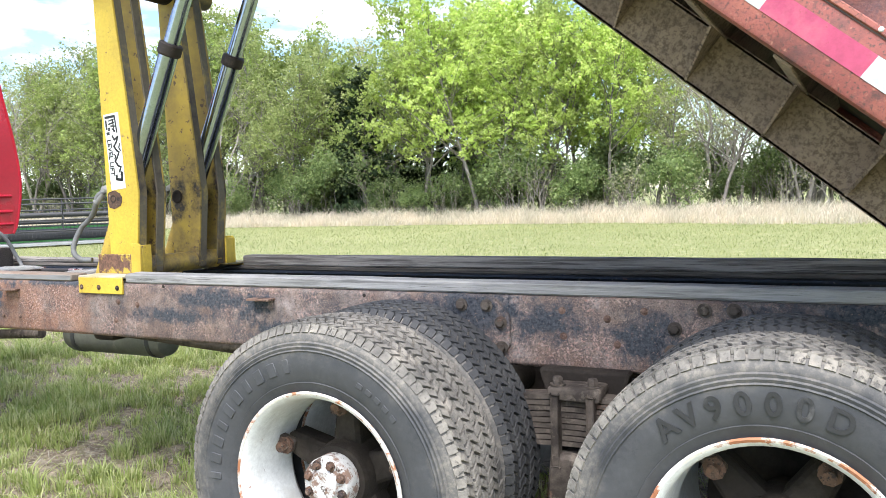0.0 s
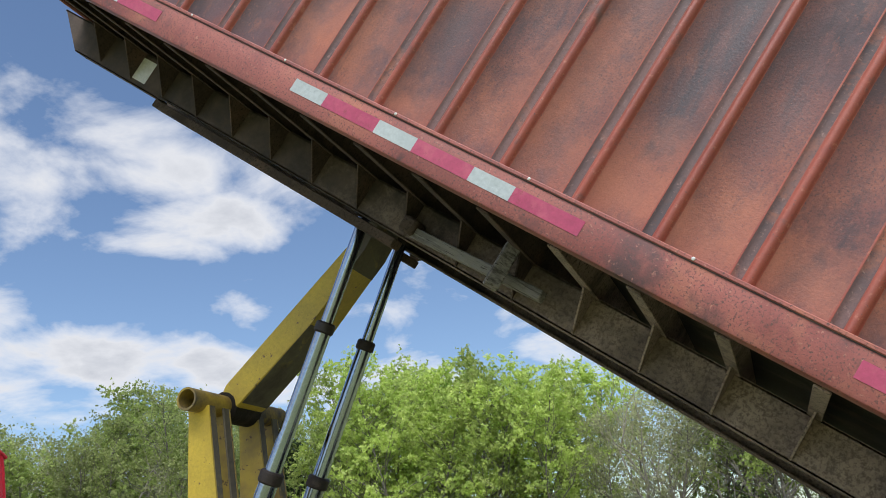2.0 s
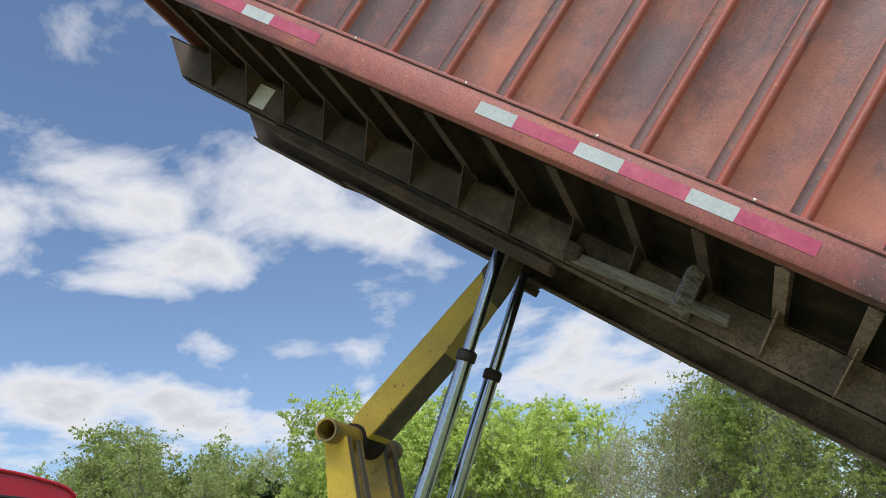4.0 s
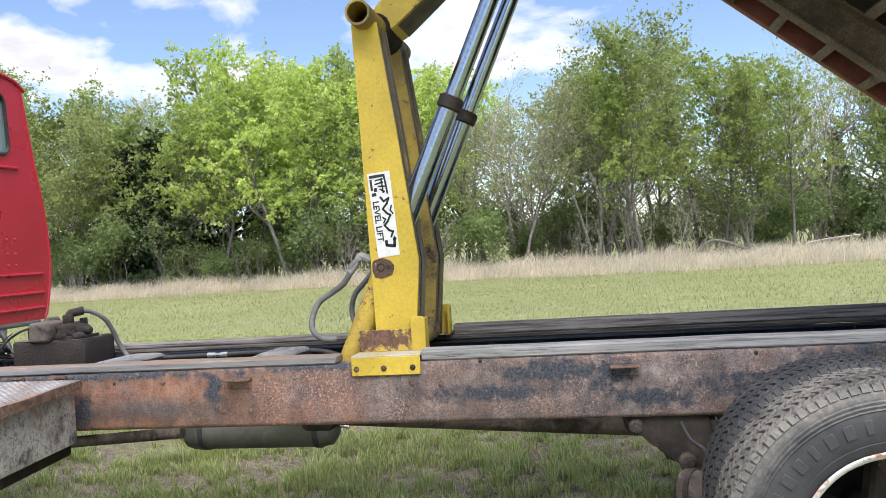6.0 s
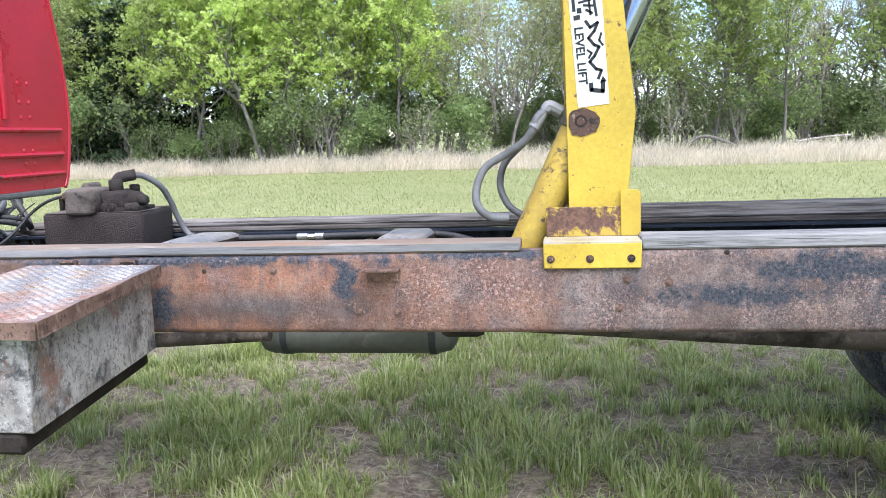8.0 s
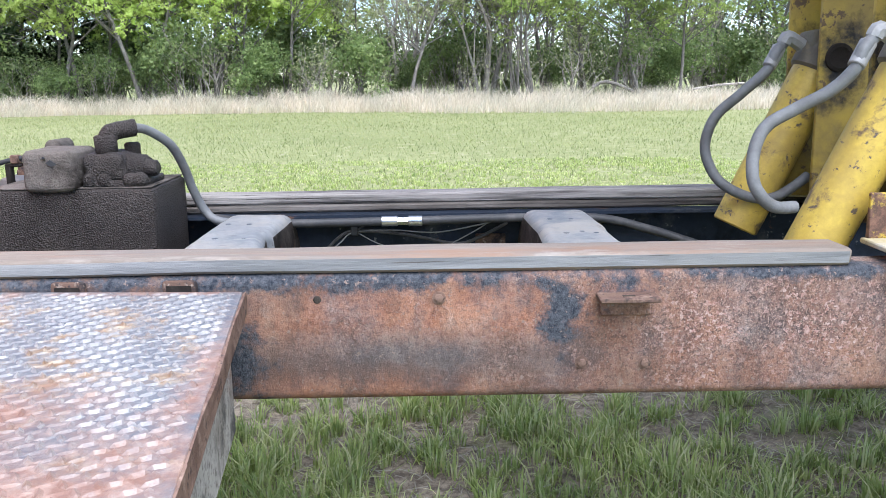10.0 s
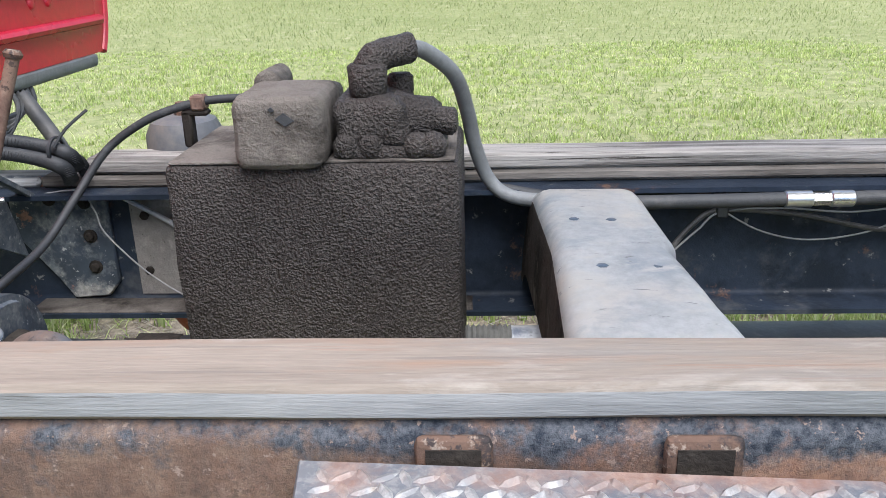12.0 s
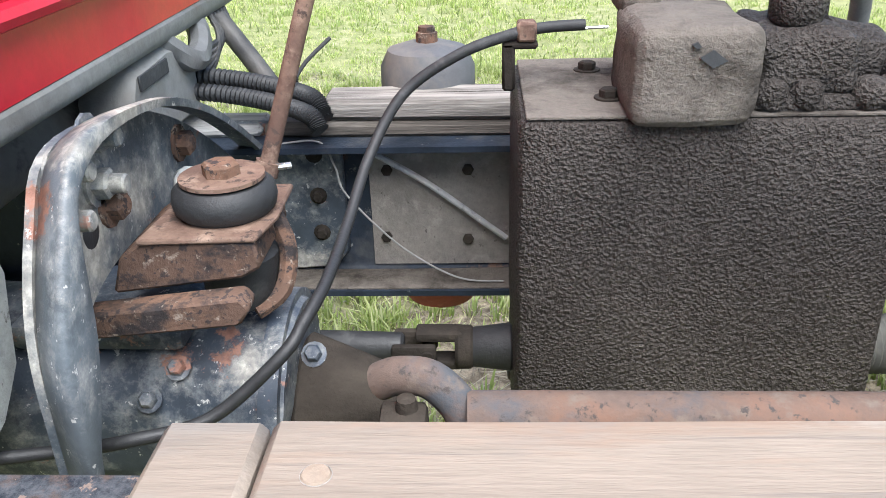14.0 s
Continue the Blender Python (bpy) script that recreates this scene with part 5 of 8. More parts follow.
for y in (0.284, 0.534):
    part("pin_hole", lathe([(0, 0.0015), (0.02, 0.0015), (0.026, 0.006), (0.034, 0.004), (0.036, 0), (0, 0)], between((-1.2, y, 1.44), (-1.2, y - 1, 1.44)), None, 20), M["grime"], lift, "black greased pin hole")
# base pin tube between the posts
part("foot_tube", rod((-1.12, 0.135, 1.10), (-1.12, 0.715, 1.10), 0.05, segments=24, edge=0.006), M["yellow_dirty"], lift, "greasy yellow foot tube")

# decal: white plate with dark emblem, words and a zigzag of arrows
dec = [(-1.241, 1.845), (-1.140, 1.853), (-1.116, 1.487), (-1.213, 1.478)]
part("decal", prism(dec, "y", 0.1182, 0.12, 0.0), M["white_decal"], lift, "white hoist decal with black lettering")
DEC_U = (Vector(dec[1]) - Vector(dec[0])).normalized()          # across
DEC_V = (Vector(dec[3]) - Vector(dec[0])).normalized()          # down


def dec_pt(u, v):
    return Vector(dec[0]) + DEC_U * u + DEC_V * v


def ink(points, name="decal_mark"):
    part(name, prism([tuple(dec_pt(u, v)) for u, v in points], "y", 0.1168, 0.1182), M["black_ink"], lift)


def stroke(pts, w):
    for (u0, v0), (u1, v1) in zip(pts, pts[1:]):
        d = Vector((u1 - u0, v1 - v0)).normalized()
        n = Vector((-d.y, d.x)) * w / 2
        a, b = Vector((u0, v0)) - d * w * 0.3, Vector((u1, v1)) + d * w * 0.3
        ink([tuple(a + n), tuple(b + n), tuple(b - n), tuple(a - n)])


ink([(0.008, 0.010), (0.070, 0.010), (0.070, 0.022), (0.008, 0.022)])
stroke([(0.034, 0.034), (0.066, 0.030)], 0.0065)
stroke([(0.060, 0.030), (0.062, 0.090)], 0.0065)
stroke([(0.044, 0.060), (0.072, 0.064)], 0.0065)
stroke([(0.050, 0.074), (0.068, 0.086)], 0.007)
stroke([(0.090, 0.150), (0.082, 0.170), (0.092, 0.186)], 0.0065)
stroke([(0.044, 0.196), (0.056, 0.206), (0.046, 0.220)], 0.0065)
ink([(0.008, 0.028), (0.018, 0.028), (0.018, 0.075), (0.008, 0.075)])
ink([(0.022, 0.066), (0.036, 0.066), (0.036, 0.082), (0.022, 0.082)])
ink([(0.010, 0.088), (0.030, 0.086), (0.030, 0.100), (0.010, 0.102)])
stroke([(0.074, 0.012), (0.080, 0.095)], 0.008)
stroke([(0.030, 0.050), (0.066, 0.045)], 0.007)
stroke([(0.046, 0.108), (0.058, 0.128), (0.082, 0.116), (0.070, 0.140), (0.050, 0.160), (0.066, 0.182), (0.080, 0.190), (0.064, 0.216), (0.048, 0.232), (0.066, 0.256), (0.082, 0.262), (0.070, 0.285)], 0.009)
stroke([(0.046, 0.300), (0.046, 0.318), (0.080, 0.326), (0.084, 0.296)], 0.013)
ink([(0.074, 0.300), (0.094, 0.296), (0.084, 0.280)])


def letters(text, size, at, parent, material, depth, name="lettering", label=""):
    """Raised letters from the built-in font, turned into a mesh. at: a matrix whose xy plane they lie in."""
    cu = bpy.data.curves.new("text", "FONT")
    cu.offset = size * 0.022
    cu.body, cu.size, cu.extrude, cu.align_x, cu.align_y = text, size, depth, "LEFT", "CENTER"
    tmp = new("text", cu)
    bpy.context.view_layer.update()
    me = bpy.data.meshes.new_from_object(tmp.evaluated_get(bpy.context.evaluated_depsgraph_get()))
    bpy.data.objects.remove(tmp)
    me.transform(at)
    me.materials.clear()
    me.materials.append(material)
    ob = new(name, me)
    ob.parent = parent
    if label:
        ob["label"] = label
    return ob


# the words read downwards along the decal
right_, up_ = Vector((DEC_V.x, 0, DEC_V.y)), Vector((DEC_U.x, 0, DEC_U.y))
basis = Matrix((right_, up_, right_.cross(up_))).transposed().to_4x4()
p0 = dec_pt(0.021, 0.122)
letters("LEVEL LIFT", 0.038, Matrix.Translation((p0.x, 0.1175, p0.y)) @ basis, lift, M["black_ink"], 0.0006, "lettering", "black words down the decal")

# ---- hydraulic hoses at the barrels ----
for y, pts in ((0.17, [(-1.315, 1.474), (-1.342, 1.451), (-1.359, 1.41), (-1.395, 1.37), (-1.453, 1.335), (-1.511, 1.3), (-1.539, 1.252), (-1.546, 1.196), (-1.53, 1.159), (-1.494, 1.133), (-1.444, 1.129)]),
               (0.60, [(-1.319, 1.477), (-1.343, 1.456), (-1.363, 1.412), (-1.42, 1.354), (-1.477, 1.295), (-1.498, 1.219), (-1.477, 1.15), (-1.436, 1.11), (-1.372, 1.086), (-1.31, 1.089), (-1.25, 1.119), (-1.221, 1.138)])):
    h = thing("hydraulic_hose", "grey hydraulic hose looping from a cylinder head", "hose", "hoist hoses")
    part("hose_line", hose([(x, y - 0.01 - 0.02 * math.sin(i), z) for i, (x, z) in enumerate(pts)], 0.0135, segments=10), M["hose_grey"], h)
    part("crimp", rod((pts[2][0] + 0.003, y - 0.03, pts[2][1] + 0.008), (pts[0][0] - 0.01, y - 0.012, pts[0][1] - 0.008), 0.0175, segments=12, edge=0.002), M["wire"], h, "zinc crimped ferrule")
    part("elbow", hose([(pts[0][0], y - 0.01, pts[0][1]), (pts[0][0] + 0.012, y - 0.008, pts[0][1] + 0.016), (pts[0][0] + 0.05, y + 0.0, pts[0][1] - 0.004)], 0.018, per=4), M["wire"], h, "zinc elbow fitting")
# head lugs that carry the ports
for ob in [o for o in bpy.data.objects if o.name.startswith("hydraulic_cylinder") and o.parent is None]:
    y = 0.205 if ob.name == "hydraulic_cylinder" else 0.637
    c = along(1.465, y)
    bm = rod(c + Vector((0, -0.075, 0)), c + Vector((0, 0.075, 0)), 0.03, segments=18, edge=0.004)
    part("trunnion", roughen(bm, 0.003, 30), M["grime"], ob, "rusty trunnion pin")
    part("port_block", roughen(box((c.x - 0.065, y - 0.045, c.z - 0.05), (c.x + 0.02, y + 0.045, c.z + 0.045), 0.012, segments=2), 0.004, 20), M["yellow_grey"], ob, "dusty grey port block")
    t = along(3.34, y)
    part("rod_eye", rod(t + Vector((0, -0.04, 0)), t + Vector((0, 0.04, 0)), 0.045, segments=20, edge=0.005), M["grime"], ob, "dark rod eye")
# pivot shaft under the bed that takes cylinders and arm
top = along(3.34, 0)
part("pivot_shaft", rod((top.x, -0.068, top.z), (top.x, 0.83, top.z), 0.028, segments=18), M["grime"], lift, "dark pivot shaft across the bed beams")
for y in (-0.02, 0.86):
    part("pivot_lug", box((top.x - 0.06, y - 0.012, top.z - 0.06), (top.x + 0.08, y + 0.012, top.z + 0.17), 0.01), M["bed_under"], lift, "rusty pivot lug")


# moulded type letters on the rear tyre
for w in near_wheels:
    if w.matrix_world.translation.x > 1:
        for k, ch in enumerate("AV9000D"):
            letters(ch, 0.078, on_arc(w, AXLES[1], 131.5 - 9.9 * k, 0.386), w, M["black_rubber"], 0.0035, "sidewall_letter", "raised dark sidewall letter")

# ---- dump bed fittings ----
for k, (a, b, mat) in enumerate([(0.16, 0.32, 1), (0.32, 0.54, 0), (0.56, 0.72, 1), (0.72, 0.98, 0), (0.98, 1.16, 1), (1.16, 1.45, 0),
                                 (2.30, 2.47, 1), (2.47, 2.735, 0), (2.735, 2.915, 1), (2.915, 3.165, 0), (3.165, 3.335, 1), (3.335, 3.60, 0),
                                 (4.446, 4.70, 0), (4.70, 4.875, 1), (4.875, 5.13, 0), (5.13, 5.305, 1)]):
    bed_part("reflective_tape", box((a, -0.0015, 0.05), (b, 0.0, 0.103)), M["tape_white"] if mat else M["tape_red"], "silver white reflective tape" if mat else "faded red reflective tape")
lamp = bed_part("marker_lamp", lathe([(0, 0.018), (0.022, 0.014), (0.03, 0.004), (0.03, 0)], between((0.09, 0, 0.085), (0.09, -1, 0.085)), None, 20), M["amber"], "amber marker lamp")
bed_part("lamp_ring", lathe([(0.03, 0), (0.038, 0), (0.038, 0.006), (0.03, 0.008)], between((0.09, 0, 0.085), (0.09, -1, 0.085)), None, 20, True), M["white_decal"], "white lamp ring", lamp)
bed_part("seam", box((0.02, -0.002, 0.1335), (BED_LEN - 0.02, 0.002, 0.1365)), M["bed_dark"], "dark weld seam")
bed_part("rail_cap", box((0.02, -0.004, 0.1372), (BED_LEN - 0.02, 0.05, 0.152), 0.003), M["bed_rail"])
for k in range(7):
    u = 1.62 + 0.58 * k
    bed_part("rivet", lathe([(0, 0.004), (0.004, 0.003), (0.006, 0)], between((u, -0.004, 0.146), (u, -1, 0.146)), None, 8), M["rim_white"], "small pale rivet")
# old plank strip and stub hung on the near beam
def bar(p, q, wide, thick, bevel):
    """A flat bar from p to q, its broad side towards the bed's flank."""
    d = (Vector(q) - Vector(p)).length
    return box((0, -thick / 2, -wide / 2), (d, thick / 2, wide / 2), bevel, Matrix.Translation(p) @ (Vector(q) - Vector(p)).to_track_quat("X", "Z").to_matrix().to_4x4())


bed_part("strip", bar((2.70, 0.655, -0.138), (3.395, 0.575, -0.114), 0.046, 0.05, 0.005), M["wood_mid"], "greyish strip wired to the beam")
bed_part("strip_stub", bar((3.203, 0.525, 0.002), (3.225, 0.485, -0.185), 0.055, 0.062, 0.006), M["wood_mid"], "broken grey stub")
bed_part("strip_end", box((2.66, 0.60, -0.16), (2.735, 0.70, -0.085), 0.012), M["bed_under"], "bent steel hook")
bed_part("beam_sticker", box((0.62, NEAR_SILL - 0.0015, -0.16), (0.75, NEAR_SILL, -0.03)), M["white_decal"], "torn white maker sticker")
for y, u0, u1 in ((NEAR_SILL + 0.004, 0.88, 2.62), (FAR_SILL - 0.092, 2.2, 2.33)):
    bed_part("beam_shoe", box((u0, y, -0.238), (u1, y + 0.085, -0.1945), 0.004), M["bed_under"], "worn wear strip")
# hinge at the rear of the frame
hinge = bmesh.new()
rod((2.34, -0.04, 1.17), (2.34, FAR + 0.04, 1.17), 0.03, segments=18, bm=hinge)
part("hinge_shaft", hinge, M["grime"], truck, "dark rear hinge shaft")
for y in (-0.045, FAR + 0.02):
    part("hinge_lug", prism([(2.22, 1.02), (2.46, 1.02), (2.39, 1.21), (2.29, 1.21)], "y", y, y + 0.025, 0.003), M["rust"], truck)

# ---- fittings on the frame rail ----
def rail_tab(x):
    ob = part("rail_tab", box((x - 0.058, -0.052, 0.987), (x + 0.058, 0.0, 0.996), 0.002), M["rust_light"], truck, "small rusty step tab")
    part("tab_leg", box((x - 0.05, -0.007, 0.95), (x + 0.05, -0.0005, 0.987), 0.003), M["rail"], ob)
    part("tab_slot", box((x - 0.012, -0.034, 0.9955), (x + 0.012, -0.026, 0.997)), M["grime"], ob)


rail_tab(-1.837)
rail_tab(-0.20)
for x, z in ((-2.437, 0.99), (0.30, 1.02), (-0.78, 1.03)):
    part("rail_hole", lathe([(0, 0.001), (0.006, 0.001), (0.008, 0)], between((x, 0, z), (x, -1, z)), None, 12), M["grime"], truck, "dark drilled hole")
for x, z in ((-2.2, 0.99), (-1.075, 0.95), (-1.098, 0.861), (-1.92, 0.853), (-1.795, 0.851), (1.116, 0.99), (1.277, 0.967), (1.402, 0.997), (1.12, 0.90), (0.62, 0.95), (1.31, 0.88), (-0.95, 0.94)):
    part("rail_bolt", bolt((x, 0, z), (0, -1, 0), 0.009, 0.007), M["rust_light"], truck)
for x in (-2.912, -2.698):
    bm = bmesh.new()
    box((x - 0.034, -0.016, 0.985), (x + 0.034, -0.0005, 1.036), 0.008, None, bm, 2)
    b = part("step_clip", bm, M["rust"], truck, "rusty folded step clip")
    part("clip_hole", box((x - 0.024, -0.0175, 0.99), (x + 0.024, -0.0155, 1.027), 0.0), M["grime"], b)

# knots in the near timber
for x, y in ((-3.477, 0.048),):
    if y > 0:
        part("timber_plug", lathe([(0, 0.002), (0.0085, 0.0015), (0.0095, 0)], between((x, y, 1.0748), (x, y, 2)), None, 16), M["plug_wood"], truck, "round plugged bolt hole")
        part("plug_gap", lathe([(0.0095, 0.0), (0.0096, 0.0004), (0.0101, 0.0004), (0.0102, 0.0)], between((x, y, 1.0748), (x, y, 2)), None, 20), M["wood_mid"], truck, "dark gap round the plug")

# ---- pressed cross members ----
def saddle(x, seed):
    """A pressed hat-shaped cross member: waisted top, rolled shoulders, sides that fall away, ends that flare to the rails."""
    bm = bmesh.new()
    rows = []
    for y in np.linspace(0.02, 0.845, 34):
        c = abs(y - 0.46) / 0.42
        half = 0.088 + 0.05 * c ** 2.2 - 0.018 * math.exp(-((y - 0.5) / 0.09) ** 2)
        top = 1.045 - 0.012 * c - (0.13 * max(0.0, (c - 0.62) / 0.38) ** 2.2)
        line = []
        for way, wide in ((-1, 0.088 + 0.012 * c), (1, half if y < 0.46 else 0.088)):     # only the near rear corner flares
            prof = [(wide - 0.032 + 0.032 * math.sin(radians(a)), top - 0.032 + 0.032 * math.cos(radians(a))) for a in np.linspace(0, 90, 6)]
            prof += [(wide + 0.004, top - 0.07), (wide + 0.008, min(top - 0.08, max(0.83, top - 0.16)))]
            line += [(way * a, b) for a, b in (prof[::-1] if way < 0 else prof)]
        rows.append([bm.verts.new((x + a, y, b + 0.002 * noise.noise(Vector((a * 30, y * 14, seed))))) for a, b in line])
    for a, b in zip(rows, rows[1:]):
        for i in range(len(a) - 1):
            bm.faces.new((a[i], a[i + 1], b[i + 1], b[i]))
    bmesh.ops.solidify(bm, geom=bm.faces[:], thickness=0.007)
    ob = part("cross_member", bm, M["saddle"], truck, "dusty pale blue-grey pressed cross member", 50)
    ob.data.materials.append(M["casting"])        # its flanks are darker brown, for dirt and for shade painted into them
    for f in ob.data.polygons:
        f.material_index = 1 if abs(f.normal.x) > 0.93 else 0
    for dx, y in ((-0.045, 0.56), (0.01, 0.555), (-0.035, 0.47), (-0.03, 0.37), (0.01, 0.385), (0.04, 0.365)):
        part("member_bolt", bolt((x + dx, y, 1.039), (0, 0, 1), 0.008, 0.004), M["dark_frame"], ob)


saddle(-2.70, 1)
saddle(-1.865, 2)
part("cross_member", box((-0.55, 0.0875, 0.80), (-0.38, FAR - 0.0875, 0.99), 0.02, segments=2), M["grime"], truck, "greasy cross member")
part("cross_member", box((1.08, 0.0875, 0.74), (1.34, FAR - 0.0875, 1.0), 0.02, segments=2), M["grime"], truck, "")
part("cross_member", box((2.5, 0.0875, 0.80), (2.7, FAR - 0.0875, 1.0), 0.02, segments=2), M["grime"], truck, "")

# ---- lines along the far rail ----
line_ = thing("pressure_line", "dusty hydraulic hose with zinc coupling along the far frame rail", "hose")
part("hose_line", hose([(-2.845, 0.80, 1.018), (-2.7, 0.755, 1.008), (-2.5, 0.757, 1.006), (-2.36, 0.757, 1.008)], 0.0125, segments=10), M["hose"], line_)
part("hose_line", hose([(-2.25, 0.757, 1.008), (-2.0, 0.757, 1.012), (-1.75, 0.755, 1.008), (-1.6, 0.74, 0.975), (-1.45, 0.7, 0.93), (-1.3, 0.6, 0.9), (-1.25, 0.45, 0.9)], 0.0125, segments=10), M["hose"], line_)
part("coupling", rod((-2.362, 0.757, 1.008), (-2.315, 0.757, 1.008), 0.0145, segments=14, edge=0.002), M["zinc"], line_, "bright zinc coupling")
part("coupling_nut", rod((-2.315, 0.757, 1.008), (-2.285, 0.757, 1.008), 0.012, segments=6), M["zinc"], line_)
part("coupling", rod((-2.285, 0.757, 1.008), (-2.245, 0.757, 1.008), 0.0145, segments=14, edge=0.002), M["zinc"], line_)
wires = thing("wire_bundle", "loose grey wires clipped along the dark far rail", "wire")
part("wire", hose([(-2.54, 0.80, 0.90), (-2.50, 0.81, 0.945), (-2.446, 0.825, 0.968), (-2.3, 0.83, 0.955), (-2.15, 0.83, 0.925), (-2.08, 0.82, 0.945), (-2.0, 0.80, 0.99)], 0.005), M["hose"], wires)
part("wire", hose([(-2.446, 0.825, 0.968), (-2.37, 0.83, 0.925), (-2.28, 0.835, 0.905), (-2.18, 0.83, 0.92), (-2.1, 0.82, 0.96), (-2.05, 0.80, 0.995)], 0.0017), M["wire"], wires)
part("wire", hose([(-2.54, 0.80, 0.892), (-2.49, 0.81, 0.935), (-2.446, 0.82, 0.966), (-2.33, 0.83, 0.968), (-2.2, 0.83, 0.96), (-2.05, 0.80, 0.992)], 0.002), M["wire"], wires)
part("clip", box((-2.457, 0.815, 0.955), (-2.435, 0.845, 1.0), 0.003), M["machine_black"], wires)
part("wire_tail", hose([(-2.446, 0.82, 0.97), (-2.41, 0.80, 0.99), (-2.395, 0.79, 1.0)], 0.002), M["hose"], wires)
part("inner_patch", roughen(box((-2.09, 0.845, 0.85), (-2.0, 0.8545, 0.95), 0.004, segments=2), 0.003, 20, 3, 3), M["rust"], truck, "scabby rust patch")

# ---- air tank and drive line under the frame ----
air = thing("air_tank", "olive grey air tank slung under the far frame rail", "tank")
AIR = [(0, 0), (0.06, 0.005), (0.095, 0.03), (0.108, 0.07), (0.108, 0.1), (0.112, 0.105), (0.112, 0.125), (0.108, 0.13), (0.108, 0.78), (0.112, 0.785), (0.112, 0.805), (0.108, 0.81), (0.095, 0.87), (0.06, 0.895), (0, 0.9)]
part("shell", lathe(AIR, between((-2.62, 0.95, 0.565), (-1.6, 0.95, 0.565)), None, 36), M["olive"], air)
for x in (-2.5, -1.84):
    part("strap", lathe([(0.1085, 0), (0.113, 0), (0.113, 0.03), (0.1085, 0.03)], between((x, 0.95, 0.565), (x + 1, 0.95, 0.565)), None, 36, True), M["machine_black"], air, "dark steel strap")
    part("hanger", box((x, FAR, 0.66), (x + 0.03, 0.97, 0.80), 0.004), M["machine_black"], air)
part("drain_cock", rod((-1.75, 0.95, 0.58), (-1.66, 0.95, 0.56), 0.012, segments=10), M["zinc"], air)
drive = part("drive_shaft", rod((-1.6, 0.43, 0.73), (0.35, 0.43, 0.617), 0.04, segments=20), M["casting"], truck, "greasy brown drive shaft")
part("universal_joint", roughen(box((0.25, 0.36, 0.56), (0.42, 0.5, 0.67), 0.03, segments=2), 0.006, 15), M["grime"], drive)
part("universal_joint", roughen(box((-1.72, 0.36, 0.67), (-1.55, 0.5, 0.79), 0.03, segments=2), 0.006, 15), M["grime"], drive)

# ---- rear suspension ----
for ax in AXLES:
    house = bmesh.new()
    rod((ax, -0.5, WHEEL_Z), (ax, FAR + 0.5, WHEEL_Z), 0.075, segments=20, bm=house)
    part("axle", house, M["grime"], truck, "greasy axle housing")
    part("differential", roughen(lathe([(0, -0.2), (0.1, -0.18), (0.2, -0.08), (0.22, 0), (0.2, 0.08), (0.1, 0.18), (0, 0.2)], Matrix.Translation((ax, 0.43, WHEEL_Z)) @ Matrix.Rotation(radians(90), 4, "Y"), None, 24), 0.008, 8), M["grime"], truck, "greasy differential housing")
    for y in (-0.02, FAR + 0.02):
        s = -1 if y < 0.4 else 1
        part("brake_drum", lathe([(0, 0), (0.2, 0), (0.205, 0.02), (0.205, 0.14), (0.215, 0.15), (0.215, 0.165), (0, 0.165)], between((ax, y + s * 0.10, WHEEL_Z), (ax, y + s * 2, WHEEL_Z)), None, 30), M["grime"], truck, "dusty brake drum")
        part("brake_chamber", rod((ax - 0.24, y - s * 0.02, 0.60), (ax - 0.24, y + s * 0.1, 0.66), 0.075, segments=20, edge=0.015), M["grime"], truck, "dusty brake chamber")
mid = sum(AXLES) / 2
for y, s in ((-0.13, -1), (FAR + 0.13, 1)):
    for k in range(9):
        L = 0.62 - 0.045 * max(0, k - 2)
        bm = bmesh.new()
        n = 14
        top_, low_ = [], []
        for i in range(n + 1):
            x = -L + 2 * L * i / n
            z = 0.735 - 0.0195 * k - 0.1 * (x / 0.62) ** 2
            top_.append((mid + x, z))
            low_.append((mid + x, z - 0.0155))
        prism(top_ + low_[::-1], "y", y - 0.038, y + 0.038, 0.0015, None, bm)
        part("spring_leaf", bm, M["casting"], truck, "dusty brown spring leaf" if k == 0 else "")
    part("spring_seat", roughen(box((mid - 0.09, y - 0.06, 0.72), (mid + 0.09, y + 0.06, 0.765), 0.012, segments=2), 0.004, 20), M["casting"], truck, "dusty spring seat")
    for x in (mid - 0.06, mid + 0.06):
        part("seat_nut", bolt((x, y + s * 0.03, 0.765), (0, 0, 1), 0.018, 0.03), M["casting"], truck)
        part("spring_bolt", box((x - 0.013, y + s * 0.045, 0.5), (x + 0.013, y + s * 0.066, 0.74), 0.006), M["casting"], truck)
    part("trunnion_block", roughen(prism([(mid - 0.1, 0.36), (mid + 0.12, 0.36), (mid + 0.1, 0.53), (mid - 0.08, 0.545)], "y", y - 0.07, y + 0.06, 0.012), 0.005, 14), M["casting"], truck, "grey cast trunnion block")
    part("hanger_casting", prism([(mid - 0.16, 0.80), (mid + 0.16, 0.80), (mid + 0.09, 0.56), (mid - 0.09, 0.56)], "y", min(y + s * -0.05, y + s * -0.12), max(y + s * -0.05, y + s * -0.12), 0.01), M["grime"], truck, "greasy hanger casting")
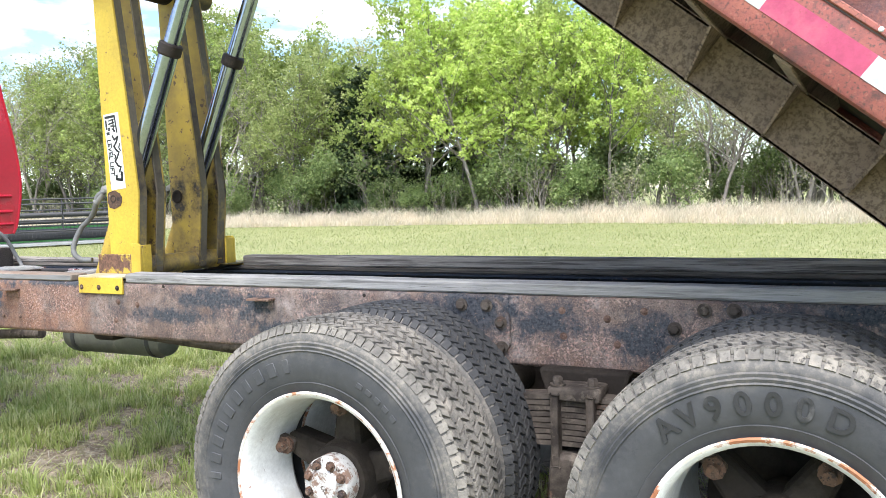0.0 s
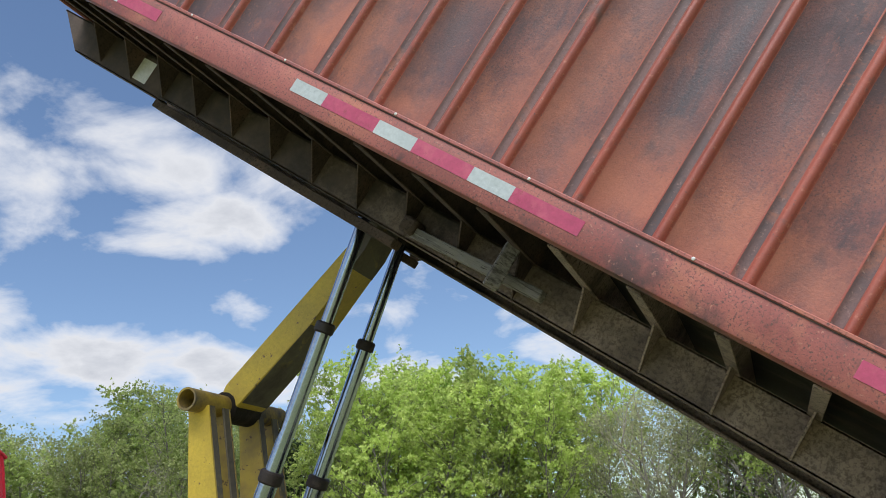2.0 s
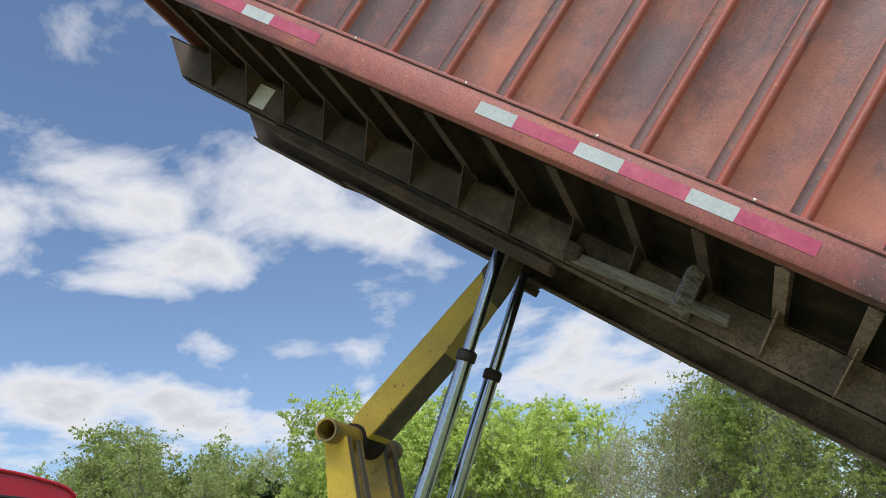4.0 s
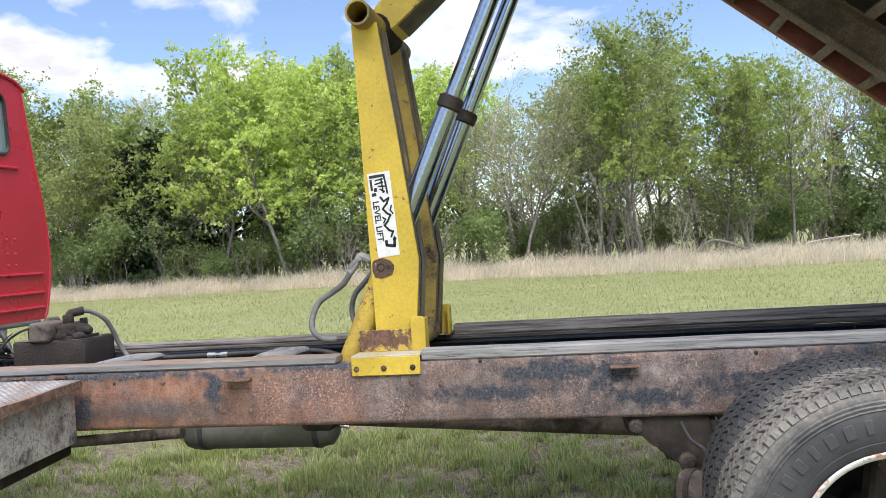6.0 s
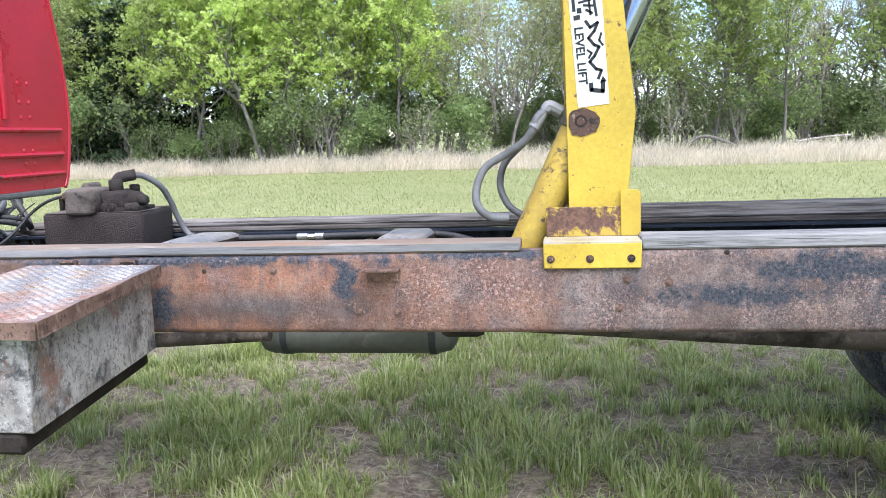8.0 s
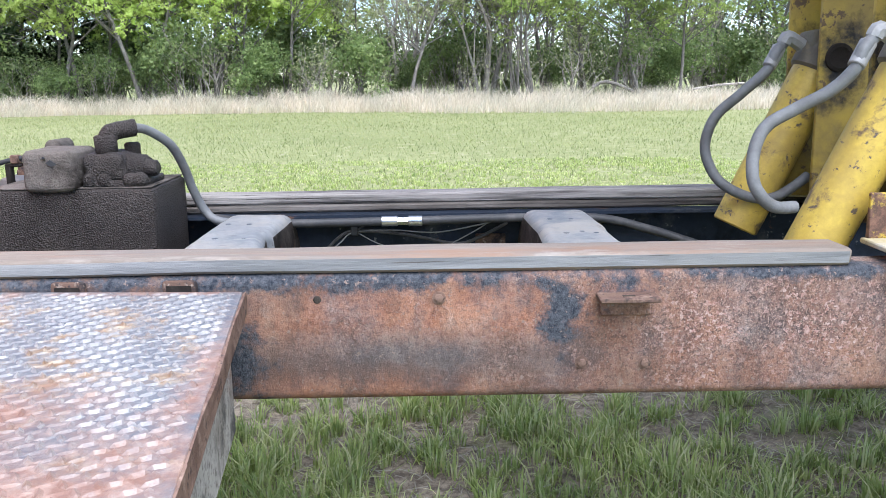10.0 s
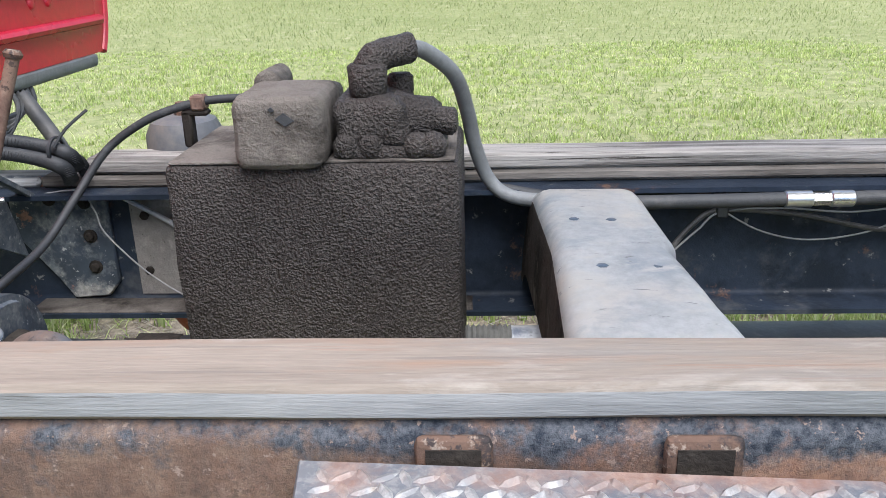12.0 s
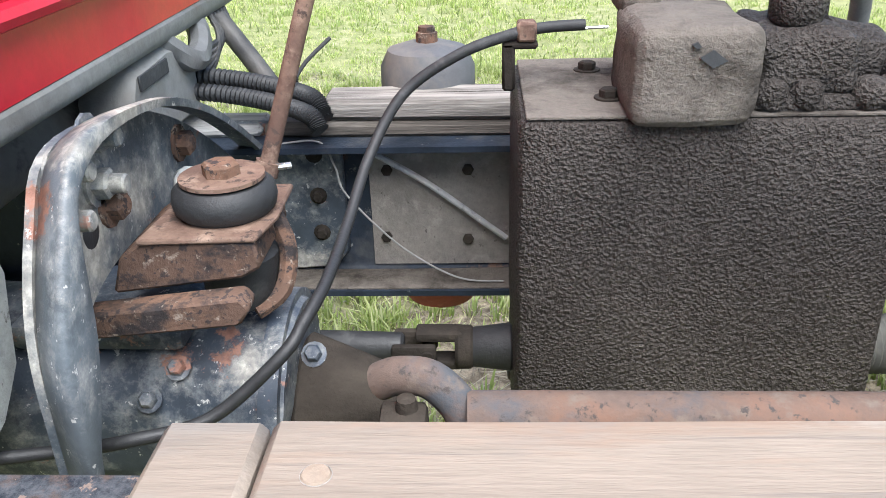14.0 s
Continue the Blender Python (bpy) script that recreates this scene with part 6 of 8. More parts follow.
# curved hanger plates riveted on the near rail
for pts, bolts in (([(0.70, 1.03), (0.86, 1.03), (0.92, 0.97), (0.925, 0.86), (0.88, 0.80), (0.82, 0.80), (0.76, 0.93), (0.69, 0.98)], [(0.735, 1.0), (0.835, 1.0), (0.89, 0.94), (0.892, 0.85)]),
                   ([(1.47, 0.80), (1.44, 0.90), (1.50, 0.985), (1.58, 1.035), (1.73, 1.035), (1.76, 0.99), (1.60, 0.90), (1.56, 0.80)], [(1.505, 0.945), (1.60, 1.01), (1.69, 1.012), (1.495, 0.87)])):
    h = part("spring_hanger", prism(pts, "y", -0.016, -0.0008, 0.004), M["rail"], truck, "rusty bolted hanger plate")
    for x, z in bolts:
        part("hanger_bolt", bolt((x, -0.016, z), (0, -1, 0), 0.016, 0.018), M["casting"], h)
# air lines and torque rod by the front axle
part("torque_rod", rod((0.03, 0.12, 0.62), (0.5, 0.12, 0.60), 0.03, segments=14), M["casting"], truck, "greasy torque rod")
part("rod_bracket", roughen(prism([(-0.22, 0.79), (0.12, 0.79), (0.12, 0.55), (0.03, 0.52), (-0.03, 0.6), (-0.09, 0.66), (-0.2, 0.72)], "y", 0.03, 0.10, 0.01), 0.02, 16, 2, 3), M["grime"], truck, "greasy cast torque rod bracket")
for x, y, z, r in ((-0.17, 0.06, 0.74, 0.03), (0.02, 0.04, 0.6, 0.035)):
    part("bracket_boss", roughen(rod((x, y - 0.05, z), (x, y + 0.08, z), r, segments=18, edge=0.01), 0.006, 20, x), M["casting"], truck, "grimy cast boss")
part("brake_chamber", roughen(rod((-0.02, -0.11, 0.525), (0.1, -0.19, 0.535), 0.08, segments=24, edge=0.02), 0.004, 14), M["casting"], truck, "dusty brake chamber")
part("chamber_band", lathe([(0.079, 0), (0.087, 0), (0.087, 0.02), (0.079, 0.02)], between((0.02, -0.137, 0.528), (0.1, -0.19, 0.535)), None, 24, True), M["grime"], truck)
part("air_line", hose([(0.0, 0.0, 0.76), (0.03, -0.03, 0.70), (0.08, -0.06, 0.66), (0.1, -0.1, 0.6)], 0.008), M["black_rubber"], truck, "black air line")
part("exhaust_pipe", rod((-3.4, 0.6, 0.575), (-2.45, 0.6, 0.63), 0.03, segments=16), M["casting"], truck, "dark brown pipe below the frame")

# ---- hydraulic tank between the rails ----
hyd = thing("hydraulic_tank", "crusted black hydraulic tank with pump and valve on top", "tank")
tk = box((-3.338, 0.50, 0.70), (-2.912, 0.772, 1.147), 0.014, segments=2)
part("tank_body", roughen(tk, 0.003, 18, 2, 5), M["tank"], hyd, "pebbly black crusted tank body", 60)
part("tank_lid", roughen(box((-3.33, 0.508, 1.1465), (-2.92, 0.765, 1.1505), 0.001), 0.001, 12, 1, 4), M["tank_dust"], hyd, "dusty grey-brown tank top")
for y in (0.56, 0.72):
    part("tank_foot", box((-3.34, y, 0.66), (-2.91, y + 0.03, 0.70), 0.004), M["grime"], hyd)
cube = box((-3.225, 0.482, 1.142), (-3.098, 0.64, 1.246), 0.018, segments=3)
part("valve_cover", roughen(cube, 0.004, 16, 7, 4), M["tank_dust"], hyd, "dusty crusted square valve cover", 60)
part("cover_notch", prism([(-3.163, 1.216), (-3.151, 1.224), (-3.136, 1.213), (-3.150, 1.206)], "y", 0.4795, 0.484), M["machine_black"], hyd, "dark torn notch")
part("cover_notch", prism([(-3.172, 1.229), (-3.167, 1.232), (-3.163, 1.227), (-3.168, 1.225)], "y", 0.479, 0.484), M["machine_black"], hyd)
part("cover_cap", roughen(rod((-3.20, 0.60, 1.243), (-3.20, 0.70, 1.243), 0.022, segments=16, edge=0.006), 0.003, 20, 1), M["tank_dust"], hyd, "dusty round cap")
part("valve_block", roughen(box((-3.213, 0.60, 1.148), (-3.10, 0.70, 1.235), 0.012, segments=2), 0.004, 16, 3, 3), M["tank"], hyd, "crusted valve block")
pump = bmesh.new()
box((-3.093, 0.52, 1.16), (-2.985, 0.66, 1.232), 0.02, None, pump, 3)
part("pump_body", roughen(pump, 0.008, 22, 4, 4), M["tank"], hyd, "lumpy oil-caked pump body", 60)
pump = bmesh.new()
rod((-3.02, 0.585, 1.192), (-2.945, 0.585, 1.188), 0.045, 0.036, 20, pump, 0.01)
part("pump_nose", roughen(pump, 0.006, 24, 6, 1), M["tank"], hyd, "", 60)
part("pump_outlet", roughen(rod((-2.955, 0.575, 1.192), (-2.918, 0.572, 1.19), 0.021, segments=16, edge=0.005), 0.003, 30, 2, 1), M["tank"], hyd, "", 60)
for x in (-3.075, -3.04, -2.975, -2.95):
    part("pump_nut", roughen(lathe([(0, 0.014), (0.014, 0.012), (0.019, 0.002), (0.019, -0.01), (0, -0.01)], between((x, 0.522, 1.166), (x, 0.0, 1.166)), None, 12), 0.003, 40, x), M["tank"], hyd, "oil-caked nut", 60)
part("pump_flange", roughen(box((-3.095, 0.515, 1.148), (-2.935, 0.67, 1.166), 0.006, segments=2), 0.004, 26, 8, 4), M["tank"], hyd, "", 60)
part("pump_plug", roughen(rod((-3.005, 0.64, 1.22), (-3.005, 0.64, 1.252), 0.02, segments=14, edge=0.005), 0.002, 30, 5), M["tank"], hyd, "", 60)
part("inlet_elbow", roughen(hose([(-3.046, 0.57, 1.225), (-3.046, 0.572, 1.262), (-3.03, 0.585, 1.285), (-2.99, 0.62, 1.29)], 0.023, segments=14), 0.004, 30, 3), M["tank"], hyd, "oil-caked pump elbow", 60)
part("elbow_collar", roughen(rod((-3.046, 0.57, 1.23), (-3.046, 0.57, 1.276), 0.028, segments=16, edge=0.004), 0.003, 30, 9), M["tank"], hyd, "", 60)
sup = thing("supply_hose", "dusty grey hose arching from the pump to the frame", "hose")
part("hose_line", hose([(-3.0, 0.61, 1.289), (-2.97, 0.65, 1.284), (-2.925, 0.70, 1.24), (-2.905, 0.74, 1.175), (-2.893, 0.765, 1.11), (-2.87, 0.785, 1.045), (-2.83, 0.775, 1.014), (-2.75, 0.757, 1.009), (-2.69, 0.755, 1.008)], 0.0125, segments=12), M["hose_grey"], sup)
# control cable on its bracket
cable = thing("control_cable", "black control cable clamped to a bracket at the tank", "cable")
part("cable_line", hose([(-3.255, 0.655, 1.216), (-3.30, 0.654, 1.214), (-3.339, 0.65, 1.208), (-3.404, 0.64, 1.187), (-3.471, 0.63, 1.143), (-3.51, 0.585, 1.082), (-3.528, 0.5, 1.032), (-3.536, 0.40, 1.015), (-3.55, 0.345, 1.0), (-3.568, 0.315, 0.98), (-3.635, 0.285, 0.93), (-3.70, 0.255, 0.928), (-3.76, 0.25, 0.92), (-3.85, 0.22, 0.93)], 0.0066, segments=10), M["black_rubber"], cable)
part("cable_core", rod((-3.258, 0.655, 1.212), (-3.228, 0.655, 1.213), 0.002, segments=6), M["zinc"], cable)
br = bmesh.new()
box((-3.352, 0.645, 1.14), (-3.337, 0.668, 1.198), 0.003, None, br)
box((-3.352, 0.645, 1.19), (-3.31, 0.668, 1.199), 0.003, None, br)
part("cable_bracket", br, M["grime"], cable, "greasy bent bracket")
part("cable_clamp", box((-3.335, 0.642, 1.199), (-3.312, 0.668, 1.222), 0.003), M["rust_light"], cable, "rusty cable clamp")
for p in ((-3.235, 0.575, 1.15), (-3.245, 0.70, 1.15)):
    part("tank_bolt", bolt(p, (0, 0, 1), 0.011, 0.012), M["grime"], hyd)

# drive to the pump, through the tank's front
pto = thing("pump_drive_shaft", "dark jointed drive shaft running into the hydraulic tank", "drive shaft")
part("bare_shaft", rod((-3.86, 0.61, 0.825), (-3.60, 0.61, 0.803), 0.011, segments=14), M["rust_light"], pto, "bare tan shaft")
part("sleeve", rod((-3.608, 0.61, 0.801), (-3.485, 0.61, 0.797), 0.02, segments=18, edge=0.004), M["black_rubber"], pto, "black sleeve")
for dy, dz in ((0.02, 0.0), (-0.02, 0.0)):
    part("yoke_arm", box((-3.50, 0.61 + dy - 0.006, 0.782), (-3.44, 0.61 + dy + 0.006, 0.812), 0.004, segments=2), M["grime"], pto, "greasy yoke arm")
part("cross_pin", rod((-3.452, 0.58, 0.797), (-3.452, 0.64, 0.797), 0.009, segments=12), M["grime"], pto)
for dz in (0.022, -0.022):
    part("yoke_arm", box((-3.468, 0.595, 0.797 + dz - 0.007), (-3.405, 0.625, 0.797 + dz + 0.007), 0.004, segments=2), M["grime"], pto, "dusty yoke arm")
part("yoke_body", rod((-3.415, 0.61, 0.797), (-3.39, 0.61, 0.797), 0.03, segments=18, edge=0.004), M["grime"], pto)
part("seal", rod((-3.395, 0.61, 0.797), (-3.337, 0.61, 0.797), 0.027, 0.033, 18, None, 0.004), M["black_rubber"], pto)

# threaded pipe on the other side
pipe = thing("threaded_pipe", "bright steel pipe with threaded collar beside the tank", "pipe")
coil = bmesh.new()
prof = []
for k in range(9):
    prof += [(0.036, k * 0.009), (0.041, k * 0.009 + 0.0045)]
lathe([(0, 0)] + prof + [(0, 0.081)], between((-2.912, 0.62, 0.795), (-2.0, 0.62, 0.795)), coil, 22)
part("thread", coil, M["tube_grey"], pipe, "dusty grey thread")
part("sleeve", rod((-2.835, 0.62, 0.795), (-2.745, 0.62, 0.795), 0.038, segments=24), M["steel_grey"], pipe, "shiny zinc sleeve")

# ---- cab ----
cab = new("cab")
cab.parent = truck
cab["label"] = "glossy red steel cab with rear window"
CY = 0.43
CAB_SIDE = [(1.21, 0.985), (1.30, 1.025), (1.575, 1.072), (1.9, 1.04), (2.25, 0.965), (2.6, 0.90), (2.68, 0.875)]
ROOF = [(2.715, 0.80), (2.75, 0.55), (2.77, 0.25)]
half = CAB_SIDE + ROOF
outline = [(CY + w, z) for z, w in half] + [(CY - w, z) for z, w in half[::-1]]


def wall_with_hole(outer, hole, x0, x1):
    """A flat end wall of the cab with an opening, as thick as x0 to x1."""
    bm = bmesh.new()
    loops = []
    for pts in (outer, hole):
        vs = [bm.verts.new((x0, y, z)) for y, z in pts]
        loops.append([bm.edges.new((a, b)) for a, b in zip(vs, vs[1:] + vs[:1])])
    bmesh.ops.triangle_fill(bm, edges=loops[0] + loops[1], use_beauty=True)
    got = bmesh.ops.extrude_face_region(bm, geom=bm.faces[:])
    bmesh.ops.translate(bm, verts=[v for v in got["geom"] if isinstance(v, bmesh.types.BMVert)], vec=(x1 - x0, 0, 0))
    return bm


def round_rect(y0, y1, z0, z1, r, slant=0.0):
    pts = []
    for cy, cz, a0 in ((y1 - r, z1 - r, 0), (y0 + r, z1 - r, 90), (y0 + r, z0 + r, 180), (y1 - r, z0 + r, 270)):
        for a in np.linspace(a0, a0 + 90, 6):
            y, z = cy + r * math.cos(radians(a)), cz + r * math.sin(radians(a))
            pts.append((y - slant * (z - z0) * (1 if y > CY else -1), z))
    return pts


win = round_rect(-0.31, 1.17, 2.245, 2.62, 0.06, 0.06)
part("rear_wall", wall_with_hole(outline, win, -3.83, -3.80), M["red"], cab, "red rear wall with pressed beads", 30)
shell = bmesh.new()
rings = [[shell.verts.new((x, CY + (y - CY) * s, z if z < 2.3 else 2.3 + (z - 2.3) * s2)) for y, z in outline] for x, s, s2 in ((-3.812, 1.004, 1.0), (-4.0, 1.008, 1.03), (-4.8, 1.01, 1.05), (-5.25, 0.98, 0.98))]
for a, b in zip(rings, rings[1:]):
    for i in range(len(outline)):
        j = (i + 1) % len(outline)
        shell.faces.new((a[i], a[j], b[j], b[i]))
bmesh.ops.solidify(shell, geom=shell.faces[:], thickness=0.02)
part("cab_shell", shell, M["red"], cab, "", 35)
part("front_wall", wall_with_hole([(CY + (y - CY) * 0.97, z) for y, z in outline], round_rect(-0.4, 1.26, 2.0, 2.58, 0.08, 0.08), -5.25, -5.22), M["red"], cab, "", 30)
gasket = bmesh.new()
hose([(-3.80, y, z) for y, z in win + win[:1]], 0.011, gasket, 6, 1)
part("window_gasket", gasket, M["black_rubber"], cab, "black rubber window seal")
part("rear_window", prism(win, "x", -3.818, -3.813), M["glass"], cab, "pale teal rear window pane").visible_shadow = False
part("drip_rail", hose([(-3.80, y, z + 0.004) for y, z in [(CY + w, z) for z, w in [(2.66, 0.905)] + ROOF] + [(CY - w, z) for z, w in ROOF[::-1] + [(2.66, 0.905)]]], 0.014, None, 8, 4), M["red"], cab, "red roof drip rail")
for z0, y0, y1 in ((2.165, -0.30, 1.16), (1.285, -0.45, 1.31), (1.50, -0.45, 1.31), (1.38, -0.45, 1.31)):
    part("pressed_bead", hose([(-3.80, y0, z0), (-3.795, y0 + 0.03, z0), (-3.795, y1 - 0.03, z0), (-3.80, y1, z0)], 0.012, None, 8, 2), M["red"], cab)
for y in (0.98, -0.12):
    part("pressed_bead", hose([(-3.80, y, 1.56), (-3.794, y, 1.6), (-3.794, y, 2.06), (-3.80, y, 2.1)], 0.014, None, 8, 2), M["red"], cab)
for z in (1.34, 1.40, 1.56, 1.63, 1.72):
    for y in (1.10, 1.17):
        part("rivet", lathe([(0, 0.006), (0.009, 0.004), (0.012, 0)], between((-3.80, y, z), (-3, y, z)), None, 8), M["red"], cab)
part("corner_trim", hose([(-3.806, CY + w - 0.012, z) for z, w in CAB_SIDE], 0.013, None, 8, 4), M["red"], cab)
part("sill_beam", prism([(-3.87, 1.178), (-3.805, 1.178), (-3.797, 1.186), (-3.797, 1.209), (-3.87, 1.209)], "y", -0.5, 1.36, 0.004), M["grey_primer"], cab, "dusty grey sill under the cab")
part("cab_floor", box((-5.2, -0.45, 1.215), (-3.84, 1.31, 1.24)), M["grey_primer"], cab)
# pale panel under the roof, added to throw daylight towards the rear window
part("headliner", box((-5.2, -0.3, 2.64), (-3.86, 1.16, 2.66), 0.004), M["rim_white"], cab, "pale roof panel added to brighten the cab inside")
part("seat_back", box((-4.3, 0.62, 1.6), (-4.15, 1.15, 2.25), 0.05, segments=3), M["machine_black"], cab, "dark seat back")
part("seat_back", box((-4.3, -0.25, 1.6), (-4.15, 0.28, 2.25), 0.05, segments=3), M["machine_black"], cab)

# ---- cab mount, arch and gearbox at the front ----
ARCH = [(0.176, 0.90), (0.178, 0.957), (0.180, 1.027), (0.189, 1.076), (0.207, 1.118), (0.230, 1.156), (0.262, 1.197), (0.316, 1.210), (0.405, 1.202), (0.497, 1.182), (0.604, 1.139), (0.714, 1.077), (0.80, 1.02)]
LIP = [(0.190, 0.90), (0.196, 0.957), (0.219, 1.005), (0.236, 1.052), (0.243, 1.100), (0.250, 1.147), (0.268, 1.176), (0.318, 1.194), (0.405, 1.192), (0.494, 1.173), (0.600, 1.131), (0.709, 1.069), (0.796, 1.012)]
LOWER = [(0.80, 0.90), (0.66, 0.98), (0.56, 1.035), (0.459, 1.052), (0.362, 1.052), (0.30, 1.035), (0.255, 1.0), (0.215, 0.90)]
smooth_line = lambda pts: [(p.y, p.z) for p in curve_points([(0, y, z) for y, z in pts], 3)]
inset = [(0.45 + (y - 0.45) * 0.9, 1.0 + (z - 1.0) * 0.93 if z > 1.0 else z) for y, z in smooth_line(ARCH)]
part("arch_web", prism(inset + smooth_line(LOWER), "x", -3.743, -3.735), M["arch"], truck, "blue-black arched cab support plate", 30)
band = bmesh.new()
oo, ii = smooth_line(ARCH), smooth_line(LIP)
rows = []
for k, (o, i_) in enumerate(zip(oo, ii)):     # folded edge: back of the flange, rounded ridge, lip turned inwards
    back = (o[0] + 0.022, o[1] - 0.012)
    mid_ = (o[0] * 0.9 + i_[0] * 0.1, o[1] * 0.9 + i_[1] * 0.1)
    inner_ = (o[0] * 0.55 + i_[0] * 0.45, o[1] * 0.55 + i_[1] * 0.45)
    rows.append([band.verts.new((x, y, z)) for x, (y, z) in ((-3.732, back), (-3.702, o), (-3.695, mid_), (-3.696, i_), (-3.704, i_), (-3.706, inner_), (-3.732, (back[0] + 0.008, back[1] - 0.007)))])
for a, b in zip(rows, rows[1:]):
    for i in range(7):
        band.faces.new((a[i], a[(i + 1) % 7], b[(i + 1) % 7], b[i]))
band.faces.new(rows[0])
band.faces.new(rows[-1][::-1])
part("arch_flange", band, M["arch_edge"], truck, "scuffed blue-black arch flange with rusty patches", 80)
for y, z, big in ((0.362, 1.139, 1), (0.367, 1.182, 1), (0.304, 1.173, 1), (0.287, 1.135, 1), (0.577, 1.104, 0), (0.380, 1.110, 0)):
    r = part("arch_bolt", rod((-3.735, y, z), (-3.703 if big else -3.715, y, z), 0.0095, segments=12, edge=0.002), M["arch"] if big else M["rust"], truck, "painted bolt" if big else "rusty bolt")
    part("nut", bolt((-3.735, y, z), (1, 0, 0), 0.015, 0.018), M["arch"] if big else M["rust"], r)
part("arch_hole", lathe([(0, 0.001), (0.014, 0.001), (0.016, 0)], between((-3.735, 0.337, 1.101), (-3, 0.337, 1.101)), None, 16), M["machine_black"], truck, "dark hole")

# plate bolted to the far rail
part("rail_gusset", prism([(-3.78, 1.045), (-3.59, 1.045), (-3.59, 0.83), (-3.615, 0.80), (-3.685, 0.795), (-3.709, 0.839), (-3.78, 0.93)], "y", 0.842, 0.8545, 0.003), M["gear_paint"], truck, "blue-black gusset plate")
for x, z in ((-3.633, 0.993), (-3.632, 0.925), (-3.632, 0.862), (-3.524, 0.963), (-3.399, 0.963), (-3.40, 0.845), (-3.53, 0.85), (-3.70, 1.0)):
    part("rail_bolt", bolt((x, 0.8545 if x > -3.55 else 0.842, z), (0, -1, 0), 0.009, 0.011), M["grime"], truck)
part("dusty_web", box((-3.552, 0.8505, 0.80), (-2.98, 0.8548, 1.045)), M["rail_dust"], truck, "dust-caked inside of the far rail")
part("flange_dust", roughen(box((-3.75, 0.785, 0.7875), (-2.9, 0.853, 0.792), 0.001, segments=1), 0.002, 30, 3, 6), M["tank_dust"], truck, "crumbled dirt on the rail flange")
part("brake_pipe", hose([(-3.56, 0.84, 1.005), (-3.549, 0.84, 0.998), (-3.464, 0.84, 0.946), (-3.368, 0.84, 0.872), (-3.34, 0.84, 0.85)], 0.005), M["steel_grey"], truck, "dusty brake pipe")
part("loose_wire", hose([(-3.686, 0.80, 1.022), (-3.616, 0.80, 1.027), (-3.594, 0.80, 0.987), (-3.58, 0.80, 0.942), (-3.505, 0.80, 0.858), (-3.418, 0.80, 0.802), (-3.345, 0.80, 0.794)], 0.0016), M["wire"], truck, "thin grey wire")

mount = thing("cab_mount", "rusty cab mount bracket with cracked black rubber cushion", "mount")
part("mount_bracket", roughen(prism([(-3.735, 1.028), (-3.722, 1.066), (-3.70, 1.082), (-3.59, 1.082), (-3.587, 1.055), (-3.606, 1.044)], "y", 0.352, 0.472, 0.003), 0.0015, 20), M["rust"], mount, "rusty folded bracket")
part("mount_plate", prism([(-3.70, 0.345), (-3.588, 0.350), (-3.578, 0.40), (-3.580, 0.485), (-3.69, 0.478)], "z", 1.082, 1.0885, 0.002), M["rust_light"], mount, "orange rusted plate")
part("lower_arm", prism([(-3.765, 0.995), (-3.754, 1.024), (-3.60, 1.042), (-3.592, 1.030), (-3.604, 1.012)], "y", 0.316, 0.345, 0.003), M["rust"], mount, "rusty lower arm")
part("lower_cushion", rod((-3.628, 0.414, 0.985), (-3.628, 0.414, 1.05), 0.036, 0.042, 24, None, 0.008), M["black_rubber"], mount, "black lower rubber cushion")
part("mount_strap", hose([(-3.59, 0.43, 1.078), (-3.578, 0.425, 1.04), (-3.585, 0.41, 1.0), (-3.61, 0.39, 0.985)], 0.010, None, 8, 4), M["rust"], mount)
part("cushion", lathe([(0, 0), (0.044, 0), (0.05, 0.006), (0.052, 0.016), (0.05, 0.026), (0.044, 0.032), (0, 0.032)], Matrix.Translation((-3.632, 0.414, 1.0885)), None, 32), M["black_rubber"], mount, "cracked black rubber cushion")
part("washer", lathe([(0, 0), (0.042, 0), (0.042, 0.004), (0, 0.004)], Matrix.Translation((-3.632, 0.414, 1.123)), None, 32), M["rust_light"], mount, "rusty washer")
part("mount_bolt", lathe([(0, 0), (0.019, 0), (0.019, 0.010), (0.016, 0.013), (0, 0.013)], Matrix.Translation((-3.632, 0.414, 1.127)), None, 6), M["rust"], mount, "rusty hex bolt")
# leaning rod
stick = thing("support_rod", "thin rusty support rod standing by the cab mount", "rod")
part("rod_bar", rod((-3.617, 0.52, 1.09), (-3.552, 0.56, 1.298), 0.0095, segments=12), M["rust_light"], stick)
part("rod_end", lathe([(0, 0), (0.012, 0.0), (0.014, 0.006), (0.01, 0.012), (0, 0.013)], between((-3.553, 0.559, 1.295), (-3.548, 0.563, 1.32)), None, 10), M["rust"], stick, "flattened rusty tip")
part("rod_clamp", rod((-3.619, 0.519, 1.085), (-3.614, 0.522, 1.10), 0.014, segments=12), M["rust_light"], stick, "rusty clamp")
part("rod_foot", hose([(-3.617, 0.52, 1.09), (-3.622, 0.50, 1.05), (-3.61, 0.475, 1.0), (-3.62, 0.46, 0.96)], 0.010), M["rust"], stick)
part("clamp_bolt", rod((-3.63, 0.51, 1.094), (-3.59, 0.525, 1.094), 0.004, segments=8), M["zinc"], stick)
part("rod_tab", prism([(-3.72, 1.065), (-3.64, 1.085), (-3.625, 1.075), (-3.64, 1.06)], "y", 0.505, 0.51), M["rust_light"], stick)
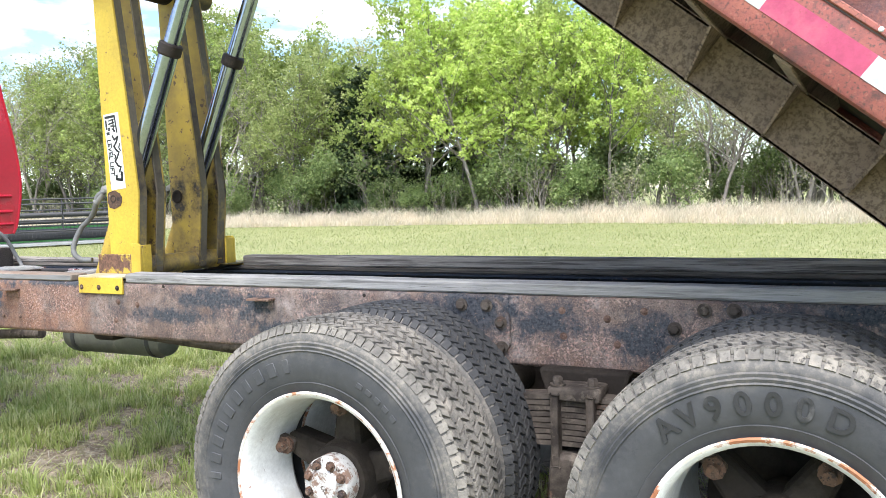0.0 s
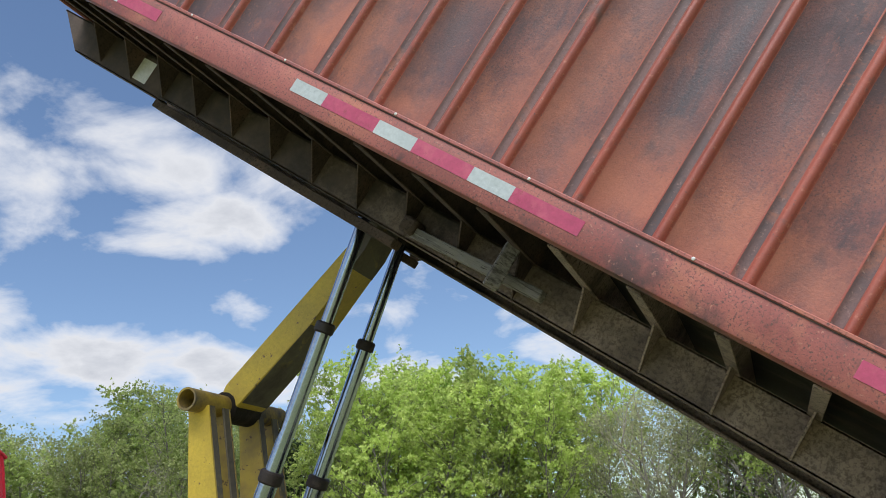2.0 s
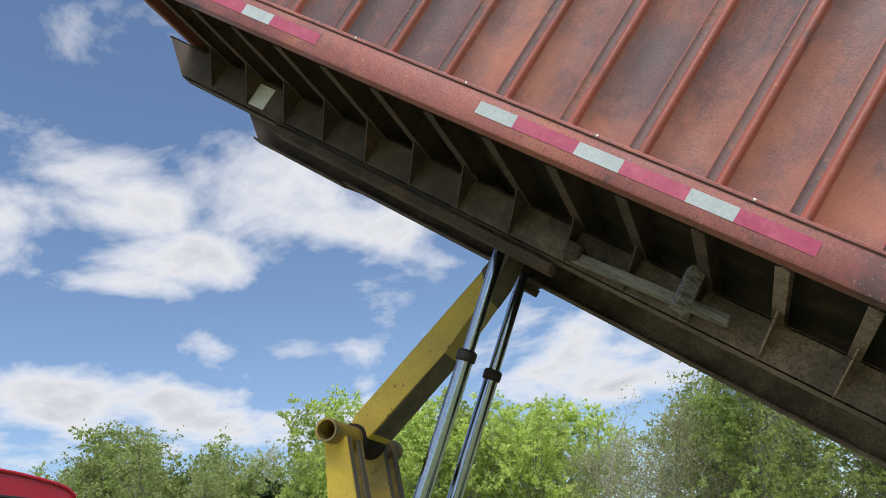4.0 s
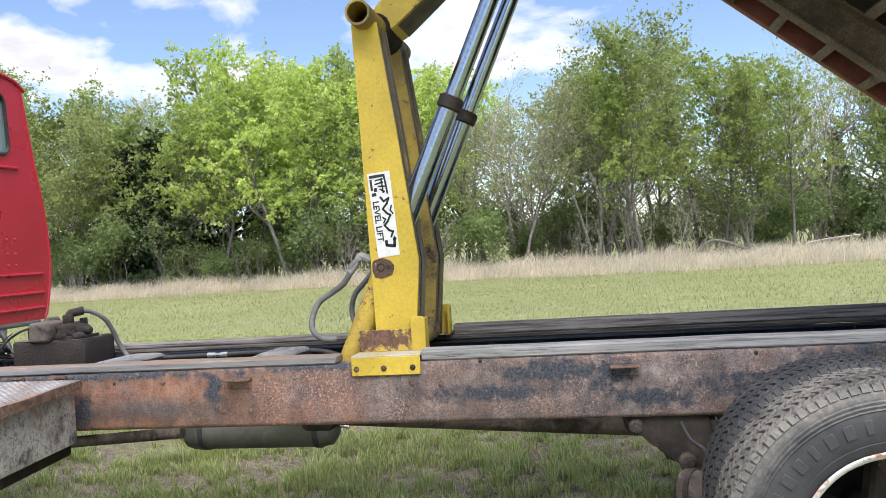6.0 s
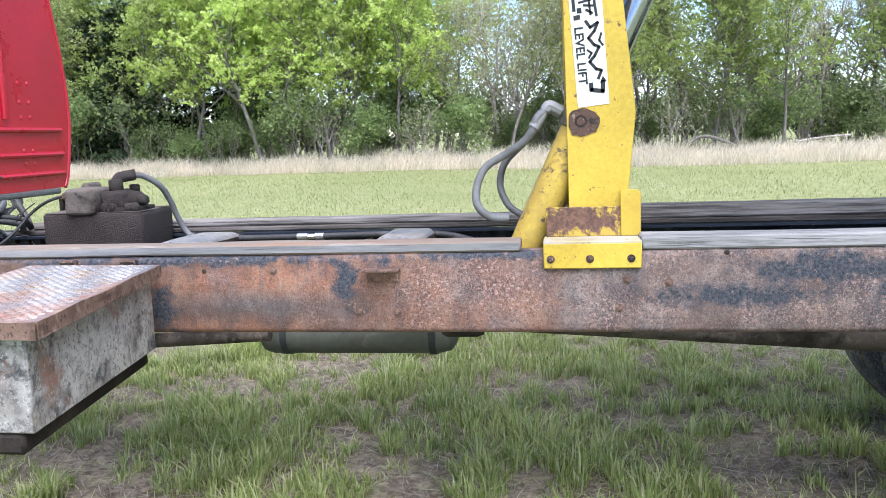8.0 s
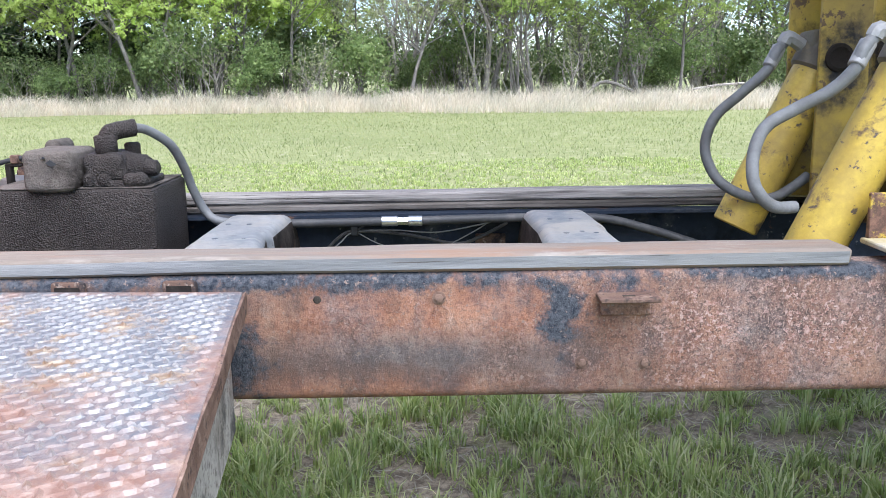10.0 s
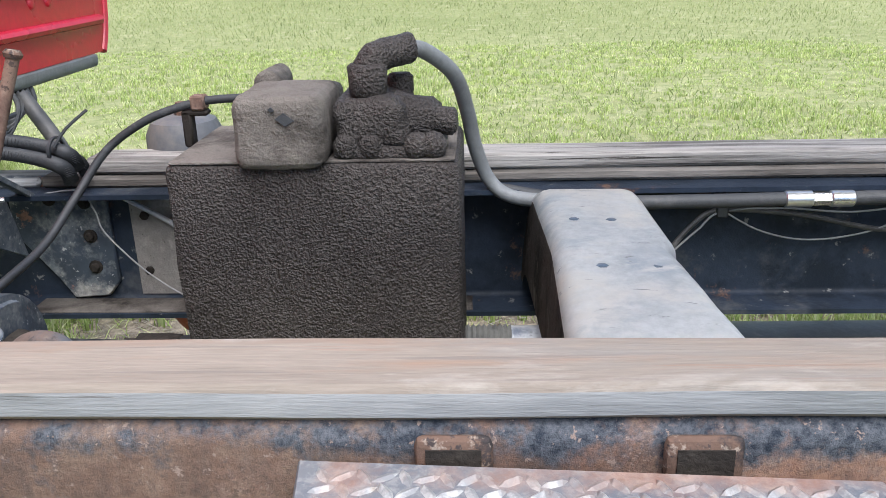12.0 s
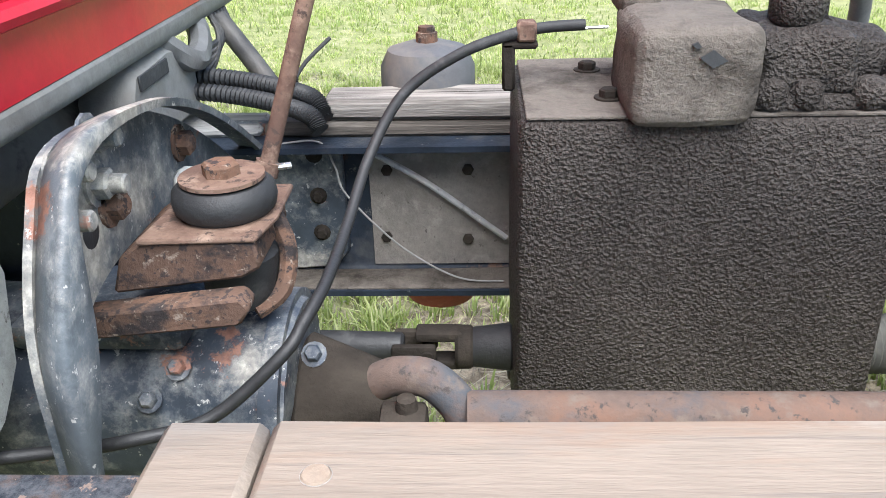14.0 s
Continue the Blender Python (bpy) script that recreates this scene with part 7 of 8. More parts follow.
part("bright_nut", bolt((-3.70, 0.50, 1.085), (0.6, -0.6, 0.2), 0.012, 0.016), M["zinc"], stick, "bright zinc nut")

gear = thing("gearbox", "blue-black gearbox housing with flaking paint under the cab", "gearbox")
g = lathe([(0, 0), (0.11, 0), (0.124, 0.03), (0.12, 0.12), (0.102, 0.2), (0.108, 0.28), (0.116, 0.36), (0.105, 0.39), (0, 0.39)], between((-3.975, 0.44, 0.856), (-3.0, 0.44, 0.835)), None, 40)
part("housing", roughen(g, 0.010, 9, 1, 1), M["gear_paint"], gear, "blue-black housing with white flakes")
part("housing_rim", lathe([(0.1, 0), (0.121, 0), (0.121, 0.02), (0.1, 0.02)], between((-3.607, 0.44, 0.848), (-3.0, 0.44, 0.835)), None, 32, True), M["gear_paint"], gear)
part("output_yoke", roughen(rod((-3.59, 0.44, 0.843), (-3.475, 0.44, 0.83), 0.075, 0.045, 20, None, 0.008), 0.003, 20), M["grime"], gear, "oily output yoke")
part("top_cover", roughen(box((-3.86, 0.36, 0.955), (-3.68, 0.50, 0.985), 0.008, segments=2), 0.003, 16), M["gear_paint"], gear)
for p in ((-3.72, 0.345, 0.905), (-3.55, 0.37, 0.945), (-3.69, 0.36, 0.935), (-3.55, 0.325, 0.87)):
    part("case_bolt", bolt(p, (0, -0.6, 0.6), 0.009, 0.013), M["gear_paint"], gear)
cast = thing("bell_housing", "pale cast aluminium bell housing behind the cab floor", "housing")
part("casting", roughen(prism([(0.05, 0.90), (0.246, 0.95), (0.275, 1.0), (0.312, 1.085), (0.275, 1.115), (0.262, 1.165), (0.22, 1.175), (0.05, 1.175)], "x", -4.1, -3.80, 0.014), 0.003, 10, 2, 2), M["cast_grey"], cast, "pale cast housing")
part("exhaust_tube", rod((-3.925, 0.27, 1.105), (-3.925, 0.70, 1.112), 0.047, segments=28, edge=0.016), M["tube_grey"], cast, "dark dusty tube under the cab")
for k in range(13):     # cast part number, worn away, in two lines
    f, row = (k % 8) / 7, k // 8
    y, z = 0.262 - 0.034 * f - 0.02 * row, 1.094 - 0.076 * f
    part("raised_mark", box((-3.803, y - 0.0045, z - 0.0022), (-3.7982, y + 0.0045, z + 0.0022), 0.0008), M["cast_grey"], cast)
# rusty pipe with bent end behind the near timber
rp = thing("rusty_pipe", "thick rusty pipe with a bent end between the rails", "pipe")
part("pipe_run", rod((-3.392, 0.28, 0.935), (-2.96, 0.285, 0.93), 0.026, segments=20), M["rust_dull"], rp)
part("pipe_bend", hose([(-3.392, 0.282, 0.905), (-3.398, 0.288, 0.94), (-3.425, 0.298, 0.965), (-3.455, 0.304, 0.966), (-3.475, 0.31, 0.955)], 0.0185, segments=16, per=6), M["rust_dull"], rp, "rusty bent end")
part("lug_block", roughen(box((-3.472, 0.255, 0.90), (-3.428, 0.29, 0.95), 0.006, segments=2), 0.002, 20), M["grime"], rp, "oily lug block")
part("lug_bolt", lathe([(0, 0.014), (0.009, 0.011), (0.011, 0)], Matrix.Translation((-3.447, 0.275, 0.95)), None, 12), M["grime"], rp)
# far side: bell-shaped brake chamber and corrugated loom on the far rail
bell = thing("brake_canister", "dark grey canister with rusty filler cap beyond the far rail", "canister")
part("canister", lathe([(0, -0.16), (0.07, -0.16), (0.075, -0.02), (0.074, 0.02), (0.062, 0.045), (0.03, 0.055), (0, 0.056)], Matrix.Translation((-3.462, 0.955, 1.08)), None, 32), M["canister"], bell, "rust-stained dark canister")
part("cap", lathe([(0, 0), (0.017, 0), (0.017, 0.015), (0.013, 0.016), (0.013, 0.024), (0, 0.024)], Matrix.Translation((-3.462, 0.955, 1.135)), None, 8), M["rust"], bell, "brown hex cap")
part("canister_stay", box((-3.48, 0.868, 0.94), (-3.44, 0.90, 0.98), 0.004), M["machine_black"], bell)
part("red_cup", lathe([(0, 0), (0.06, 0.005), (0.075, 0.03), (0.075, 0.05), (0, 0.05)], Matrix.Translation((-3.45, 0.93, 0.70)), None, 28), M["bed_ridge"], bell, "red cup under the rail")
part("cup_stem", rod((-3.45, 0.93, 0.745), (-3.45, 0.94, 0.94), 0.03, segments=16), M["machine_black"], bell)
loom = thing("cable_loom", "black corrugated cable loom lying on the far rail", "cable")
for dy, dz, r in ((0.0, 0.0, 0.014), (0.03, 0.016, 0.014), (0.055, 0.0, 0.012)):
    part("conduit", hose([(-4.2, 0.86 + dy, 1.09 + dz), (-3.95, 0.86 + dy, 1.09 + dz), (-3.80, 0.85 + dy, 1.09 + dz), (-3.70, 0.82 + dy, 1.085 + dz), (-3.62, 0.765 + dy, 1.08 + dz), (-3.60, 0.75 + dy, 1.06 + dz)], r, per=24, ribbed=0.003), M["black_rubber"], loom)
part("zip_tie", hose([(-3.645, 0.795, 1.11), (-3.625, 0.81, 1.14), (-3.59, 0.83, 1.17)], 0.003, per=3), M["machine_black"], loom, "black zip tie tail")
part("tie_band", lathe([(0.022, 0), (0.026, 0), (0.026, 0.006), (0.022, 0.006)], between((-3.65, 0.805, 1.102), (-3.6, 0.80, 1.10)), None, 14, True), M["machine_black"], loom)
post_ = thing("cab_support_post", "grey dusty cab support casting on the far rail", "bracket")
part("support_casting", roughen(prism([(0.615, 1.06), (0.865, 1.06), (0.868, 1.13), (0.85, 1.165), (0.76, 1.182), (0.64, 1.175), (0.615, 1.14)], "x", -3.87, -3.80, 0.012), 0.006, 12), M["grey_primer"], post_)
part("support_slot", box((-3.80, 0.65, 1.145), (-3.797, 0.75, 1.165), 0.001), M["machine_black"], post_)
part("taped_cable", roughen(hose([(-3.83, 0.95, 1.19), (-3.80, 0.90, 1.16), (-3.79, 0.84, 1.14), (-3.81, 0.79, 1.17), (-3.83, 0.77, 1.20)], 0.018), 0.003, 30), M["hose_grey"], post_, "taped grey cable")
for k in range(5):
    part("hanging_wire", hose([(-3.82, 0.98 + 0.02 * k, 1.2), (-3.79, 0.96 + 0.015 * k, 1.15), (-3.80, 0.90, 1.10 + 0.01 * k), (-3.83, 0.86, 1.14)], 0.005), M["hose"], post_)
part("far_hose", hose([(-3.80, 1.0, 1.17), (-3.74, 0.97, 1.10), (-3.68, 0.93, 1.03), (-3.63, 0.92, 0.95)], 0.016, segments=10), M["hose"], post_, "taped dark hose")

# ---- step beside the frame ----
step = thing("step_box", "worn tread-plate step over a pitted steel box beside the frame", "step")
CORN = [(-3.045, -0.022), (-2.567, -0.050), (-2.452, -0.86), (-2.95, -0.86)]
part("step_top", prism(CORN, "z", 1.012, 1.022, 0.002), M["step_plate"], step, "scuffed silver tread plate")
lip = bmesh.new()
for a, b in zip(CORN[1:3] , CORN[2:4]):
    d = (Vector(b) - Vector(a)).normalized()
    n = Vector((d.y, -d.x)) * -1
    prism([a, b, tuple(Vector(b) + n * 0.004), tuple(Vector(a) + n * 0.004)], "z", 0.982, 1.0215, 0.0, None, lip)
part("step_lip", roughen(lip, 0.004, 26, 3, 6), M["rust_light"], step, "rust-red folded lip")


def inside(u, v):
    a, b, c, d = [Vector(p) for p in CORN]
    return a.lerp(b, u).lerp(d.lerp(c, u), v)


nu, nv = 26, 44
lug_v, lug_f = [], []
for i in range(nu):
    for j in range(nv):
        p = inside(0.03 + 0.94 * (i + 0.5) / nu, 0.015 + 0.97 * (j + 0.5) / nv)
        m = Matrix.Translation((p.x, p.y, 1.022)) @ Matrix.Rotation(radians((28 if (i + j) % 2 else 118) + 9 * math.sin(7.3 * i + 4.1 * j)), 4, "Z") @ Matrix.Diagonal((0.95, 1.0, 1.0 + 0.5 * math.sin(3.7 * i + 9.2 * j), 1.0))
        o = len(lug_v)
        lug_v += [m @ Vector(q) for q in ((-0.0128, 0, 0), (-0.0055, -0.0045, 0), (0.0055, -0.0045, 0), (0.0128, 0, 0), (0.0055, 0.0045, 0), (-0.0055, 0.0045, 0), (-0.007, 0, 0.0028), (0.007, 0, 0.0028))]
        lug_f += [tuple(o + k for k in f) for f in ((0, 1, 6), (1, 2, 7, 6), (2, 3, 7), (3, 4, 7), (4, 5, 6, 7), (5, 0, 6))]
lug_me = bpy.data.meshes.new("tread_lug")
lug_me.from_pydata(lug_v, [], lug_f)
lug_me.materials.append(M["lug_steel"])
lug_ob = new("tread_lug", lug_me)
lug_ob.parent = step
lug_ob["label"] = "raised diagonal tread lugs"
tagged(lug_ob, kind="stuff")
BODY = [(-3.02, -0.035), (-2.598, -0.055), (-2.505, -0.83), (-2.94, -0.83)]
part("step_body", prism(BODY, "z", 0.745, 1.012, 0.004), M["step_side"], step, "pitted bare steel box side")
part("step_foot", prism([(x + 0.03 * (1 if x < -2.8 else -1), y - 0.0) for x, y in BODY], "z", 0.69, 0.745, 0.01), M["grime"], step, "oily lower tank edge")
part("lip_notch", prism([(-2.484, -0.78), (-2.470, -0.78), (-2.468, -0.80), (-2.482, -0.80)], "z", 0.975, 0.986), M["machine_black"], step)

# ---- harvester header parked at the field edge ----
HX, HY = -23.4, 17.2
head_m = Matrix.Translation((HX, HY, 0)) @ Matrix.Rotation(math.atan2(18.0 - 15.7, -22.56 + 24.03), 4, "Z")
header = thing("harvester_header", "black and grey harvester header with reel parked on the grass", "farm machine", at=head_m)


def head_part(name, bm, mat, label=""):
    ob = finish(name, bm, mat, None, label)
    ob.parent = header
    return ob


W0, W1 = -5.0, 3.2
head_part("back_panel", box((W0, 0.9, 0.12), (W1, 0.96, 0.75), 0.01), M["machine_green"], "green rear panel")
head_part("trough", box((W0, -0.3, 0.04), (W1, 0.9, 0.14), 0.01), M["machine_grey"])
head_part("auger", rod((W0, 0.45, 0.42), (W1, 0.45, 0.42), 0.2, segments=20), M["machine_black"], "dark auger tube")
head_part("top_tube", rod((W0, 0.92, 0.86), (W1, 0.92, 0.86), 0.07, segments=14), M["machine_black"])
head_part("reel_tube", rod((W0, -0.1, 1.12), (W1, -0.1, 1.12), 0.09, segments=16), M["machine_black"], "dull black reel tube")
for k in range(6):
    a = 2 * math.pi * k / 6 + 0.3
    p = Vector((0, -0.1 + 0.58 * math.cos(a), 1.12 + 0.58 * math.sin(a)))
    head_part("reel_bat", rod((W0, p.y, p.z), (W1, p.y, p.z), 0.028, segments=8), M["machine_black"], "black reel bar")
    tines = bmesh.new()
    x = W0
    while x < W1:
        rod((x, p.y, p.z), (x + 0.01, p.y - 0.05, p.z - 0.24), 0.008, segments=4, bm=tines)
        x += 0.13
    tagged(head_part("reel_tines", tines, M["machine_black"], "thin dark reel tines"), kind="stuff")
for i in range(6):
    x = W0 + (W1 - W0) * i / 5
    for k in range(6):
        a = 2 * math.pi * k / 6 + 0.3
        head_part("reel_spoke", rod((x, -0.1, 1.12), (x, -0.1 + 0.58 * math.cos(a), 1.12 + 0.58 * math.sin(a)), 0.02, segments=6), M["machine_black"])
for x in (W0, W1):
    head_part("end_plate", prism([(-0.9, 0.05), (0.96, 0.05), (0.96, 0.9), (0.2, 0.95), (-0.5, 0.4)], "x", x - 0.03, x + 0.03, 0.01), M["machine_black"], "black end plate")
    head_part("reel_arm", rod((x, 0.9, 0.9), (x, -0.15, 1.12), 0.045, segments=10), M["machine_black"])

# fallen branch in the dead grass
log = thing("fallen_branch", "arched brown fallen branch in the dead grass", "branch")
part("branch_wood", hose([(4.2, 34.0, 0.3), (4.5, 34.0, 0.75), (4.9, 34.0, 0.95), (5.5, 34.0, 0.85), (6.3, 34.1, 0.5)], 0.07, segments=7, per=5), M["bark"], log)
log2 = thing("fallen_branch", "thin grey fallen branch in the dead grass", "branch")
part("branch_wood", hose([(8.6, 33.5, 0.6), (9.6, 33.5, 0.75), (10.8, 33.6, 0.82)], 0.05, segments=6, per=4), M["twig"], log2)

# ---- woods behind the field ----
def limb(bm, p, q, r0, r1, seg=5):
    lathe([(r0, 0), (r1, (Vector(q) - Vector(p)).length)], between(p, q), bm, seg)


def grow(bm, rng, p, d, length, r, depth, tips, spread=0.6, seg=6):
    """A limb that bends, tapers and forks; the ends go into tips."""
    q = p + d * length * 0.5
    d2 = (d + Vector((rng.uniform(-1, 1), rng.uniform(-1, 1), rng.uniform(-0.1, 0.7))) * 0.22).normalized()
    e = q + d2 * length * 0.5
    limb(bm, p, q, r, r * 0.82, seg)
    limb(bm, q, e, r * 0.82, r * 0.62, seg)
    tips.append((q, length, depth))
    if depth == 0:
        tips.append((e, length, 0))
        return
    for k in range(rng.choice((2, 3, 3))):
        side = Vector((rng.uniform(-1, 1), rng.uniform(-1, 1), rng.uniform(-0.25, 0.8))).normalized()
        grow(bm, rng, e if k < 2 else q, (d2 + side * spread * 1.5).normalized(), length * rng.uniform(0.6, 0.82), r * rng.uniform(0.45, 0.62), depth - 1, tips, spread, max(3, seg - 1))


def leaves(rng, spots_, count, size, wide):
    """Small leaves in short ragged shoots round the twig ends, thicker towards the shoot's root."""
    g = np.random.RandomState(rng.randint(0, 10 ** 6))
    weights = np.array([rng.uniform(0.25, 1.9) for _ in spots_])
    owner = np.repeat(np.arange(len(weights)), np.maximum(1, (count * weights / weights.sum()).astype(int)))
    n = len(owner)
    centre, reach = np.array([tuple(c) for c in spots_])[owner], (weights ** 0.45)[owner][:, None]
    sprays = 7                                  # leafy shoots that leave each twig end, so that the outline stays ragged
    ways = g.normal(0, 1, (len(weights) * sprays, 3)) + np.array((0, 0, 0.45))
    ways *= (g.uniform(0.45, 1.25, len(ways)) / np.linalg.norm(ways, axis=1))[:, None]
    d = ways[owner * sprays + g.randint(0, sprays, n)]
    along = g.rand(n, 1) ** 0.65
    p = centre + d * along * reach * np.array((wide, wide, wide * 0.8)) * 1.75 + g.normal(0, 0.2 * wide, (n, 3)) * (1.15 - along)
    up = d * 0.6 + g.normal(0, 0.6, (n, 3)) + np.array((0.1, -0.3, 0.35))
    up /= np.linalg.norm(up, axis=1)[:, None]
    a = np.cross(up, g.normal(0, 1, (n, 3)))
    a /= np.linalg.norm(a, axis=1)[:, None]
    b = np.cross(up, a)
    s = size * g.uniform(0.55, 1.4, (n, 1))
    verts = np.stack([p - a * s, p + a * s * 0.75 + b * s * 0.62, p + a * s * 0.55 - b * s * 0.72], 1).reshape(-1, 3)
    me = bpy.data.meshes.new("crown")
    me.from_pydata(verts.tolist(), [], np.arange(3 * n).reshape(-1, 3).tolist())
    return me


def broadleaf(bm, rng, height, low):
    """A bending trunk with side limbs all the way up; gives the places where leaf clumps sit."""
    ends = []
    for stem in range(rng.choice((1, 1, 2))):
        tall = height * (1 if stem == 0 else rng.uniform(0.6, 0.85))
        p, d, r, n = Vector((rng.uniform(-0.3, 0.3) * stem, rng.uniform(-0.3, 0.3) * stem, -0.2)), Vector((rng.uniform(-0.15, 0.15), rng.uniform(-0.15, 0.15), 1)).normalized(), tall * 0.0135, 9
        line = [(p, r)]
        for i in range(n):
            d = (d + Vector((rng.uniform(-1, 1), rng.uniform(-1, 1), 0.5)) * 0.16).normalized()
            q, r2 = p + d * tall / n, r * 0.84
            limb(bm, p, q, r, r2, 6)
            p, r = q, r2
            line.append((p, r))
        ends.append(p)
        for k in range(30):
            f = low + (1 - low) * (k + rng.random()) / 30
            i = min(n - 1, int(f * n))
            root = line[i][0].lerp(line[i + 1][0], f * n - i)
            a, reach = rng.uniform(0, 6.283), tall * (0.13 + 0.24 * math.sin(math.pi * min(1.0, 0.2 + 0.75 * f))) * rng.uniform(0.6, 1.2)
            out = Vector((math.cos(a), math.sin(a), rng.uniform(0.15, 1.0) + 0.6 * f)).normalized()
            knee = root + out * reach * 0.55
            out2 = (out + Vector((rng.uniform(-0.5, 0.5), rng.uniform(-0.5, 0.5), rng.uniform(-0.2, 0.4)))).normalized()
            tip = knee + out2 * reach * 0.5
            w = line[i][1] * 0.45
            limb(bm, root, knee, w, w * 0.6, 4)
            limb(bm, knee, tip, w * 0.6, w * 0.2, 4)
            ends += [tip, knee.lerp(tip, 0.4)]
            for _ in range(3):
                s = root.lerp(knee, rng.uniform(0.4, 1.0))
                e = s + Vector((rng.uniform(-1, 1), rng.uniform(-1, 1), rng.uniform(-0.2, 0.8))).normalized() * reach * rng.uniform(0.3, 0.55)
                limb(bm, s, e, w * 0.35, w * 0.12, 3)
                ends.append(e)
    return ends


def make_tree(seed, height, leaf_mat, count, size, wide, label, kind="deciduous", bare=False):
    rng = random.Random(seed)
    t = thing("tree", label, "tree", "trees along the field edge")
    bm, tips = bmesh.new(), []
    if kind == "cedar":
        limb(bm, (0, 0, -0.2), (0, 0, height), 0.14, 0.02, 7)
        for k in range(46):
            z = height * (0.05 + 0.93 * k / 46)
            a = rng.uniform(0, 6.28)
            r = (1 - k / 48) * height * 0.24 * rng.uniform(0.6, 1.2)
            e = Vector((math.cos(a) * r, math.sin(a) * r, z + 0.15 * r))
            limb(bm, (0, 0, z), e, 0.03, 0.01, 3)
            tips += [Vector((0, 0, z)).lerp(e, f) for f in (0.45, 0.7, 1.0)]
    elif kind == "deciduous" and not bare:
        tips = broadleaf(bm, rng, height, 0.3)
    else:
        stems = rng.choice((1, 2, 3)) if kind == "deciduous" else 6
        for k in range(stems):
            lean = Vector((rng.uniform(-0.3, 0.3), rng.uniform(-0.3, 0.3), 1)).normalized()
            base = Vector((rng.uniform(-0.4, 0.4), rng.uniform(-0.4, 0.4), -0.2)) if stems > 1 else Vector((0, 0, -0.2))
            own = []
            grow(bm, rng, base, lean, height * rng.uniform(0.28, 0.4), height * (0.014 if stems < 3 else 0.008), 4 if kind == "deciduous" else 3, own, 0.5)
            tips += [x[0] for x in own if x[2] <= 1]
    part("trunk", bm, M["bark"] if not bare else M["twig"], t, "grey bark" if not bare else "bare grey branches", 60)
    if count:
        me = leaves(rng, tips, count, size, wide)
        me.materials.append(leaf_mat)
        crown = new("crown", me)
        crown.parent = t
    return t


TREES = {
    "bright": [make_tree(11, 10.0, M["leaf_bright"], 8200, 0.088, 0.36, "tall tree in bright yellow-green spring leaf"), make_tree(12, 9.0, M["leaf_bright"], 7800, 0.088, 0.36, "tall tree in bright yellow-green spring leaf"), make_tree(13, 9.5, M["leaf_bright"], 7800, 0.088, 0.36, "tall tree in bright yellow-green spring leaf")],
    "mid": [make_tree(21, 9.5, M["leaf_mid"], 7200, 0.085, 0.36, "leafy green tree at the field edge"), make_tree(22, 8.0, M["leaf_mid"], 6800, 0.082, 0.35, "leafy green tree at the field edge"), make_tree(23, 10.5, M["leaf_mid"], 7600, 0.085, 0.37, "leafy green tree at the field edge")],
    "olive": [make_tree(33, 10.0, M["leaf_olive"], 7500, 0.075, 0.38, "dull olive tree with small opening leaves"), make_tree(34, 9.0, M["leaf_olive"], 7000, 0.075, 0.38, "dull olive tree with small opening leaves")],
    "pale": [make_tree(31, 8.5, M["leaf_pale"], 5500, 0.07, 0.5, "thin tree with pale budding leaves"), make_tree(32, 7.5, M["leaf_pale"], 5000, 0.07, 0.5, "thin tree with pale budding leaves")],
    "bare": [make_tree(41, 8.5, M["leaf_pale"], 1500, 0.06, 0.35, "bare grey branching tree at the wood", bare=True), make_tree(42, 9.5, M["leaf_pale"], 1200, 0.06, 0.35, "bare grey branching tree at the wood", bare=True)],
    "cedar": [make_tree(51, 7.0, M["leaf_cedar"], 12000, 0.10, 0.26, "dark green cedar among the trees", "cedar")],
    "shrub": [make_tree(61, 3.6, M["leaf_bush"], 4200, 0.085, 0.42, "green undergrowth bush below the trees", "shrub"), make_tree(62, 3.0, M["leaf_bush"], 1500, 0.07, 0.40, "thin tangled undergrowth bush", "shrub", True), make_tree(63, 3.4, M["leaf_bush"], 3800, 0.08, 0.45, "green undergrowth bush below the trees", "shrub"), make_tree(64, 3.0, M["leaf_pale"], 300, 0.05, 0.34, "bare tangled brushwood below the trees", "shrub", True)],
}
rng = random.Random(5)


def plant(kind, x, y, tall, which=None):
    """One tree of that kind at (x, y), as tall as told in metres."""
    src = TREES[kind][which] if which is not None else rng.choice(TREES[kind])
    made = copy_thing(src, Matrix.Translation((x, y, 0)) @ Matrix.Rotation(rng.uniform(0, 6.28), 4, "Z"))
    s = tall / max(v[2] for v in src.children[0].bound_box)
    made.scale = (s * rng.uniform(0.85, 1.1), s * rng.uniform(0.85, 1.1), s)


# stretches of the wood from west to east: where each ends, its height, and how common each kind is in it
ZONES = [(-44, 12.5, "bare 2 olive 3 mid 2"), (-31, 12.8, "mid 3 olive 3 bare 1"), (-23.5, 11.0, "olive 3 mid 3 pale 1"), (-20.5, 10.5, "cedar 4 mid 2"), (-11.5, 12.2, "bright 6 mid 1"), (-8, 10.8, "mid 2 bright 4"), (-5.5, 9.8, "bright 3 pale 4 bare 1"), (-1.0, 9.2, "pale 6 bare 5"), (4, 11.0, "olive 2 mid 4 bare 2"), (12, 10.5, "mid 4 olive 1 bare 2"), (40, 11.5, "mid 3 bright 1 olive 2")]
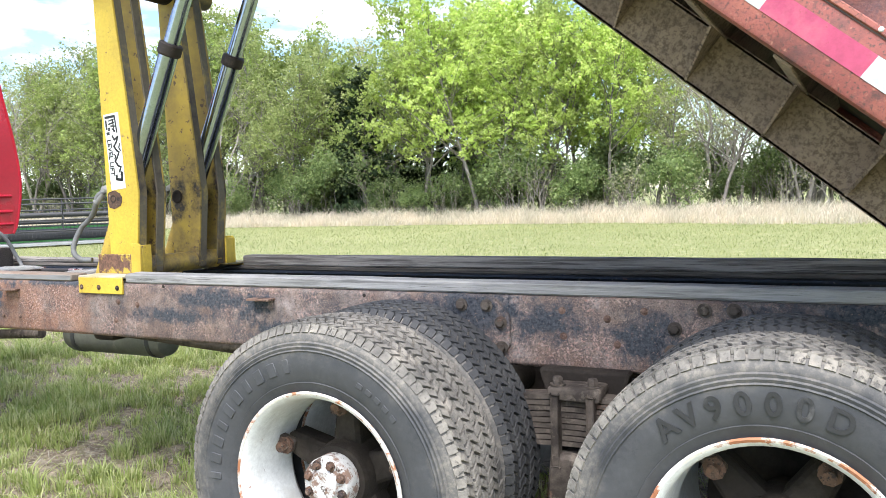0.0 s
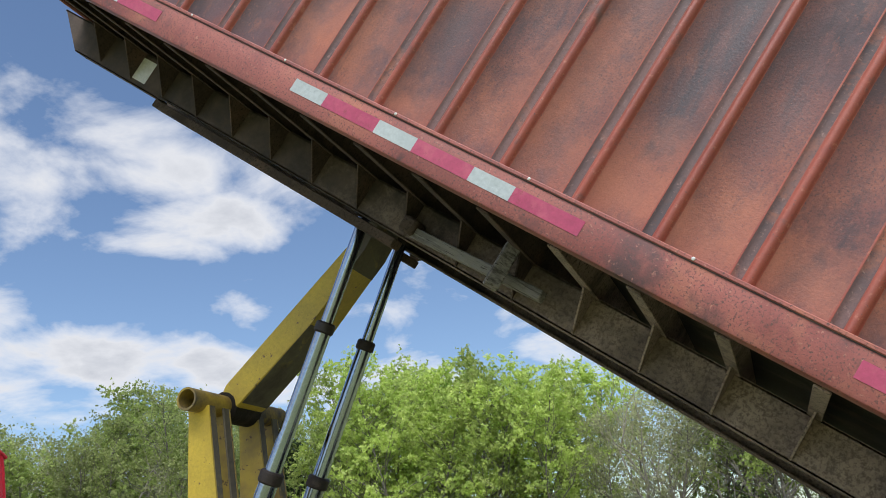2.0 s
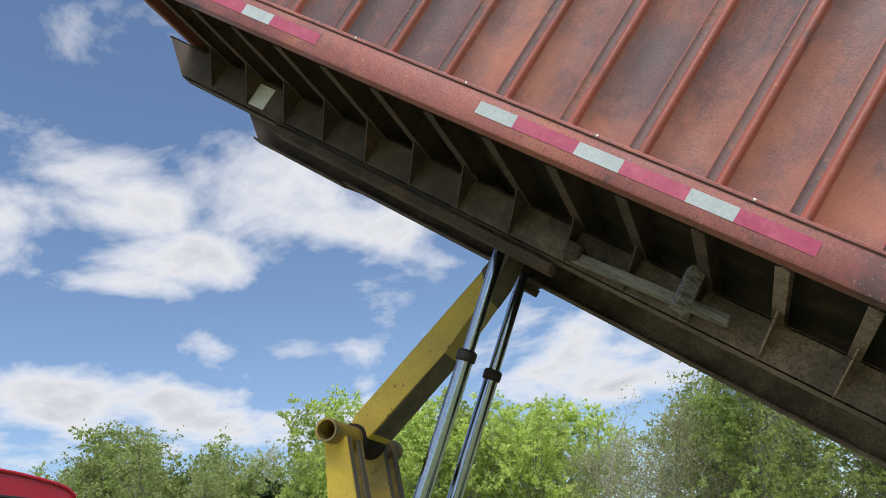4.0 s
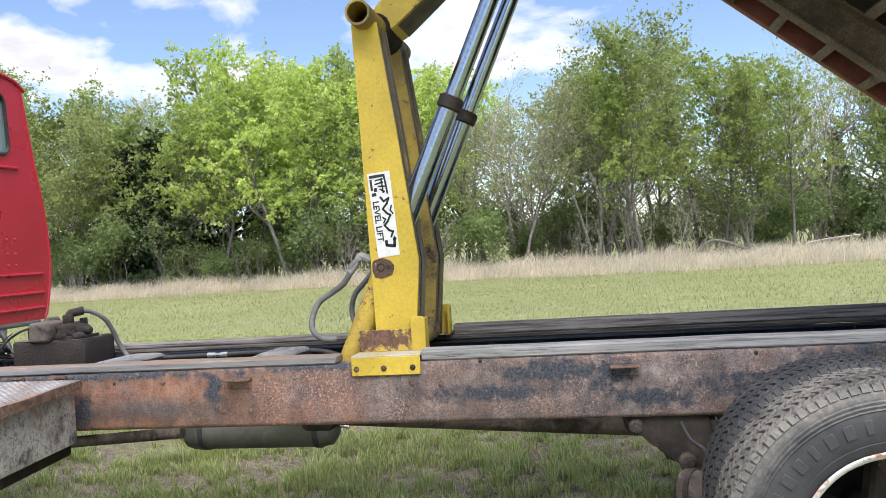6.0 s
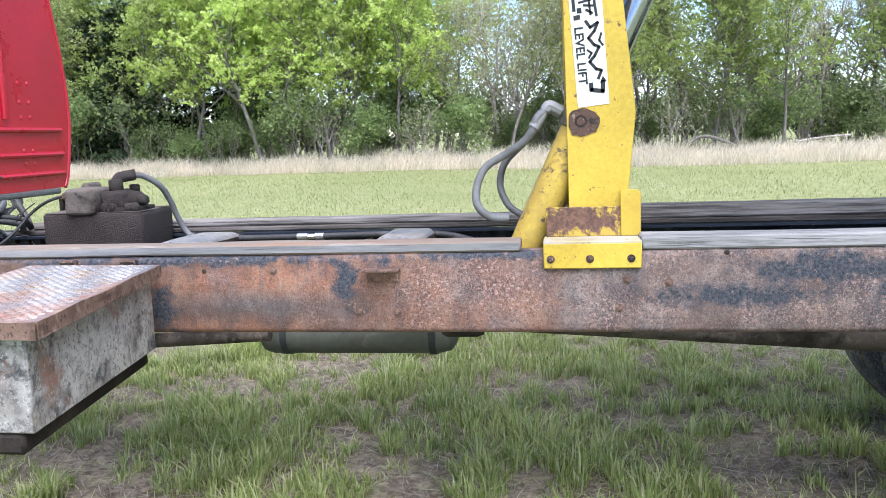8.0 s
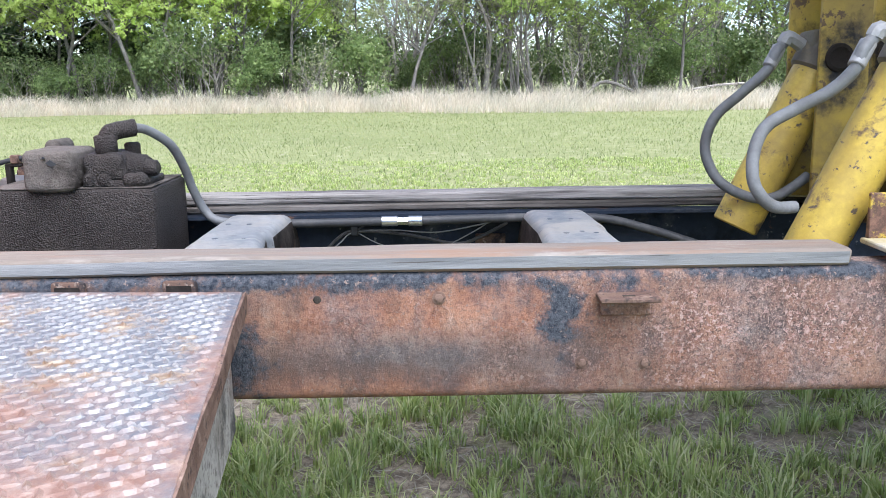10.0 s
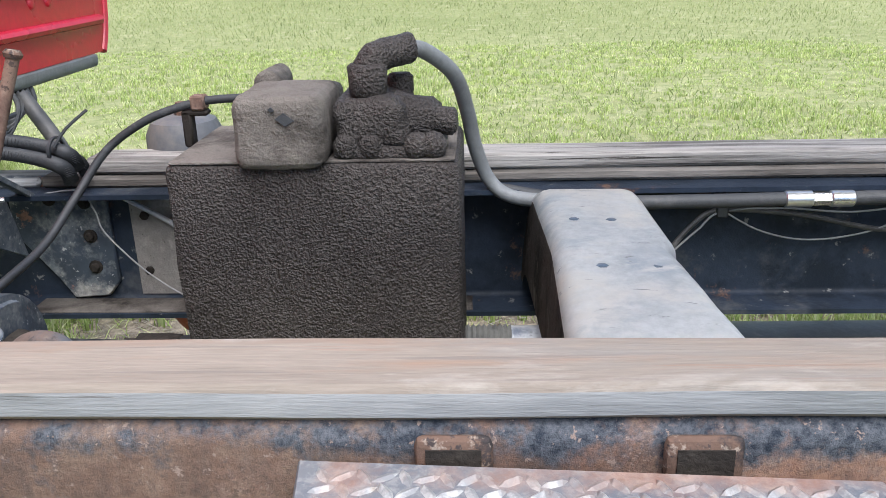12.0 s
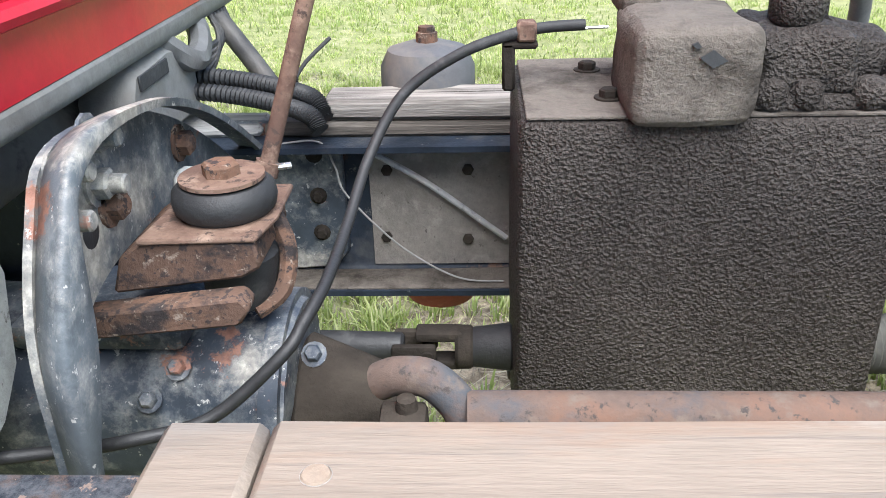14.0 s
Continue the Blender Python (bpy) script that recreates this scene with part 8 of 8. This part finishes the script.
for x in np.arange(-58, 26, 2.5):
    for row, y in enumerate((35.6, 39.2, 43.5)):
        xx, yy = x + rng.uniform(-1.2, 1.2), y + rng.uniform(-1.4, 1.4)
        end, tall, mix = next(z for z in ZONES if xx < z[0])
        words = mix.split()
        kind = rng.choice([k for k, n in zip(words[::2], words[1::2]) for _ in range(int(n))])
        plant(kind, xx, yy, 1.1 * tall * rng.uniform(0.86, 1.03) * (0.88 + 0.1 * row))
    for k in range(5 if x < -4 else 4):
        plant("shrub", x + rng.uniform(-1.3, 1.3), 34.0 + (1.3 if k < 1 and x < -4 else 12) * rng.random(), rng.uniform(1.6, 4.6))
for x in np.arange(-57, 26, 1.9):            # dark undergrowth deeper in the wood
    plant("shrub", x + rng.uniform(-0.8, 0.8), 46.5 + 2.5 * rng.random(), rng.uniform(3.4, 5.6), rng.choice((0, 2)))
# the trees that stand out: two bright ones, the budding crown behind the hoist, a cedar and a green tree before it
for kind, x, y, tall in (("bright", -15.0, 34.8, 12.4), ("bright", -18.2, 36.2, 13.2), ("bright", -12.2, 35.6, 11.2), ("olive", 0.3, 38.0, 12.6), ("olive", 3.2, 39.5, 12.4), ("mid", 1.8, 34.6, 9.3), ("mid", 6.6, 34.9, 9.8), ("bare", -3.6, 36.0, 10.6), ("cedar", -22.0, 35.0, 8.5), ("cedar", -24.5, 36.5, 8.0), ("bare", -50, 36.0, 12.8)):
    plant(kind, x, y, tall, 0)
for kind in TREES.values():
    for t in kind:
        t.location = (rng.uniform(-52, 22), 47.0 + rng.uniform(0, 3), 0)


# ---- grass ----
def blades(seed, count, x0, x1, y0, y1, h0, h1, w, lean, keep=None):
    g = np.random.RandomState(seed)
    verts, faces = [], []
    px, py = g.uniform(x0, x1, count), g.uniform(y0, y1, count)
    hh, aa, ll = g.uniform(h0, h1, count), g.uniform(0, 6.283, count), g.normal(0, lean, (count, 2))
    for i in range(count):
        x, y = px[i], py[i]
        if keep is not None and not keep(x, y, g):
            continue
        h, c, s = hh[i], math.cos(aa[i]) * w, math.sin(aa[i]) * w
        lx, ly = ll[i] * h
        j = len(verts)
        verts += [(x - c, y - s, -0.02), (x + c, y + s, -0.02), (x + lx * 0.4 + c * 0.7, y + ly * 0.4 + s * 0.7, h * 0.6), (x + lx * 0.4 - c * 0.7, y + ly * 0.4 - s * 0.7, h * 0.6), (x + lx, y + ly, h)]
        faces += [(j, j + 1, j + 2, j + 3), (j + 3, j + 2, j + 4)]
    me = bpy.data.meshes.new("blades")
    me.from_pydata(verts, [], faces)
    return me


def stuff(name, me, mat, label):
    me.materials.append(mat)
    tagged(new(name, me), label, "grass", kind="stuff")


def dead_grass(seed, count, rows_):
    """Leaning bleached stalks in drifts of uneven height; the field's edge runs nearer towards the east."""
    g = np.random.RandomState(seed)
    verts, faces = [], []
    for x, v, a, u in zip(g.uniform(-50, 34, count), g.rand(count), g.uniform(0, 6.283, count), g.rand(count)):
        edge = 30.6 - 3.6 * min(1.0, max(0.0, (x + 8) / 10)) + 0.9 * noise.noise(Vector((x * 0.35, 2.0, seed)))
        y = edge + (35.5 - edge) * v * rows_
        tall = 0.5 + 0.5 * noise.noise(Vector((x * 0.5, y * 0.7, seed))) + 0.3 * noise.noise(Vector((x * 2.1, y * 2.1, seed)))
        h = (0.16 + 0.85 * max(0.0, tall) * min(1.0, 0.25 + (y - edge) * 0.5)) * (0.55 + 0.75 * u)
        lx, ly, c, s_ = g.normal(0.12, 0.42) * h, g.normal(0, 0.35) * h, 0.011 * math.cos(a), 0.011 * math.sin(a)
        j = len(verts)
        verts += [(x - c, y - s_, -0.02), (x + c, y + s_, -0.02), (x + lx * 0.4 + c * 0.8, y + ly * 0.4 + s_ * 0.8, h * 0.62), (x + lx * 0.4 - c * 0.8, y + ly * 0.4 - s_ * 0.8, h * 0.62), (x + lx * 1.3, y + ly * 1.3, h)]
        faces += [(j, j + 1, j + 2, j + 3), (j + 3, j + 2, j + 4)]
    me = bpy.data.meshes.new("stalks")
    me.from_pydata(verts, [], faces)
    return me


stuff("tall_dead_grass", dead_grass(1, 75000, 1.0), M["straw"], "tall bleached dead grass along the woods")
stuff("wood_edge_grass", blades(4, 14000, -50, 30, 33.2, 36.5, 0.3, 0.95, 0.012, 0.3), M["edge_grass"], "grey-green grass at the foot of the woods")


def green(x, y):
    return noise.noise(Vector((x * 1.3, y * 1.3, 3))) * 0.7 + 0.8 * noise.noise(Vector((x * 4.6, y * 4.6, 8)))


def tufted(seed, count, x0, x1, y0, y1, limit, h0, h1, w, per):
    """Clumps of blades that spring from one root and fan out, where the ground is green enough."""
    g = np.random.RandomState(seed)
    verts, faces = [], []
    for _ in range(count):
        x, y = g.uniform(x0, x1), g.uniform(y0, y1)
        v = green(x, y) + g.normal(0, 0.16)
        if v < limit:
            continue
        big = h0 + (h1 - h0) * min(1.0, max(0.0, (v - limit) * 1.3)) * g.uniform(0.5, 1.1)
        for _ in range(g.randint(per // 2, per)):
            a, h = g.uniform(0, 6.283), big * g.uniform(0.45, 1.0)
            dx, dy = math.cos(a), math.sin(a)
            out, r = h * abs(g.normal(0, 0.75)), g.uniform(0, 0.035)
            c, s, bx, by = -dy * w, dx * w, x + dx * r, y + dy * r
            j = len(verts)
            verts += [(bx - c, by - s, -0.03), (bx + c, by + s, -0.03), (bx + dx * out * 0.35 + c * 0.75, by + dy * out * 0.35 + s * 0.75, h * 0.62), (bx + dx * out * 0.35 - c * 0.75, by + dy * out * 0.35 - s * 0.75, h * 0.62), (bx + dx * out, by + dy * out, h)]
            faces += [(j, j + 1, j + 2, j + 3), (j + 3, j + 2, j + 4)]
    me = bpy.data.meshes.new("tufts")
    me.from_pydata(verts, [], faces)
    return me


def litter(seed, count, x0, x1, y0, y1):
    """Dead stalks and leaf bits lying flat."""
    g = np.random.RandomState(seed)
    verts, faces = [], []
    for _ in range(count):
        x, y, a, l, w = g.uniform(x0, x1), g.uniform(y0, y1), g.uniform(0, 6.283), g.uniform(0.012, 0.05), g.uniform(0.0008, 0.0022)
        dx, dy, z, dz = math.cos(a) * l, math.sin(a) * l, 0.03 * noise.noise(Vector((x * 0.7, y * 0.7, 0))) + g.uniform(0.004, 0.022), g.normal(0, 0.008)
        c, s = -math.sin(a) * w, math.cos(a) * w
        j = len(verts)
        verts += [(x - dx - c, y - dy - s, z - dz), (x - dx + c, y - dy + s, z - dz), (x + dx + c, y + dy + s, z + dz + 0.002), (x + dx - c, y + dy - s, z + dz)]
        faces.append((j, j + 1, j + 2, j + 3))
    me = bpy.data.meshes.new("litter")
    me.from_pydata(verts, [], faces)
    return me


stuff("meadow_grass", tufted(2, 17000, -7.5, 2.5, -0.6, 5.2, -0.1, 0.05, 0.19, 0.0042, 24), M["turf"], "uneven tufts of green grass under the truck")
stuff("sparse_grass", blades(5, 30000, -8.5, 3.5, -1.0, 6.5, 0.012, 0.045, 0.0026, 1.5), M["turf"], "short sparse grass between the tufts")
stuff("dry_litter", litter(6, 60000, -7.5, 2.5, -0.6, 5.2), M["litter"], "dry grey-brown grass litter on bare earth")
stuff("meadow_tufts", tufted(7, 15000, -9.5, 2.5, 5.0, 12.0, -0.25, 0.025, 0.075, 0.0045, 11), M["turf"], "grass tufts in the field behind the truck")
stuff("field_grass", blades(3, 110000, -34, 22, 5.0, 30.6, 0.03, 0.085, 0.006, 0.9), M["grass"], "short green grass of the open field")
